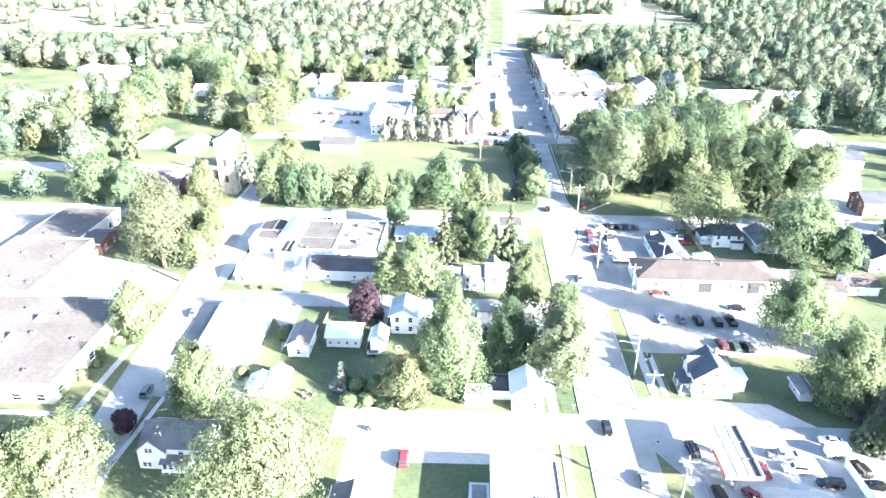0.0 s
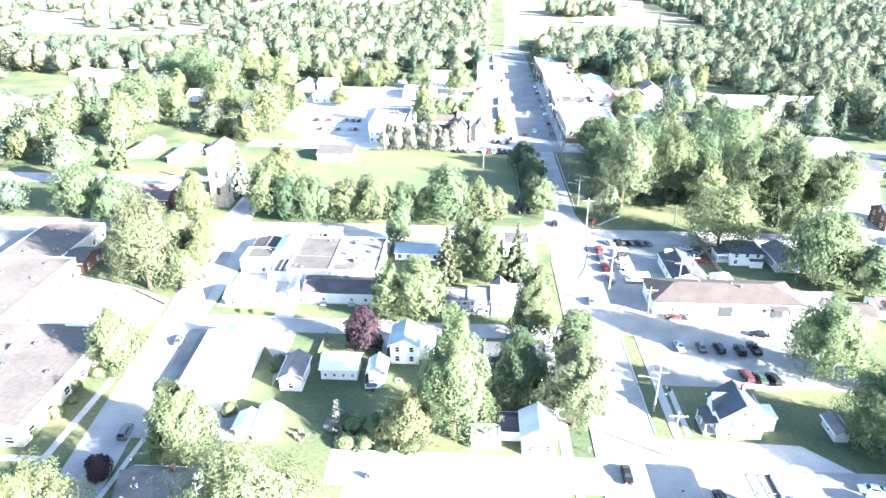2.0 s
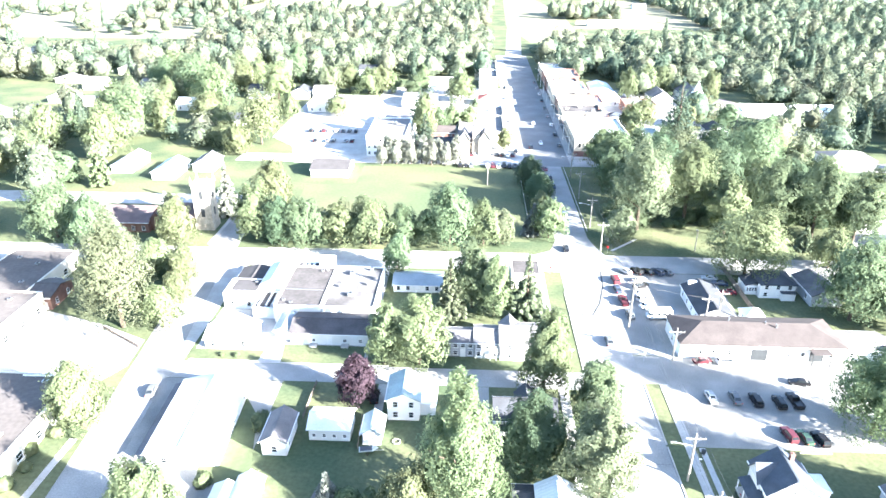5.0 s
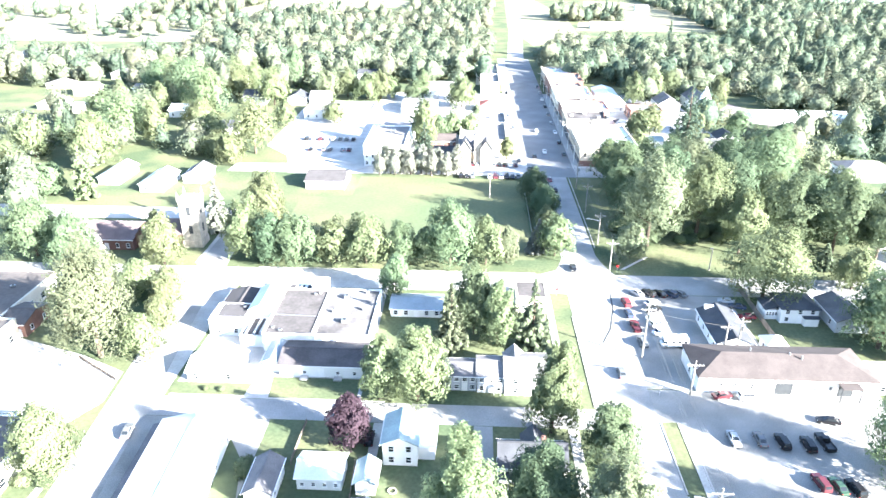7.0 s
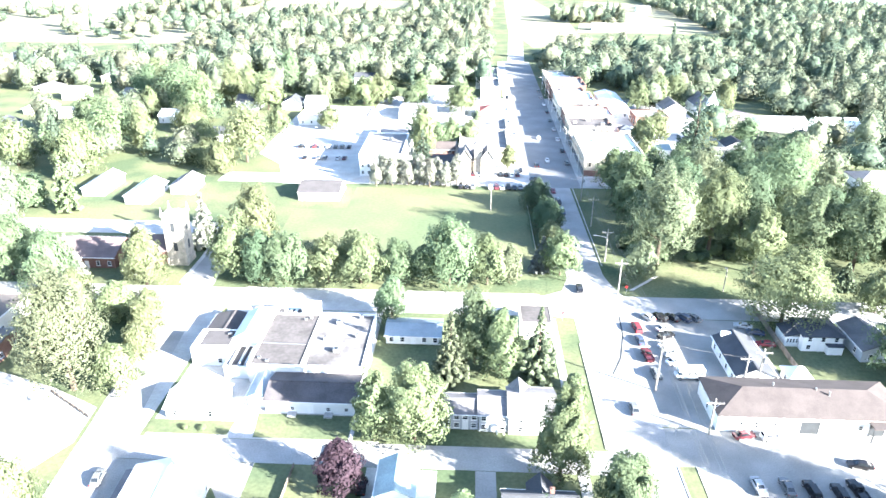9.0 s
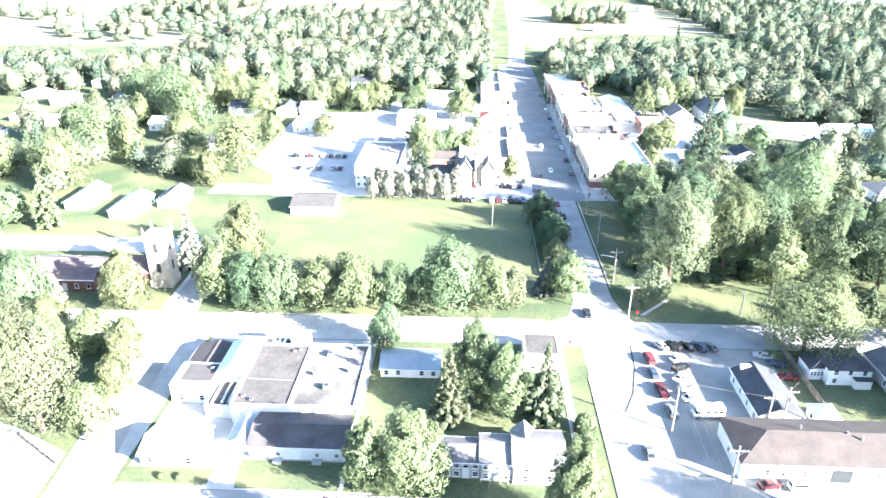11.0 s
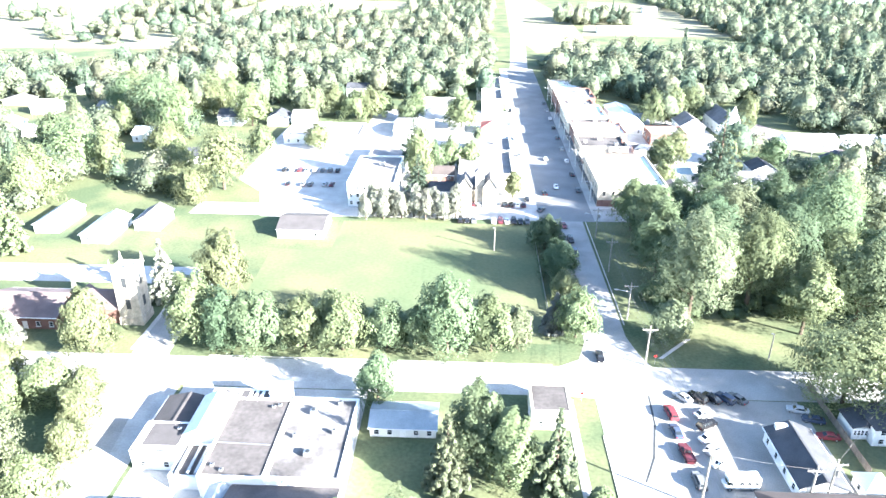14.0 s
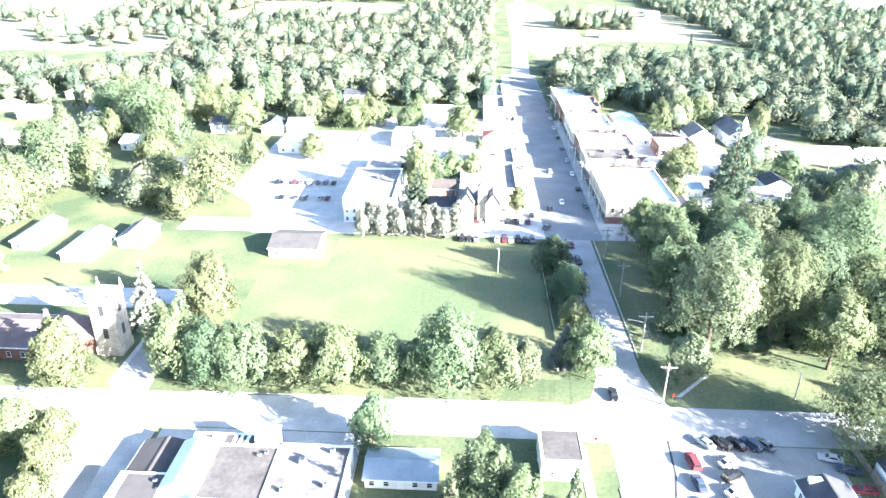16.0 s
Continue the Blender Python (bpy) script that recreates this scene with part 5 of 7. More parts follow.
# ---- far woods ----
def far_woods(name, seed, step, area, avoid, label, gaps=-0.9):
    """One joined mass of many small trees: each a lumpy leafy dome with loose sprays over it."""
    rng = np.random.default_rng(seed)
    vs, fs, ks, soft, base = [], [], [], [], 0
    k = 10
    cells = [(x, y) for x in np.arange(area[0], area[1], step) for y in np.arange(area[2], area[3], step)]
    for x, y in cells:
        x, y = x + rng.uniform(0, step), y + rng.uniform(0, step)
        if any(a < x < b and c < y < d for a, b, c, d in avoid):
            continue
        if noise.noise((x * 0.012, y * 0.012, seed)) < gaps:
            continue
        kind = rng.choice(4, p=(0.52, 0.22, 0.18, 0.08))  # leafy, pale, deep green, conifer
        h, r = rng.uniform(7, 14) * rng.choice((0.75, 1.0, 1.2)), rng.uniform(4.2, 7.6)
        ring = np.array(((0.3, 0.05), (0.72, 0.2), (0.9, 0.42), (0.82, 0.64), (0.52, 0.84), (0.04, 0.95)))
        if kind == 3:
            h, r = h * 1.35, r * 0.55
            ring = np.array(((0.3, 0.02), (0.9, 0.1), (0.62, 0.35), (0.4, 0.6), (0.2, 0.8), (0.02, 0.98)))
        near = y < 330
        far = max(1.0, y / 380)
        # dome
        turn = np.arange(k) * 6.283 / k + rng.uniform(0, 6.28)
        wob = rng.uniform(0.74, 1.16, (6, k, 1)) * (0.7 if near else 0.78)
        shell = np.stack((ring[:, :1] * np.cos(turn), ring[:, :1] * np.sin(turn), np.repeat(ring[:, 1:] - 0.45, k, 1)), 2) * wob
        dome = shell.reshape(-1, 3) * np.array((r, r, h)) + np.array((x, y, h * 0.45))
        g = np.array([(j * k + i, j * k + (i + 1) % k, (j + 1) * k + (i + 1) % k) for j in range(5) for i in range(k)] +
                     [(j * k + i, (j + 1) * k + (i + 1) % k, (j + 1) * k + i) for j in range(5) for i in range(k)])
        # sprays
        m = int((610 if near else 285) / far)
        t = rng.uniform(0.25, 5, m)
        lo = t.astype(int).clip(0, 4)
        prof = (ring[lo] + (ring[lo + 1] - ring[lo]) * (t - lo)[:, None])
        a = rng.uniform(0, 6.283, m)
        out = np.stack((prof[:, 0] * np.cos(a), prof[:, 0] * np.sin(a), prof[:, 1] - 0.45), 1)
        pos = out * np.array((r, r, h)) * (1 + 0.14 * swell(out * 6, rng, 3.0, 4) - np.abs(rng.normal(0, 0.05, m)))[:, None] + np.array((x, y, h * 0.45))
        v, f = sprays(rng, pos, out * np.array((1, 1, 1.8)) + rng.normal(size=(m, 3)) * 0.3 + np.array((0, 0, 0.1)), (0.34 if near else 0.5) * far ** 0.55)
        vs += [v, dome]
        fs += [f + base, g + base + len(v)]
        ks.append(np.full(len(f) + len(g), (0, 1, 2, 2)[kind]))
        soft += [np.zeros(len(f), bool), np.ones(len(g), bool)]
        base += len(v) + len(dome)
    ob = new(name, mesh_of(name, np.vstack(vs) * S, np.vstack(fs), LEAF_FOREST))
    ob.data.materials.append(LEAF_WOOD_PALE)
    ob.data.materials.append(LEAF_WOOD_DEEP)
    ob.data.polygons.foreach_set("material_index", np.concatenate(ks).astype(np.int32))
    ob.data.polygons.foreach_set("use_smooth", np.concatenate(soft))
    tagged(ob, label, "woods", "", "stuff")


# ---- downtown ----
def storefront_block(label, x0, x1, y0, y1, h, wall, cover, bays, awning=None, street="w", units=()):
    """A downtown block: flat roof behind a corniced front with shop windows below and sash windows above."""
    t = house(label, x0, x1, y0, y1, h, "flat", 0.7, wall, cover, 1, 0, 0, 0, name="commercial_building", category="building", door="n")
    hx, hy = (x1 - x0) / 2, (y1 - y0) / 2
    s = -1 if street == "w" else 1
    part("cornice", boxes((s * hx - 0.32, s * hx + 0.32, -hy + 0.05, hy - 0.05, h + 0.72, h + 1.0)), STONE, t, "pale cornice")
    for i in range(bays):
        u = -hy + 2 * hy * (i + 0.5) / bays
        w = 2 * hy / bays
        f = part("shop_window", boxes((s * hx - 0.08, s * hx + 0.08, u - w * 0.4, u + w * 0.4, 0.25, 1.9)), DARKTRIM, t)
        part("pane", boxes((s * (hx + 0.09) - 0.015, s * (hx + 0.09) + 0.015, u - w * 0.37, u + w * 0.37, 0.35, 1.8)), GLASS, f)
        for k in (-0.22, 0.22):
            window_on(t, street, u + k * w, h * 0.58, 0.65, min(1.2, h * 0.3), hx, hy, STONE)
        if awning:
            part("awning", hull(bmesh.new(), [(s * hx, u - w * 0.42, 2.3), (s * hx, u + w * 0.42, 2.3), (s * (hx + 0.9), u + w * 0.42, 1.85), (s * (hx + 0.9), u - w * 0.42, 1.85),
                                              (s * hx, u - w * 0.42, 2.24), (s * hx, u + w * 0.42, 2.24), (s * (hx + 0.9), u + w * 0.42, 1.7), (s * (hx + 0.9), u - w * 0.42, 1.7)],
                                ((0, 1, 2, 3), (7, 6, 5, 4), (3, 2, 6, 7), (0, 3, 7, 4), (2, 1, 5, 6))), awning, t)
    for x, y, w in units:
        roof_unit(t, x, y, h + 0.08, w, w * 0.8, 0.9)
    return t


def downtown():
    t = storefront_block("brick corner commercial block with a white flat roof", 31.4, 48.6, 230.0, 256.0, 5.2, STONE, WHITEMETAL, 5, None, "w", ((-3, 5, 1.6), (4, -2, 1.2)))
    hx, hy = 8.6, 13.0
    part("brick_band", boxes((-hx, hx, -hy - 0.06, -hy - 0.003, 0, 1.7)), BRICK, t, "red brick lower front")
    part("tar_strip", boxes((-hx + 0.5, hx - 0.5, -hy + 0.4, -hy + 4.2, 5.03, 5.09)), TARROOF, t, "weathered grey roof strip")
    for i in range(7):
        window_on(t, "s", -7 + i * 2.3, 2.9, 0.65, 1.1, hx, hy, STONE)
    row = (("low brick commercial block", 50.2, 256.3, 264.5, 2.9, BRICK, GREYROOF, DARKTRIM), ("pale stone shop building with a grey roof", 46.0, 264.8, 277.6, 4.9, STONE, TARROOF, None),
           ("two-storey brick shop building", 48.0, 277.9, 291.0, 5.4, BRICK, WHITEMETAL, DARKTRIM), ("low pale shop building with a stained roof", 47.0, 291.3, 300.5, 4.7, CREAM, TARROOF, None),
           ("pale commercial building with a membrane roof", 45.6, 300.8, 317.5, 5.2, CREAM, WHITEMETAL, None), ("narrow brick shop building", 44.0, 317.8, 327.0, 5.0, BRICK, STAINEDROOF, None),
           ("older brick commercial block", 46.0, 327.3, 345.0, 5.6, BRICK, GREYROOF, None), ("pale commercial block at the end of the street", 45.0, 345.4, 366.0, 4.6, STONE, WHITEMETAL, None))
    for i, (label, x1, y0, y1, h, wall, cover, awn) in enumerate(row):
        u = storefront_block(label, 31.5 + (i % 3) * 0.15, x1, y0, y1, h, wall, cover, max(2, round((y1 - y0) / 5)), awn, "w", ((2 - i % 3 * 2, (y1 - y0) * 0.2, 1.5), (4, -(y1 - y0) * 0.25, 1.1)))
        part("roof_hatch", boxes((-5.2, -4.2, -0.5, 0.5, h, h + 0.55)), TRIM, u)
        part("chimney", boxes((6.0, 6.7, -1.2, -0.5, h, h + 1.5)), BRICK, u)
    house("long white building behind the shops with a pale roof", 49.8, 58.0, 299.0, 329.0, 3.2, "y", 1.2, WHITE, WHITEMETAL, 1, 3, 3, 2, name="commercial_building", category="building")
    house("small blue-grey tent-roofed kiosk on a car park", 50.6, 54.6, 276.5, 280.5, 1.5, "pyramid", 1.2, WHITE, BLUESHINGLE, 1, 1, 1, 1, name="kiosk", category="kiosk")
    house("long white building beside a pale field", 84.0, 122.0, 557.0, 565.0, 3.2, "x", 1.2, WHITE, WHITEMETAL, 1, 8, 2, 2, name="barn", category="barn")
    house("white building on a field far out of town", 144.0, 156.0, 690.0, 698.0, 3.2, "x", 1.8, WHITE, SHINGLE, 1, 4, 2, 2, name="barn", category="barn")
    house("white house under trees with a grey roof", 84.0, 95.0, 357.0, 364.0, 2.6, "x", 1.4, WHITE, BLUESHINGLE, 1, 3, 2, 2)
    patch("pavement", [(92.0, 298), (103.0, 316), (120, 283), (106, 281)], 0.03, PINKASPHALT, "faded pinkish asphalt beside the church", "car park")
    patch("lawn", rect(69, 122, 230, 270), 0.03, GRASS, "dry lawns around the houses", "lawn")
    storefront_block("low pale shop row across the street", -4.0, 10.6, 241.0, 262, 3.84, CREAM, GREYROOF, 4, None, "e", ((-2, 3, 1.4),))
    storefront_block("white shop with a membrane roof", -2.0, 11.2, 263.5, 279, 3.52, WHITE, GREYROOF, 3, None, "e", ((2, 1, 1.2),))
    storefront_block("white two-storey commercial block", 3.0, 10.8, 325, 344, 5.12, WHITE, GREYROOF, 4, None, "e")
    storefront_block("pale commercial block up the street", 1.0, 11.0, 348, 372, 4.32, CREAM, GREYROOF, 4, None, "e")
    house("small building with a faded red hipped roof", 2.6, 10.4, 295.4, 304.0, 2.4, "hip", 1.76, CREAM, REDROOF, 1, 3, 2, 2, name="shop", category="shop")
    # stone building with several gables at the crossing
    t = house("stone hall with steep gables and a square tower", -4.0, 6.2, 229.2, 238.0, 4.2, "x", 2.4, STONE, SHINGLE, 2, 0, 2, 2, name="hall", category="building")
    for u in (-3.2, 3.0):
        part("gable_bay", walls_gable(1.7, 1.1, 5.6, 2.4, "y"), STONE, t, "", pose(u, -5.4, 0))
        part("bay_roof", roof_gable(1.7, 2.6, 5.6, 2.4, "y", 0.2), SHINGLE, t, "", pose(u, -4.0, 0))
    part("tower", boxes((-0.6, 1.6, -5.6, -3.4, 0, 9.0)), STONE, t)
    part("tower_roof", roof_hip(1.1, 1.1, 9.0, 1.6, 0.2), SHINGLE, t, "", pose(0.5, -4.5, 0))
    house("red brick garage building with a flat roof", 57.6, 69.5, 286.0, 296.5, 3.3, "flat", 0.5, BRICK, GREYROOF, 1, 4, 2, 2, name="garage", category="garage", win=(1.8, 2.2))
    house("white gabled house behind a garage", 70.4, 78.6, 298.0, 309.0, 3.45, "y", 2.56, WHITE, SHINGLE, 2, 2, 2, 2)
    t = house("white church with a steeple", 84.0, 92.0, 300.0, 318.0, 3.75, "y", 2.88, WHITE, SHINGLE, 1, 2, 4, 4, name="church", category="church")
    st = part("steeple", boxes((-1.7, 1.7, -11.4, -8.3, 0, 5.4)), WHITE, t)
    part("spire", hull(bmesh.new(), [(-1.9, -11.6, 5.4), (1.9, -11.6, 5.4), (1.9, -8.1, 5.4), (-1.9, -8.1, 5.4), (0, -9.9, 10.4)], ((3, 2, 1, 0), (0, 1, 4), (1, 2, 4), (2, 3, 4), (3, 0, 4))), WHITEMETAL, st)
    house("long white house with a pale roof", 101.0, 117.0, 284.0, 293.0, 2.7, "x", 1.28, WHITE, WHITEMETAL, 1, 5, 1, 2)
    house("long white house with a pale roof", 121.0, 135.0, 284.0, 292.0, 2.55, "x", 1.44, WHITE, WHITEMETAL, 1, 4, 1, 2)
    house("pale low house with a broad roof", 71.0, 82.6, 246.0, 253.5, 2.17, "x", 1.28, WHITE, GREYROOF, 1, 4, 2, 2)
    house("white house with a dark gabled roof", 79.0, 86.0, 254.5, 261.5, 2.25, "y", 1.76, WHITE, DARKSHINGLE, 1, 2, 2, 2)
    house("white house with a dark gabled roof", 102.6, 110.4, 258.6, 266.0, 3.3, "y", 1.92, WHITE, DARKSHINGLE, 2, 2, 2, 2)
    house("pink brick house with a pale roof", 48.9, 55.0, 231.6, 239.5, 2.55, "y", 1.76, BRICK, GREYROOF, 1, 2, 2, 2)
    house("small shop with a teal roof", 56.0, 61.0, 250.5, 256.0, 2.1, "x", 0.96, WHITE, TEALROOF, 1, 2, 1, 1, name="shop", category="shop")
    house("long white flat-roofed building", -62.0, -37.0, 281.0, 296.5, 2.85, "flat", 0.4, WHITE, GREYROOF, 1, 8, 2, 2, name="commercial_building", category="building")
    house("red brick house between conifers", -13.0, -5.4, 243.0, 249.5, 3.15, "x", 1.44, BRICK, BROWNSHINGLE, 2, 3, 1, 1)
    house("low house with a dark roof", -11.5, -5.0, 232.6, 239.0, 2.25, "x", 1.44, GREYWALL, DARKSHINGLE, 1, 2, 1, 1)
    house("low white building with a membrane roof", -31.0, -19.0, 247.6, 272, 2.7, "flat", 0.4, WHITE, GREYROOF, 1, 0, 2, 3, name="commercial_building", category="building")
    house("white building with a broad pale roof", -27, -14, 290, 306, 2.7, "x", 1.12, WHITE, GREYROOF, 1, 4, 1, 1, name="commercial_building", category="building")
    house("low pale shop with a flat roof", -20.0, -2.0, 325, 338, 2.85, "flat", 0.4, WHITE, GREYROOF, 1, 5, 1, 1, name="shop", category="shop")


downtown()


def residential():
    """Houses under the trees west of the field and further off."""
    h = "white house under trees with a pale roof"
    d = "house with a dark roof under trees"
    house("long white house with a pale gabled roof", -100.6, -95.0, 206.0, 218.0, 2.1, "y", 1.28, WHITE, WHITEMETAL, 1, 2, 4, 3)
    house("long white house with a pale gabled roof", -87.0, -80.8, 201.0, 212.5, 2.1, "y", 1.28, WHITE, WHITEMETAL, 1, 2, 4, 3)
    house("pale house with a grey gabled roof", -78.4, -72.6, 208.6, 217.0, 2.17, "y", 1.44, WHITE, SHINGLE, 1, 2, 3, 2)
    house(h, -112.0, -103.0, 280.0, 288.0, 2.55, "x", 1.6, WHITE, WHITEMETAL, 1, 3, 1, 2)
    house(h, -94.6, -87.6, 256.0, 264.0, 2.4, "y", 1.52, WHITE, GREYROOF, 1, 2, 2, 2)
    house(d, -86.0, -79.6, 258.0, 265.0, 2.4, "x", 1.52, WHITE, DARKSHINGLE, 1, 2, 2, 2)
    house("white house with a dark roof beside a lawn", -73.6, -66.6, 303.0, 311.0, 2.7, "y", 1.76, WHITE, DARKSHINGLE, 1, 2, 2, 2)
    house(h, -65.0, -57.4, 304.0, 312.0, 2.85, "x", 1.76, WHITE, SHINGLE, 1, 3, 2, 2)
    house(d, -91.0, -82.5, 302.0, 310.0, 3.15, "x", 1.92, GREYWALL, DARKSHINGLE, 2, 3, 2, 2)
    house("pale two-storey house with a row of windows", -53.4, -44.4, 351.0, 359.0, 3.45, "x", 1.6, GREYWALL, DARKSHINGLE, 2, 5, 2, 2)
    rng = random.Random(21)
    for i in range(34):
        x, y = rng.uniform(-290, -70), rng.uniform(230, 420)
        if x > -120 and y < 320:
            x -= 90
        w, k = rng.uniform(7, 11), rng.uniform(6.5, 9)
        house(rng.choice((h, d, "pale house half hidden by trees")), x, x + w, y, y + k, rng.uniform(2.0, 3.2), rng.choice("xy"), rng.uniform(1.2, 1.9), rng.choice((WHITE, WHITE, CREAM, GREYWALL)),
              rng.choice((WHITEMETAL, SHINGLE, DARKSHINGLE, GREYROOF)), 1, 2, 2, 2, group="houses of the quarter")
    for i in range(22):
        x, y = rng.uniform(96, 260), rng.uniform(165, 340)
        if x < 140 and 225 < y < 300:
            x += 60
        w, k = rng.uniform(7, 11), rng.uniform(6.5, 9)
        house(rng.choice((h, d)), x, x + w, y, y + k, rng.uniform(2.0, 3.2), rng.choice("xy"), rng.uniform(1.2, 1.9), rng.choice((WHITE, WHITE, CREAM)),
              rng.choice((WHITEMETAL, SHINGLE, DARKSHINGLE)), 1, 2, 2, 2, group="houses of the quarter")
    # east of the car park and the crossing
    house("small brown-roofed shed beside the workshop", 66.6, 71.6, 118.6, 123.6, 1.88, "x", 0.88, CREAM, BROWNSHINGLE, 1, 2, 1, 1, name="shed", category="shed")
    house("small house with a faded red roof", 73.6, 79.0, 121.2, 126.5, 1.88, "x", 1.2, WHITE, BROWNSHINGLE, 1, 2, 2, 2)
    house("white house with a dark gabled roof", 82.4, 90.0, 131.4, 139.5, 2.85, "y", 1.92, WHITE, DARKSHINGLE, 2, 2, 2, 2)
    house("white house with a dark gabled roof", 84.0, 91.0, 118.0, 125.0, 2.85, "x", 1.92, WHITE, DARKSHINGLE, 2, 2, 2, 2)
    house("low grey-roofed annex behind a white house", 62.8, 68.4, 139.0, 147.5, 2.17, "y", 1.28, GREYWALL, SHINGLE, 1, 2, 1, 2)
    house("red brick house with dark windows", 96.0, 104.0, 161.5, 169.0, 3.45, "x", 1.76, BRICK, DARKSHINGLE, 2, 3, 2, 2)
    house("white house with a dark roof", 106.5, 115.0, 199.0, 207.0, 2.55, "x", 1.6, WHITE, DARKSHINGLE, 1, 3, 2, 2)
    house("broad white house with a pale grey hipped roof", 104.0, 117.6, 222.0, 231.0, 2.6, "hip", 1.9, WHITE, GREYROOF, 1, 5, 2, 2)
    # bottom of the street
    t = house("white two-storey house with a grey gabled roof and a sun porch", -38.2, -30.0, 70.2, 75.6, 2.9, "x", 1.7, WHITE, SHINGLE, 2, 4, 2, 2, chimney=(1.5, 0.8))
    part("porch", boxes((-1.2, 2.0, -3.9, -2.703, 0, 1.4)), WHITE, t)
    part("porch_roof", hull(bmesh.new(), [(-1.4, -4.1, 1.35), (2.2, -4.1, 1.35), (2.2, -2.7, 1.8), (-1.4, -2.7, 1.8), (-1.4, -4.1, 1.45), (2.2, -4.1, 1.45), (2.2, -2.7, 1.9), (-1.4, -2.7, 1.9)],
                            ((3, 2, 1, 0), (4, 5, 6, 7), (0, 1, 5, 4), (1, 2, 6, 5), (3, 0, 4, 7))), SHINGLE, t)
    for i in range(4):
        window_on(t, "s", -0.7 + i * 0.75, 0.6, 0.45, 0.65, 4.1, 3.91)
    part("gable_bay", walls_gable(1.75, 1.7, 2.9, 1.62, "y"), WHITE, t, "", pose(-2.5, -1.6, 0))
    part("bay_roof", roof_gable(1.75, 1.75, 2.9, 1.62, "y", 0.2), SHINGLE, t, "", pose(-2.5, -1.62, 0))
    for u, z in ((-3.0, 2.9), (-2.5, 2.9), (-3.5, 0.7), (-2.9, 0.7)):
        window_on(t, "s", u, z - 0.3, 0.4, 0.6, 4.1, 3.3)
    house("white garage with a grey gabled roof beside a concrete yard", -12.9, -7.8, 56.0, 65.6, 2.1, "y", 1.1, WHITE, SHINGLE, 1, 1, 1, 2, name="garage", category="garage")
    house("small white garden shed", -29.4, -26.6, 85.0, 88.2, 1.42, "y", 0.64, WHITE, WHITEMETAL, 1, 0, 1, 1, name="shed", category="shed")
    house("white garden shed with a pale roof", -26.9, -24.2, 84.4, 89.6, 1.58, "y", 0.8, WHITE, WHITEMETAL, 1, 1, 1, 1, name="shed", category="shed")


residential()


# ---- utility poles and wires ----
POLES = []


def utility_pole(x, y, h=7.4, transformer=False, lamp=False, rz=0.0):
    t = thing("utility_pole", pose(x, y, 0, 0, 0, rz), "weathered wooden utility pole with a crossarm", "utility pole", "utility poles")
    part("pole", tube(bmesh.new(), (0, 0, -0.3), (0, 0, h), 0.17, 0.11, 10), POLE_WOOD, t)
    arm = part("crossarm", boxes((-1.2, 1.2, -0.16, -0.06, h - 0.75, h - 0.6)), POLE_WOOD, t)
    for u in (-1.1, -0.55, 0.55, 1.1):
        part("insulator", tube(bmesh.new(), (u, -0.11, h - 0.6), (u, -0.11, h - 0.42), 0.05, 0.035, 8), METAL, arm)
    for s in (-1, 1):
        part("brace", tube(bmesh.new(), (s * 0.75, -0.11, h - 0.7), (0, -0.11, h - 1.4), 0.025, n=5), METAL, arm)
    if transformer:
        part("transformer", tube(bmesh.new(), (0.32, 0, h - 2.4), (0.32, 0, h - 1.5), 0.26, n=12), METAL, t, "grey transformer can")
    if lamp:
        a = part("lamp_arm", tube(bmesh.new(), (0, 0, h - 1.9), (-2.3, 0, h - 1.4), 0.04, n=6), METAL, t)
        part("lamp_head", boxes((-2.9, -2.2, -0.12, 0.12, h - 1.48, h - 1.34)), METAL, a)
    POLES.append((x, y, h))
    return t


def wire(p, q, sag, label="overhead power cable between poles"):
    bm = bmesh.new()
    n = 8
    p, q = Vector(p) * S, Vector(q) * S
    pts = [p.lerp(q, i / n) - Vector((0, 0, sag * 4 * (i / n) * (1 - i / n))) for i in range(n + 1)]
    for a, b in zip(pts, pts[1:]):
        tube(bm, a, b, 0.022, n=4, cap=False)
    bmesh.ops.remove_doubles(bm, verts=bm.verts, dist=0.012)
    solid("overhead_cable", bm, WIRE, label, "cable", group="overhead cables")


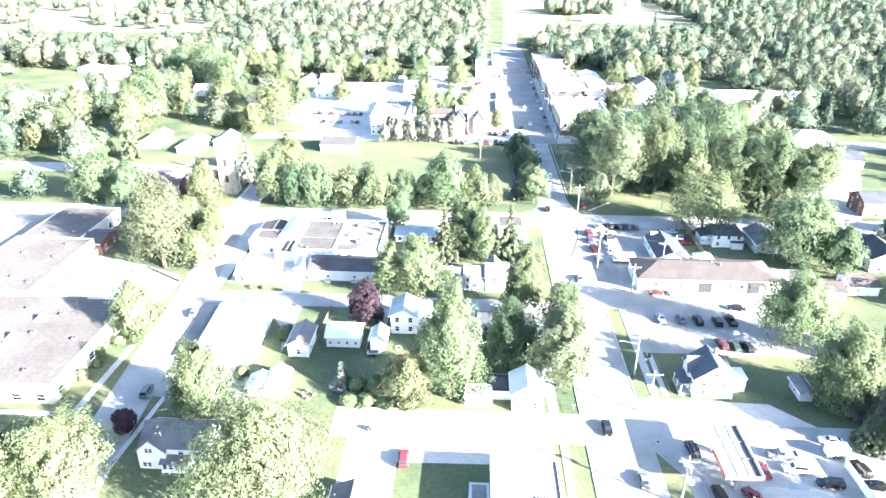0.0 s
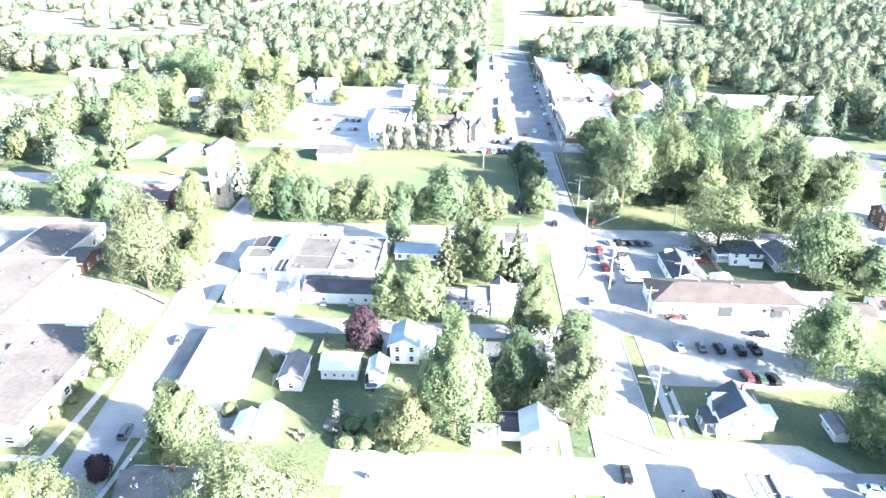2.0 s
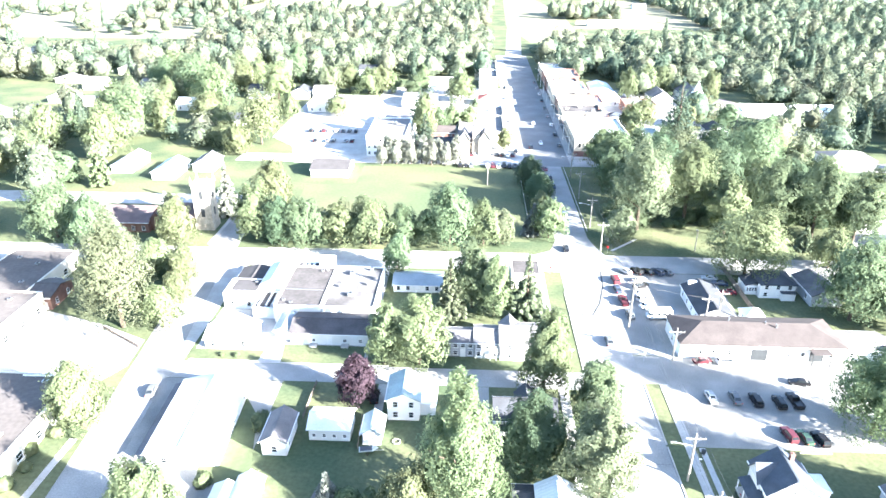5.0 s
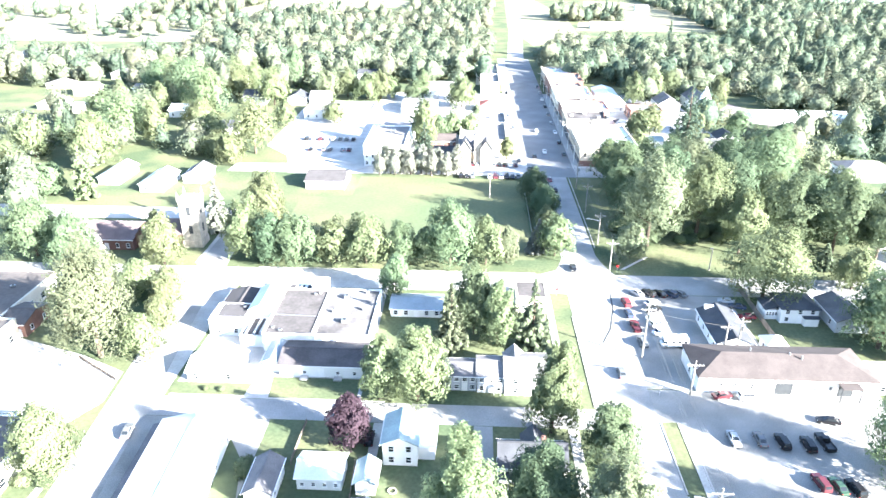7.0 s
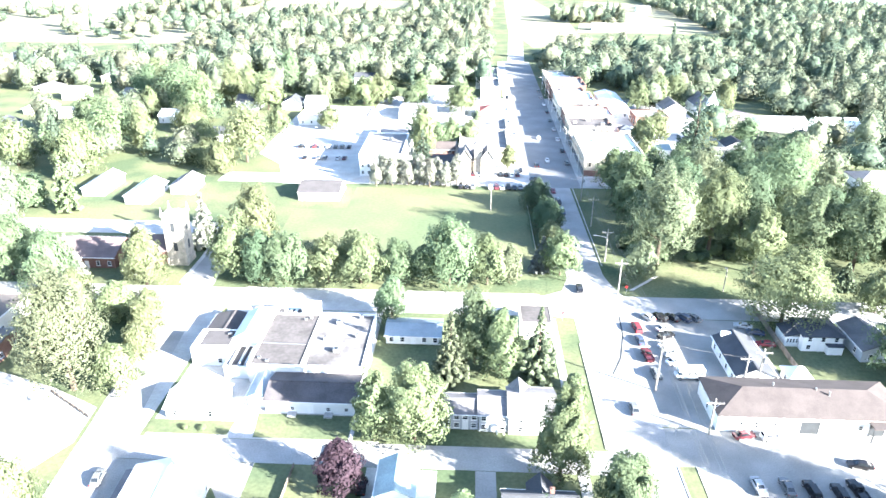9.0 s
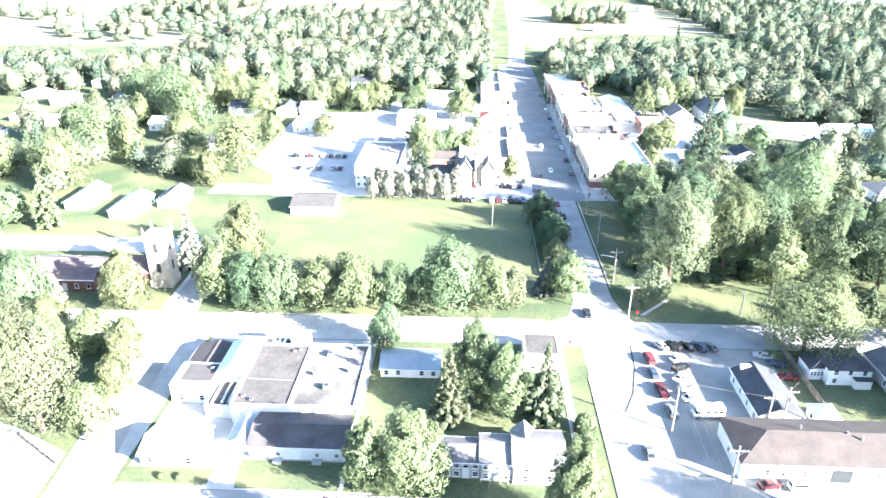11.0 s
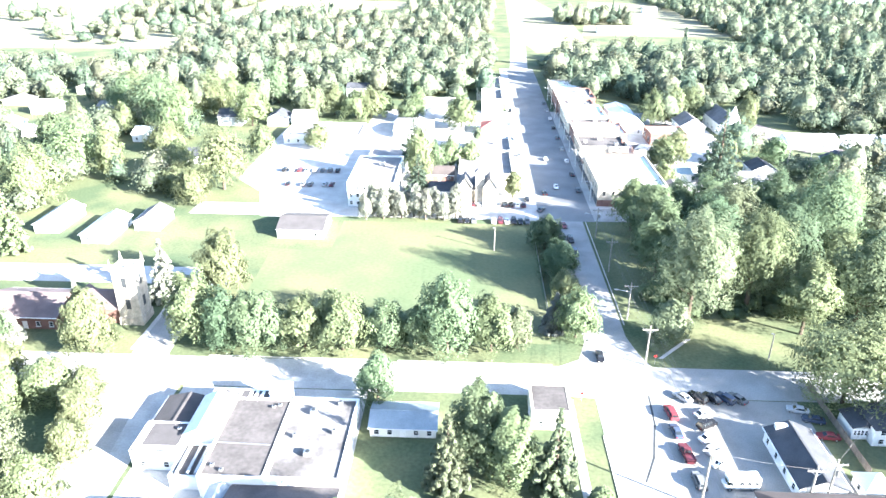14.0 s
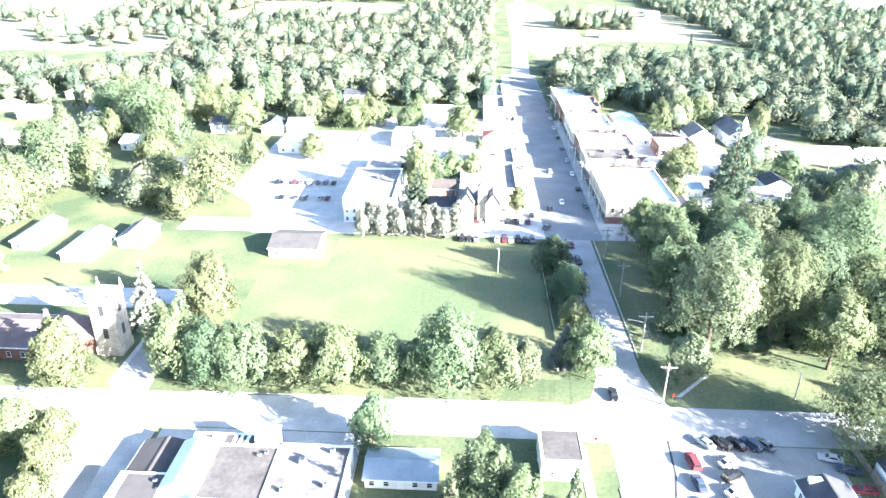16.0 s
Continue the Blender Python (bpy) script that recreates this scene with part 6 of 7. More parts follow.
def lines():
    for y, tr, lamp in ((40, False, False), (67.0, True, False), (83.9, False, False), (93.3, False, True), (129.6, True, False), (159.6, False, False), (174.1, False, True), (193, False, False), (210, True, True)):
        utility_pole(28.0, y, 9.6 if y == 129.6 else 7.4, tr, lamp)
    for (xa, ya, ha), (xb, yb, hb) in zip(POLES[:], POLES[1:]):
        for u in (-1.1, -0.55, 0.55, 1.1):
            wire((xa + u, ya - 0.11, ha - 0.42), (xb + u, yb - 0.11, hb - 0.42), 0.5)
        wire((xa, ya, ha - 1.85), (xb, yb, hb - 1.85), 0.6, "thick telephone cable between poles")
    for x, y, h in ((41.0, 130.3, 6.4), (43.0, 130.2, 7.6), (33.0, 120.0, 6.0)):
        utility_pole(x, y, h, x > 42)
    wire((41.0, 130.3, 5.9), (28.0, 129.6, 8.6), 0.4)
    wire((43.0, 130.2, 7.1), (62, 150, 7.6), 0.6)
    wire((33.0, 120.0, 5.5), (28.0, 129.6, 8.6), 0.3)
    for x, y in ((88, 254), (95, 256)):
        utility_pole(x, y, 9.5)
    for i, (x, y) in enumerate(((12.0, 236), (30.2, 232), (30.4, 262), (12.0, 270), (30.4, 292), (12.0, 304), (30.4, 326))):
        t = thing("street_lamp", pose(x, y, 0, 0, 0, 0 if x > 20 else 180), "slim grey metal street lamp on the pavement", "street lamp", "street lamps", size=1.0)
        part("post", tube(bmesh.new(), (0, 0, -0.2), (0, 0, 7.2), 0.09, 0.06, 8), METAL, t)
        arm = part("arm", tube(bmesh.new(), (0, 0, 7.1), (-1.6, 0, 7.4), 0.04, n=6), METAL, t)
        part("lamp_head", boxes((-2.1, -1.5, -0.13, 0.13, 7.33, 7.47)), METAL, arm)
    for x, y, h in ((48.6, 162.2, 5.0), (4.7, 201.9, 5.5)):
        t = thing("lamp_post", pose(x, y, 0), "plain pale wooden lamp post on grass", "lamp post")
        part("post", tube(bmesh.new(), (0, 0, -0.3), (0, 0, h), 0.13, 0.09, 8), POLE_WOOD, t)
        part("lamp_head", boxes((-0.5, 0.05, -0.1, 0.1, h - 0.15, h)), METAL, t)


lines()


# ---- filling station ----
def filling_station():
    t = thing("filling_station_canopy", pose(35.3, 72.9, 0), "white filling station canopy with a red band on steel columns", "canopy")
    top = part("deck", boxes((-2.15, 2.15, -4.7, 4.7, 3.3, 3.45)), CREAM, t)
    for i in range(4):
        part("rib", boxes((-2.15, 2.15, -4.62 + i * 3.05, -4.5 + i * 3.05, 3.45, 3.57)), CHURCHROOF, top, "rusty brown rib")
    for u in (-0.35, 1.05):
        part("beam", boxes((u - 0.06, u + 0.06, -4.6, 4.6, 3.571, 3.67)), CHURCHROOF, top, "rusty brown beam")
    part("gutter", boxes((1.45, 2.0, -4.6, 4.6, 3.453, 3.51)), DARKTRIM, top)
    part("fascia", boxes((-2.3, 2.3, -4.85, -4.7, 3.15, 3.75)), REDROOF, t, "red painted band")
    part("fascia", boxes((-2.29, -2.15, -4.7, 0.0, 3.15, 3.75)), REDROOF, t, "red painted band")
    part("fascia", boxes((-2.29, -2.15, 0.003, 4.7, 3.15, 3.75)), TRIM, t)
    part("fascia", boxes((2.15, 2.29, -4.7, 4.7, 3.15, 3.75)), TRIM, t)
    part("fascia", boxes((-2.3, 2.3, 4.7, 4.85, 3.15, 3.75)), TRIM, t)
    for y in (-3, 3):
        part("column", boxes((-0.15, 0.15, y - 0.15, y + 0.15, 0.0, 3.3)), METAL, t)
    for y in (-3.0, 0.0, 3.0):
        p = thing("fuel_pump", pose(35.3, 72.6 + y + 0.9, 0.02), "white and red fuel pump under a canopy", "fuel pump", "fuel pumps", size=1.0)
        part("plinth", boxes((-0.5, 0.5, -0.4, 0.4, 0, 0.15)), CONCRETE, p)
        b = part("cabinet", boxes((-0.4, 0.4, -0.25, 0.25, 0.15, 1.75)), TRIM, p)
        part("display", boxes((-0.3, 0.3, -0.275, -0.252, 1.1, 1.5)), GLASS, b)
        part("hose", tube(bmesh.new(), (0.46, 0, 0.5), (0.46, 0, 1.4), 0.035, n=6), RUBBER, p)
    t = thing("box_trailer", pose(50.4, 76.6, 0), "white enclosed box trailer parked beside a fence", "trailer", size=1.0)
    part("body", boxes((-2.0, 2.0, -1.0, 1.0, 0.5, 2.5)), WHITE, t)
    part("roof", boxes((-2.03, 2.03, -1.03, 1.03, 2.503, 2.56)), WHITEMETAL, t)
    ty, rim = wheel_meshes(0.37)
    for s in (-1, 1):
        for fx in (-0.4, 0.45):
            w = part("wheel", ty, RUBBER, t, "", pose(fx, s * 1.0, 0.37))
            part("rim", rim, METAL, w, "", pose(0, s * 0.03, 0))
    part("drawbar", boxes((2.0, 3.0, -0.06, 0.06, 0.45, 0.55)), METAL, t)
    board_fence(50.6, 74.6, 50.9, 62.0, 2.0, TRIM, "white board fence beside the forecourt")
    board_fence(52.6, 78.8, 50.8, 74.8, 1.6, METAL, "grey metal fence beside the forecourt")
    patch("pavement", rect(38.5, 47, 64, 70.5), 0.03, CONCRETE, "pale concrete slab in the forecourt", "pavement")


def board_fence(xa, ya, xb, yb, h, mat, label, step=1.8):
    d = Vector((xb - xa, yb - ya, 0))
    L = d.length * S
    rz = math.degrees(math.atan2(d.y, d.x))
    t = thing("fence", pose(xa, ya, 0, 0, 0, rz), label, "fence", size=1.0)
    n = max(1, int(L / step))
    post = to_mesh("post", boxes((-0.06, 0.06, -0.06, 0.06, -0.2, h + 0.08)), mat)
    panel = to_mesh("board", boxes((0.0, 0.145, -0.012, 0.012, 0.06, h)), mat)
    for i in range(n + 1):
        part("post", post, mat, t, "", pose(L * i / n, 0, 0))
    k = int(L / 0.16)
    for i in range(min(k, 110)):
        part("board", panel, mat, t, "", pose(L * i / min(k, 110) + 0.02, 0.08, 0) @ Matrix.Diagonal((max(1.0, k / 110), 1, 1, 1)))
    for z in (0.3, h - 0.25):
        part("rail", boxes((0, L, 0.03, 0.065, z, z + 0.09)), mat, t)


filling_station()
board_fence(51.6, 155.0, 51.4, 136.0, 1.8, WOODFENCE, "weathered wooden board fence along a yard")
board_fence(-22.4, 102.6, -22.2, 110.8, 1.1, WOODFENCE, "low weathered fence along a yard")
board_fence(-14.2, 103, -13.9, 97.0, 1.2, WOODFENCE, "low weathered fence along a yard")
board_fence(-62.0, 124.6, -53.3, 119.0, 0.9, WOODFENCE, "low weathered wooden rail fence at the corner")
board_fence(14.0, 176, 14.0, 206, 1.1, METAL, "low wire mesh fence along the field", 3.0)


# ---- vehicles ----
def vehicles():
    lot, deal = "cars in the gravel car park", "cars at the dealer"
    for k, c, x, y, a in (("sedan", "silver", 36.0, 110.0, 272), ("sedan", "grey", 39.5, 110.1, 90), ("suv", "black", 42.3, 109.7, 92), ("suv", "black", 45.5, 109.3, 90), ("pickup", "black", 47.9, 109.8, 94),
                          ("suv", "maroon", 44.0, 102.2, 96), ("sedan", "green", 45.9, 101.8, 98), ("suv", "black", 47.8, 101.5, 98), ("sedan", "black", 50.5, 114.5, 170)):
        car(k, c, x, y, a, f"{c} {k} parked in a gravelled car park", lot)
    for k, c, x, y, a in (("van", "red", 28.9, 147.1, 95), ("sedan", "blue", 28.6, 143.1, 95), ("pickup", "maroon", 28.8, 138.6, 95), ("sedan", "silver", 33.6, 147.2, 28), ("suv", "black", 33.3, 144.7, 28),
                          ("sedan", "white", 32.8, 142.0, 28), ("suv", "silver", 32.9, 139.6, 28), ("sedan", "white", 32.8, 137.2, 28), ("sedan", "silver", 31.6, 151.0, 125), ("suv", "black", 33.8, 150.9, 125),
                          ("sedan", "black", 35.9, 150.9, 125), ("suv", "blue", 37.9, 150.9, 125), ("sedan", "grey", 39.7, 151.0, 125), ("sedan", "silver", 47.6, 148.7, 165), ("sedan", "blue", 48.9, 146.6, 165), ("sedan", "red", 49.3, 143.0, 175), ("suv", "grey", 29.0, 133.6, 92)):
        car(k, c, x, y, a, f"{c} {k} for sale in a dealer's car park", deal)
    for k, c, x, y, a in (("van", "white", 41.4, 119.4, 5), ("sedan", "maroon", 37.6, 119.6, 12), ("pickup", "grey", 43.2, 75.9, 175), ("suv", "white", 44.0, 73.4, 175), ("sedan", "red", 39.7, 73.0, 95), ("suv", "black", 47.2, 71.0, 175),
                          ("sedan", "white", 50.9, 79.0, 170), ("suv", "black", 32.0, 76.4, 95), ("pickup", "red", 37.0, 68.0, 110), ("suv", "black", 33.0, 68.4, 95), ("suv", "red", -5.4, 72.6, 92), ("sedan", "black", -13.0, 107.6, 92),
                          ("suv", "grey", -44.2, 84.6, 96), ("sedan", "grey", -46.0, 107.4, 98), ("sedan", "blue", 84.5, 153.4, 8), ("suv", "black", 52.2, 73.8, 100), ("sedan", "black", 52.6, 71.0, 170), ("sedan", "black", 21.6, 80.0, 270), ("sedan", "grey", 24.4, 70.5, 90), ("sedan", "grey", 23.8, 124.6, 90), ("sedan", "black", 21.0, 161.1, 270), ("sedan", "white", 22.8, 180.7, 275), ("suv", "blue", 22.2, 201.0, 275), ("suv", "black", 22.0, 207.6, 275), ("sedan", "red", 21.5, 216, 275)):
        car(k, c, x, y, a, f"{c} {k} standing on pavement")
    dt = "cars parked downtown"
    cols = ("black", "silver", "grey", "white", "silver", "black", "maroon", "grey")
    for i in range(11):
        car(("sedan", "suv")[i % 2], cols[i * 3 % 8], -3.2 + i * 1.0 * 1.6, 228.9, 90, f"{cols[i * 3 % 8]} car parked in a row beside a stone hall", dt)
        if i not in (3, 4):
            car(("suv", "sedan")[i % 2], cols[i * 5 % 8], -3.0 + i * 1.6, 217.9, 270, f"{cols[i * 5 % 8]} car parked in a row beside the field", dt)
    for i in range(8):
        car(("suv", "sedan")[i % 2], cols[i * 3 % 8], -54.6 + i * 2.2, 253.4, 90, f"{cols[i * 3 % 8]} car parked in a large car park", dt)
        if i % 3 != 1:
            car("sedan", cols[i * 5 % 8], -50.6 + i * 2.0, 241.5, 90, f"{cols[i * 5 % 8]} car parked in a large car park", dt)
    for i in range(18):
        y = 233 + i * 6.4
        if i % 3 == 0:
            car(("sedan", "suv")[i % 2], cols[i * 3 % 8], 14.0, y, 270, f"{cols[i * 3 % 8]} car parked along the downtown street", dt)
        if i % 2 == 1:
            car(("suv", "sedan")[i % 2], cols[i * 7 % 8], 28.2, y + 1.5, 90, f"{cols[i * 7 % 8]} car parked along the downtown street", dt)
    for x, y, a, c in ((19, 238, 90, "black"), (22.5, 243, 270, "white"), (17, 226, 60, "grey"), (22, 268, 270, "silver")):
        car("sedan", c, x, y, a, f"{c} car on the downtown street", dt)
    # camper
    t = thing("camper_van", pose(34.0, 133.2, 0.0, 0, 0, 183), "white camper van with dark windows at the dealer", "camper van", size=1.0)
    bm = boxes((-3.2, 2.0, -1.15, 1.15, 0.55, 2.95))
    box(bm, 2.0, 3.3, -1.05, 1.05, 0.55, 1.25)
    box(bm, 1.9, 2.9, -1.1, 1.1, 2.15, 2.9)
    bmesh.ops.bevel(bm, geom=bm.edges[:], offset=0.08, segments=2, affect="EDGES")
    part("body", bm, WHITE, t)
    part("windscreen", hull(bmesh.new(), [(2.05, -1.0, 2.14), (2.05, 1.0, 2.14), (2.75, 1.0, 1.25), (2.75, -1.0, 1.25)], ((0, 1, 2, 3),)), GLASS, t)
    for s in (-1, 1):
        for u in (-2.4, -1.0, 0.4):
            part("side_window", boxes((u - 0.45, u + 0.45, s * 1.155 - 0.01, s * 1.155 + 0.01, 1.6, 2.2)), GLASS, t)
        for fx in (-1.9, 2.4):
            ty, rim = wheel_meshes(0.37)
            w = part("wheel", ty, RUBBER, t, "", pose(fx, s * 1.0, 0.37))
            part("rim", rim, METAL, w, "", pose(0, s * 0.03, 0))
    for u in (-2.2, -0.5):
        part("roof_vent", boxes((u - 0.3, u + 0.3, -0.3, 0.3, 2.94, 3.12)), TRIM, t)


vehicles()


# ---- small things in the yards ----
def bicycle(x, y, rz, mat, label):
    t = thing("bicycle", pose(x, y, 0, 0, 0, rz), label, "bicycle", size=1.0)
    for u in (-0.52, 0.52):
        ty, rim = wheel_meshes(0.33)
        part("wheel", ty, RUBBER, t, "", pose(u, 0, 0.33) @ Matrix.Diagonal((1, 0.2, 1, 1)))
    bm = bmesh.new()
    for p, q in (((-0.52, 0, 0.33), (-0.12, 0, 0.78)), ((-0.12, 0, 0.78), (0.42, 0, 0.82)), ((0.42, 0, 0.82), (0.52, 0, 0.33)), ((-0.05, 0, 0.3), (0.42, 0, 0.78)), ((-0.05, 0, 0.3), (-0.14, 0, 0.84)), ((-0.52, 0, 0.33), (-0.05, 0, 0.3))):
        tube(bm, p, q, 0.02, n=6)
    part("frame", bm, mat, t)
    part("saddle", boxes((-0.27, -0.02, -0.07, 0.07, 0.84, 0.9)), RUBBER, t)
    part("handlebar", tube(bmesh.new(), (0.4, -0.28, 0.98), (0.4, 0.28, 0.98), 0.018, n=6), METAL, t)
    return t


def garden_chair(x, y, rz):
    t = thing("garden_chair", pose(x, y, 0, 0, 0, rz), "weathered wooden garden chair on a lawn", "chair", "garden chairs", size=1.0)
    part("seat", boxes((-0.32, 0.32, -0.3, 0.34, 0.38, 0.43)), WOODFENCE, t)
    part("backrest", hull(bmesh.new(), [(-0.32, 0.34, 0.4), (0.32, 0.34, 0.4), (0.32, 0.6, 1.05), (-0.32, 0.6, 1.05), (-0.32, 0.39, 0.4), (0.32, 0.39, 0.4), (0.32, 0.65, 1.05), (-0.32, 0.65, 1.05)],
                          ((0, 1, 2, 3), (7, 6, 5, 4), (3, 2, 6, 7), (0, 3, 7, 4), (2, 1, 5, 6))), WOODFENCE, t)
    for sx in (-1, 1):
        part("arm", boxes((sx * 0.36 - 0.06, sx * 0.36 + 0.06, -0.34, 0.4, 0.6, 0.64)), WOODFENCE, t)
        for y0 in (-0.28, 0.3):
            part("leg", boxes((sx * 0.33 - 0.035, sx * 0.33 + 0.035, y0 - 0.035, y0 + 0.035, 0, 0.6)), WOODFENCE, t)


def wheelie_bin(x, y, mat, label):
    t = thing("waste_bin", pose(x, y, 0, 0, 0, 20), label, "bin", size=1.0)
    part("body", hull(bmesh.new(), [(-0.24, -0.26, 0.05), (0.24, -0.26, 0.05), (0.24, 0.26, 0.05), (-0.24, 0.26, 0.05), (-0.3, -0.34, 1.0), (0.3, -0.34, 1.0), (0.3, 0.34, 1.0), (-0.3, 0.34, 1.0)],
                      ((3, 2, 1, 0), (4, 5, 6, 7), (0, 1, 5, 4), (1, 2, 6, 5), (2, 3, 7, 6), (3, 0, 4, 7))), mat, t)
    part("lid", boxes((-0.32, 0.32, -0.36, 0.38, 1.003, 1.07)), mat, t)
    for s in (-1, 1):
        part("wheel", tube(bmesh.new(), (s * 0.2, 0.3, 0.11), (s * 0.28, 0.3, 0.11), 0.11, n=10), RUBBER, t)


def yard_things():
    for x, y, rz, m in ((33.3, 89.8, 70, METAL), (33.1, 91.0, 80, DARKTRIM), (33.6, 90.6, 95, LAMP_RED)):
        bicycle(x, y, rz, m, "bicycle leaning beside a white porch")
    for x, y, rz in ((-21.1, 85.0, 40), (-20.7, 86.2, 100), (-19.8, 85.4, 200), (-20.4, 84.4, 320)):
        garden_chair(x, y, rz)
    t = thing("fire_ring", pose(-8.9, 98.6, 0), "round grey stone fire ring on a lawn", "fire ring", size=1.0)
    stone = to_mesh("stone", boxes((-0.16, 0.16, -0.11, 0.11, 0, 0.24)), STONE)
    for i in range(14):
        part("stone", stone, STONE, t, "", pose(0.72 * math.cos(i * 0.4488), 0.72 * math.sin(i * 0.4488), 0, 0, 0, math.degrees(i * 0.4488) + 90))
    t = thing("boat_trailer", pose(-12.3, 96.4, 0, 0, 0, 8), "small white boat on a trailer behind a garage", "boat", size=1.0)
    part("hull", hull(bmesh.new(), [(-1.9, -0.7, 0.95), (0.9, -0.75, 0.95), (2.0, 0, 1.05), (0.9, 0.75, 0.95), (-1.9, 0.7, 0.95), (-1.9, -0.45, 0.45), (0.8, -0.4, 0.45), (0.8, 0.4, 0.45), (-1.9, 0.45, 0.45)],
                      ((0, 1, 6, 5), (1, 2, 6), (2, 3, 7), (2, 7, 6), (3, 4, 8, 7), (4, 0, 5, 8), (5, 6, 7, 8), (4, 3, 2, 1, 0))), WHITE, t)
    part("cover", boxes((-1.7, 0.7, -0.55, 0.55, 0.953, 1.1)), BLUESHINGLE, t)
    part("drawbar", boxes((0.6, 2.9, -0.05, 0.05, 0.36, 0.44)), METAL, t)
    ty, rim = wheel_meshes(0.28)
    for s in (-1, 1):
        part("wheel", ty, RUBBER, t, "", pose(-0.3, s * 0.85, 0.28))
    t = thing("garden_cart", pose(-17.3, 87.6, 0, 0, 0, 80), "grey covered garden cart under a conifer", "cart", size=1.0)
    part("body", boxes((-1.1, 1.1, -0.7, 0.7, 0.35, 1.3)), GREYWALL, t)
    part("cover", boxes((-1.15, 1.15, -0.75, 0.75, 1.303, 1.38)), SHINGLE, t)
    for s in (-1, 1):
        part("wheel", ty, RUBBER, t, "", pose(0.5, s * 0.72, 0.28))
    for i in range(6):
        t = thing("garden_post", pose(-13.1 + i * 0.66, 83.9 + 0.12 * (i % 2), 0), "short pale wooden post at the edge of a yard", "post", "garden posts", size=1.0)
        part("post", tube(bmesh.new(), (0, 0, -0.2), (0, 0, 1.1), 0.07, 0.06, 8), POLE_WOOD, t)
        part("cap", tube(bmesh.new(), (0, 0, 1.1), (0, 0, 1.18), 0.09, 0.03, 8), TRIM, t)
    for x, y, m, l in ((-10.8, 78.2, DARKTRIM, "dark plastic waste bin beside a drive"), (-10.2, 78.3, GREYWALL, "grey plastic waste bin beside a drive"), (-13.6, 103.4, DARKTRIM, "dark plastic waste bin by a house"),
                       (31.4, 98.2, DARKTRIM, "dark plastic waste bin by a house"), (12.6, 99.8, GREYWALL, "grey plastic waste bin by a house")):
        wheelie_bin(x, y, m, l)
    t = thing("planter_bed", pose(-35.0, 108.4, 0), "low round planting bed in a gravel yard", "planter", size=1.0)
    part("kerb", tube(bmesh.new(), (0, 0, 0.02), (0, 0, 0.28), 1.5, 1.4, 16), STONE, t)
    part("soil", tube(bmesh.new(), (0, 0, 0.282), (0, 0, 0.34), 1.2, 1.0, 14), SOIL, t)
    t = thing("manhole_cover", pose(28.0, 78.0, 0.03), "round dark iron manhole cover in the forecourt", "manhole cover", size=1.0)
    part("rim", tube(bmesh.new(), (0, 0, 0.0), (0, 0, 0.03), 0.5, n=16), CONCRETE, t)
    part("lid", tube(bmesh.new(), (0, 0, 0.031), (0, 0, 0.05), 0.34, n=16), DARKTRIM, t)
    t = thing("parking_rail", pose(44.2, 99.1, 0.02), "pale concrete parking bumper at the edge of a lawn", "bumper", size=1.0)
    part("rail", boxes((0, 6.2, -0.12, 0.12, 0, 0.2)), CONCRETE, t)
    # lamps along the downtown pavement
    for i in range(9):
        t = thing("street_lamp", pose(30.3, 234 + i * 14.5, 0), "slim pale metal street lamp on a downtown pavement", "street lamp", "downtown street lamps", size=1.0)
        part("base", tube(bmesh.new(), (0, 0, -0.1), (0, 0, 0.5), 0.2, 0.16, 8), TRIM, t)
        part("post", tube(bmesh.new(), (0, 0, 0.5), (0, 0, 7.6), 0.11, 0.08, 8), TRIM, t)
        arm = part("arm", tube(bmesh.new(), (0, 0, 7.5), (-1.8, 0, 7.8), 0.05, n=6), TRIM, t)
        part("lamp_head", boxes((-2.4, -1.7, -0.15, 0.15, 7.72, 7.88)), METAL, arm)
    # signs and boxes along the road
    for x, y, m in ((28.4, 119.6, TRIM), (17.0, 119.8, TRIM), (29.6, 160.0, LAMP_RED), (16.4, 149.6, LAMP_RED)):
        t = thing("road_sign", pose(x, y, 0), "small road sign on a thin metal post", "sign", size=1.0)
        part("post", tube(bmesh.new(), (0, 0, -0.2), (0, 0, 2.6), 0.035, n=6), METAL, t)
        part("plate", tube(bmesh.new(), (0, -0.06, 2.3), (0, -0.036, 2.3), 0.36, n=8), m, t)
    for x, y in ((17.6, 84.2), (17.6, 98.0), (30.4, 96.4)):
        t = thing("mailbox", pose(x, y, 0), "small white mailbox on a wooden post", "mailbox", size=1.0)
        part("post", boxes((-0.05, 0.05, -0.05, 0.05, -0.2, 1.05)), POLE_WOOD, t)
        part("box", boxes((-0.25, 0.25, -0.11, 0.11, 1.053, 1.32)), TRIM, t)


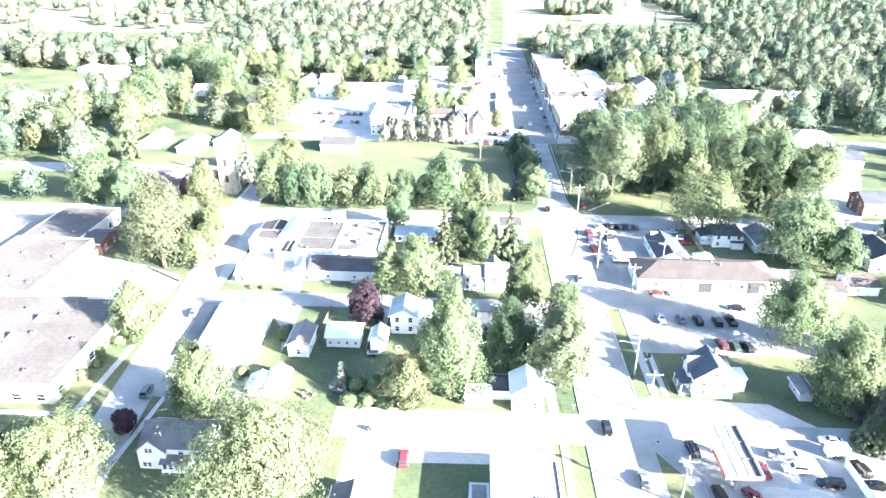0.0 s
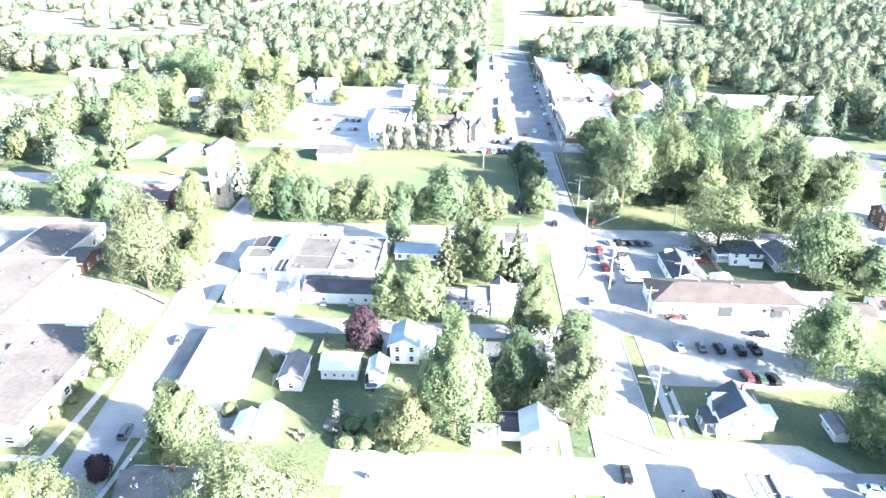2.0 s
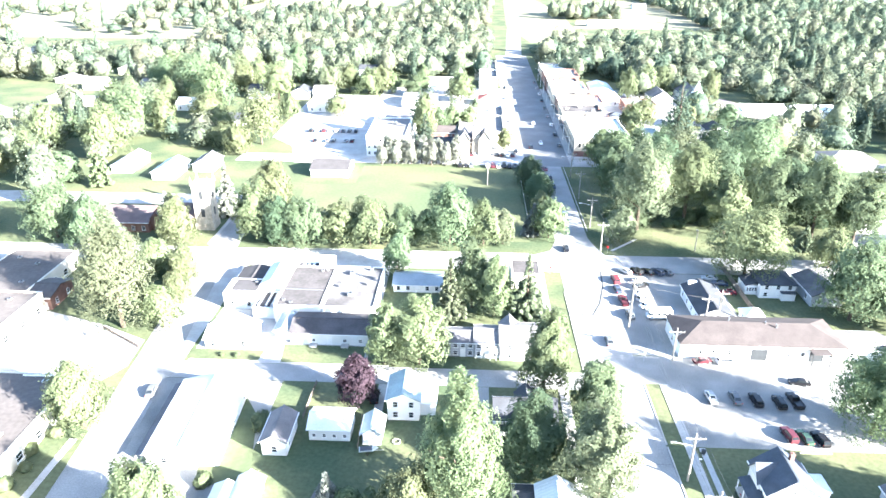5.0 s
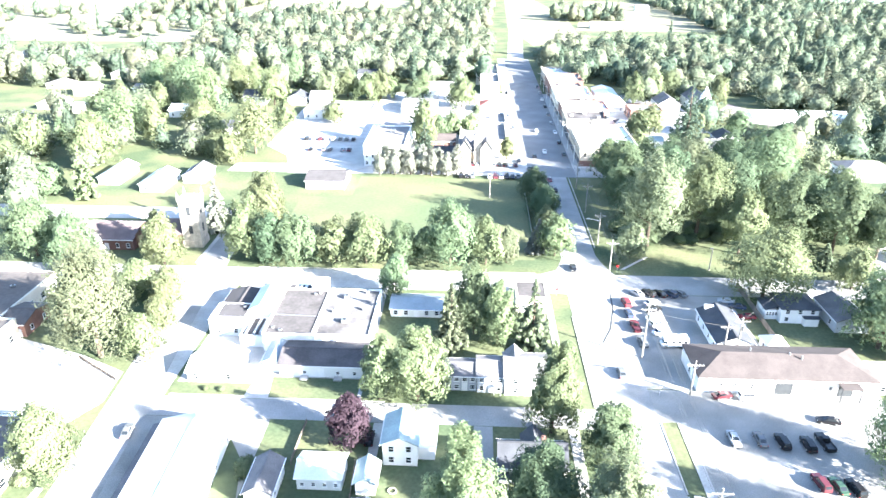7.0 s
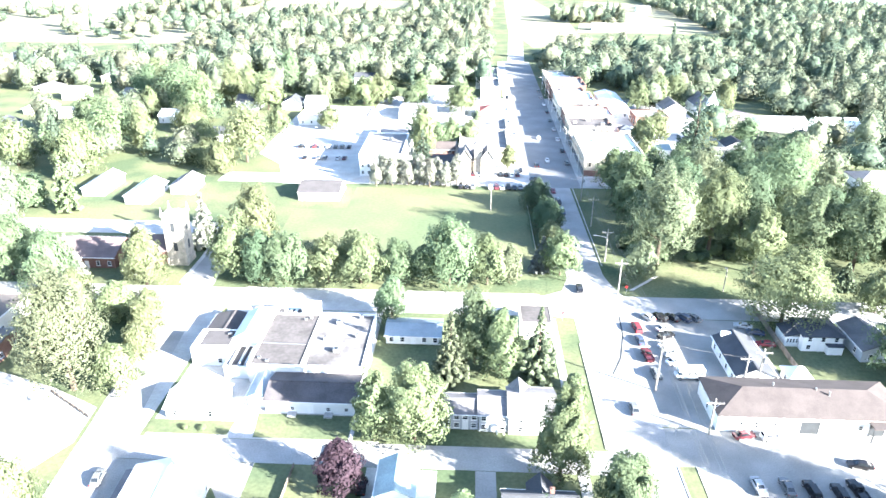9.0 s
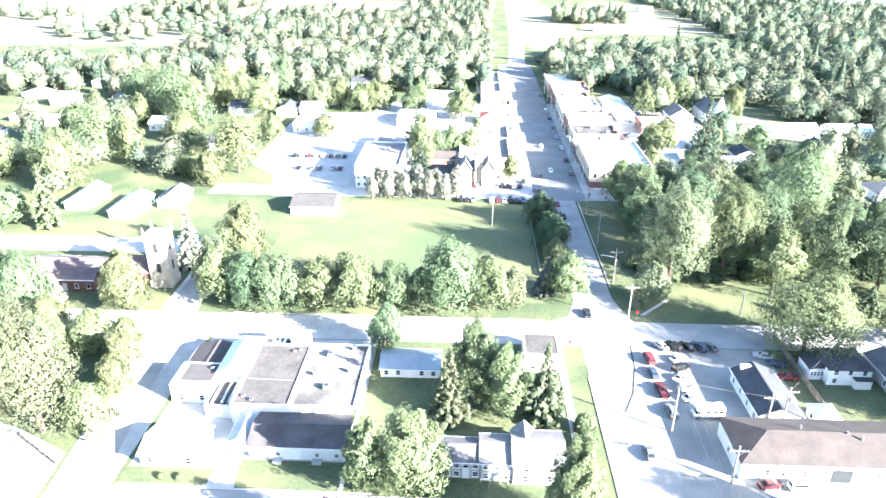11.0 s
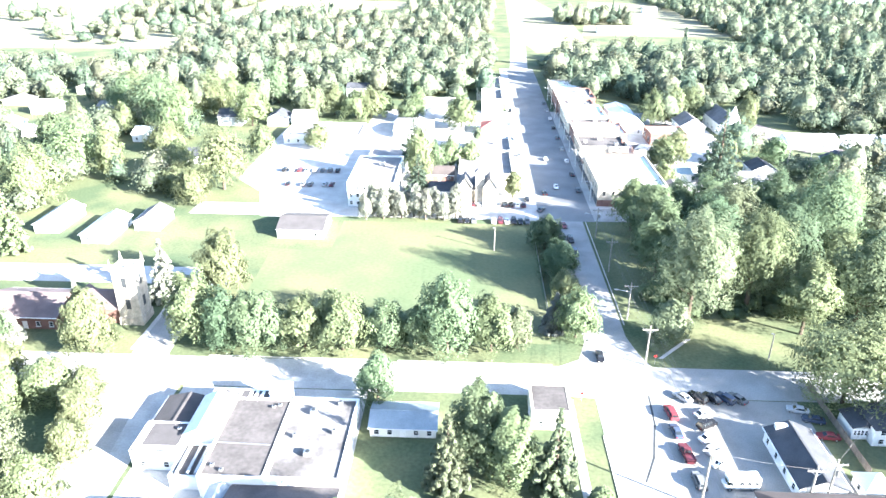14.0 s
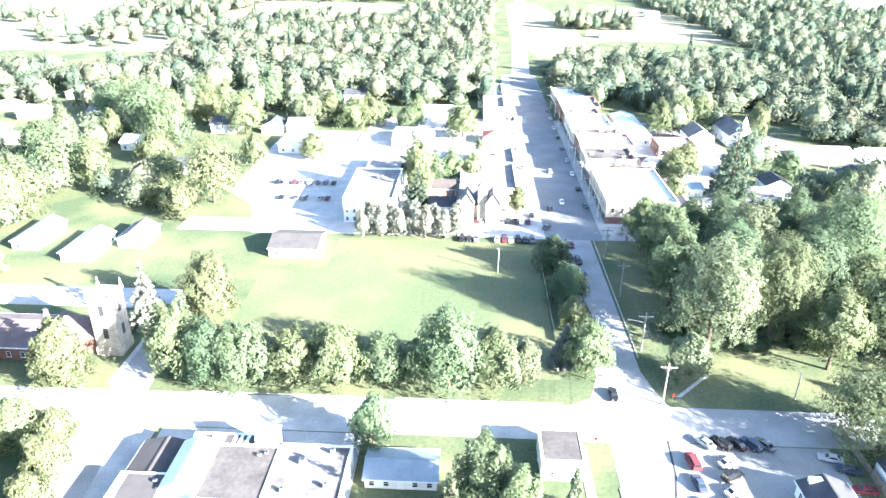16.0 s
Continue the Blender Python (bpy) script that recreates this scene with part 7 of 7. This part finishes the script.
yard_things()
CLEAR = [(8, 34, 0, 1200), (-80, 112, 200, 345)]
HOMES = [(o.location.x / S - 6.5, o.location.x / S + 6.5, o.location.y / S - 11.0, o.location.y / S + 6.5) for o in scene.objects if o.get("category") in ("house", "church", "shop", "garage", "building")]
QUARTER = [(-104, -64, 195, 232), (-260, -48, 180, 194), (-84, -60, 225, 300)]
EAST = [(60, 140, 228, 300), (60, 132, 160, 236), (60, 240, 148, 161), (60, 240, 218, 230)]
far_woods("far_woods", 1, 15.0, (-240, -62, 192, 330), CLEAR + HOMES + QUARTER, "leafy trees of the residential quarter", 0.0)
far_woods("far_woods", 6, 9.5, (-310, -60, 330, 402), HOMES, "leafy wood between the town and the meadows", -0.45)
far_woods("far_woods", 2, 9.0, (-60, 140, 345, 448), CLEAR + HOMES, "leafy trees beyond downtown")
far_woods("far_woods", 13, 9.2, (-165, 14, 402, 600), CLEAR + HOMES, "leafy wood west of the country road", -0.5)
far_woods("far_woods", 3, 8.8, (66, 330, 160, 430), CLEAR + HOMES + EAST, "dense leafy wood east of the town")
far_woods("far_woods", 5, 10.0, (168, 440, 430, 880), HOMES + [(335, 900, 715, 1000)], "dense leafy wood reaching to the lake")
far_woods("far_woods", 4, 9.8, (-58, 20, 600, 760), [(14, 75, 440, 1000)], "leafy wood beside the meadows", -0.5)
far_woods("far_woods", 7, 15.0, (-700, 20, 780, 990), [], "distant tree belt behind the meadows", -0.3)
far_woods("far_woods", 8, 8.0, (62, 112, 598, 640), [], "tree clump beside a field")
far_woods("far_woods", 11, 9.5, (-290, -212, 620, 760), [], "clump of trees among the meadows", -0.4)
far_woods("far_woods", 12, 20.0, (-430, -176, 402, 640), [], "scattered trees and scrub on the meadow", -0.05)
far_woods("far_woods", 9, 14.0, (-300, -110, 60, 200), [(-120, -50, 60, 150), (-95, -60, 160, 178), (-260, -48, 150, 160), (-260, -48, 182, 192)], "leafy trees west of the school", -0.2)
far_woods("far_woods", 10, 12.0, (88, 190, 96, 152), [(60, 95, 115, 142), (60, 240, 148, 161)], "leafy trees east of the lots", -0.3)
far_woods("far_woods", 14, 12.0, (84, 150, 231, 312), HOMES + [(90, 112, 280, 318)], "leafy garden trees between white houses", -0.05)
far_woods("far_woods", 15, 13.0, (52, 82, 262, 345), HOMES + [(46, 60, 258, 332), (58, 76, 268, 288)], "leafy trees behind the shops", -0.3)
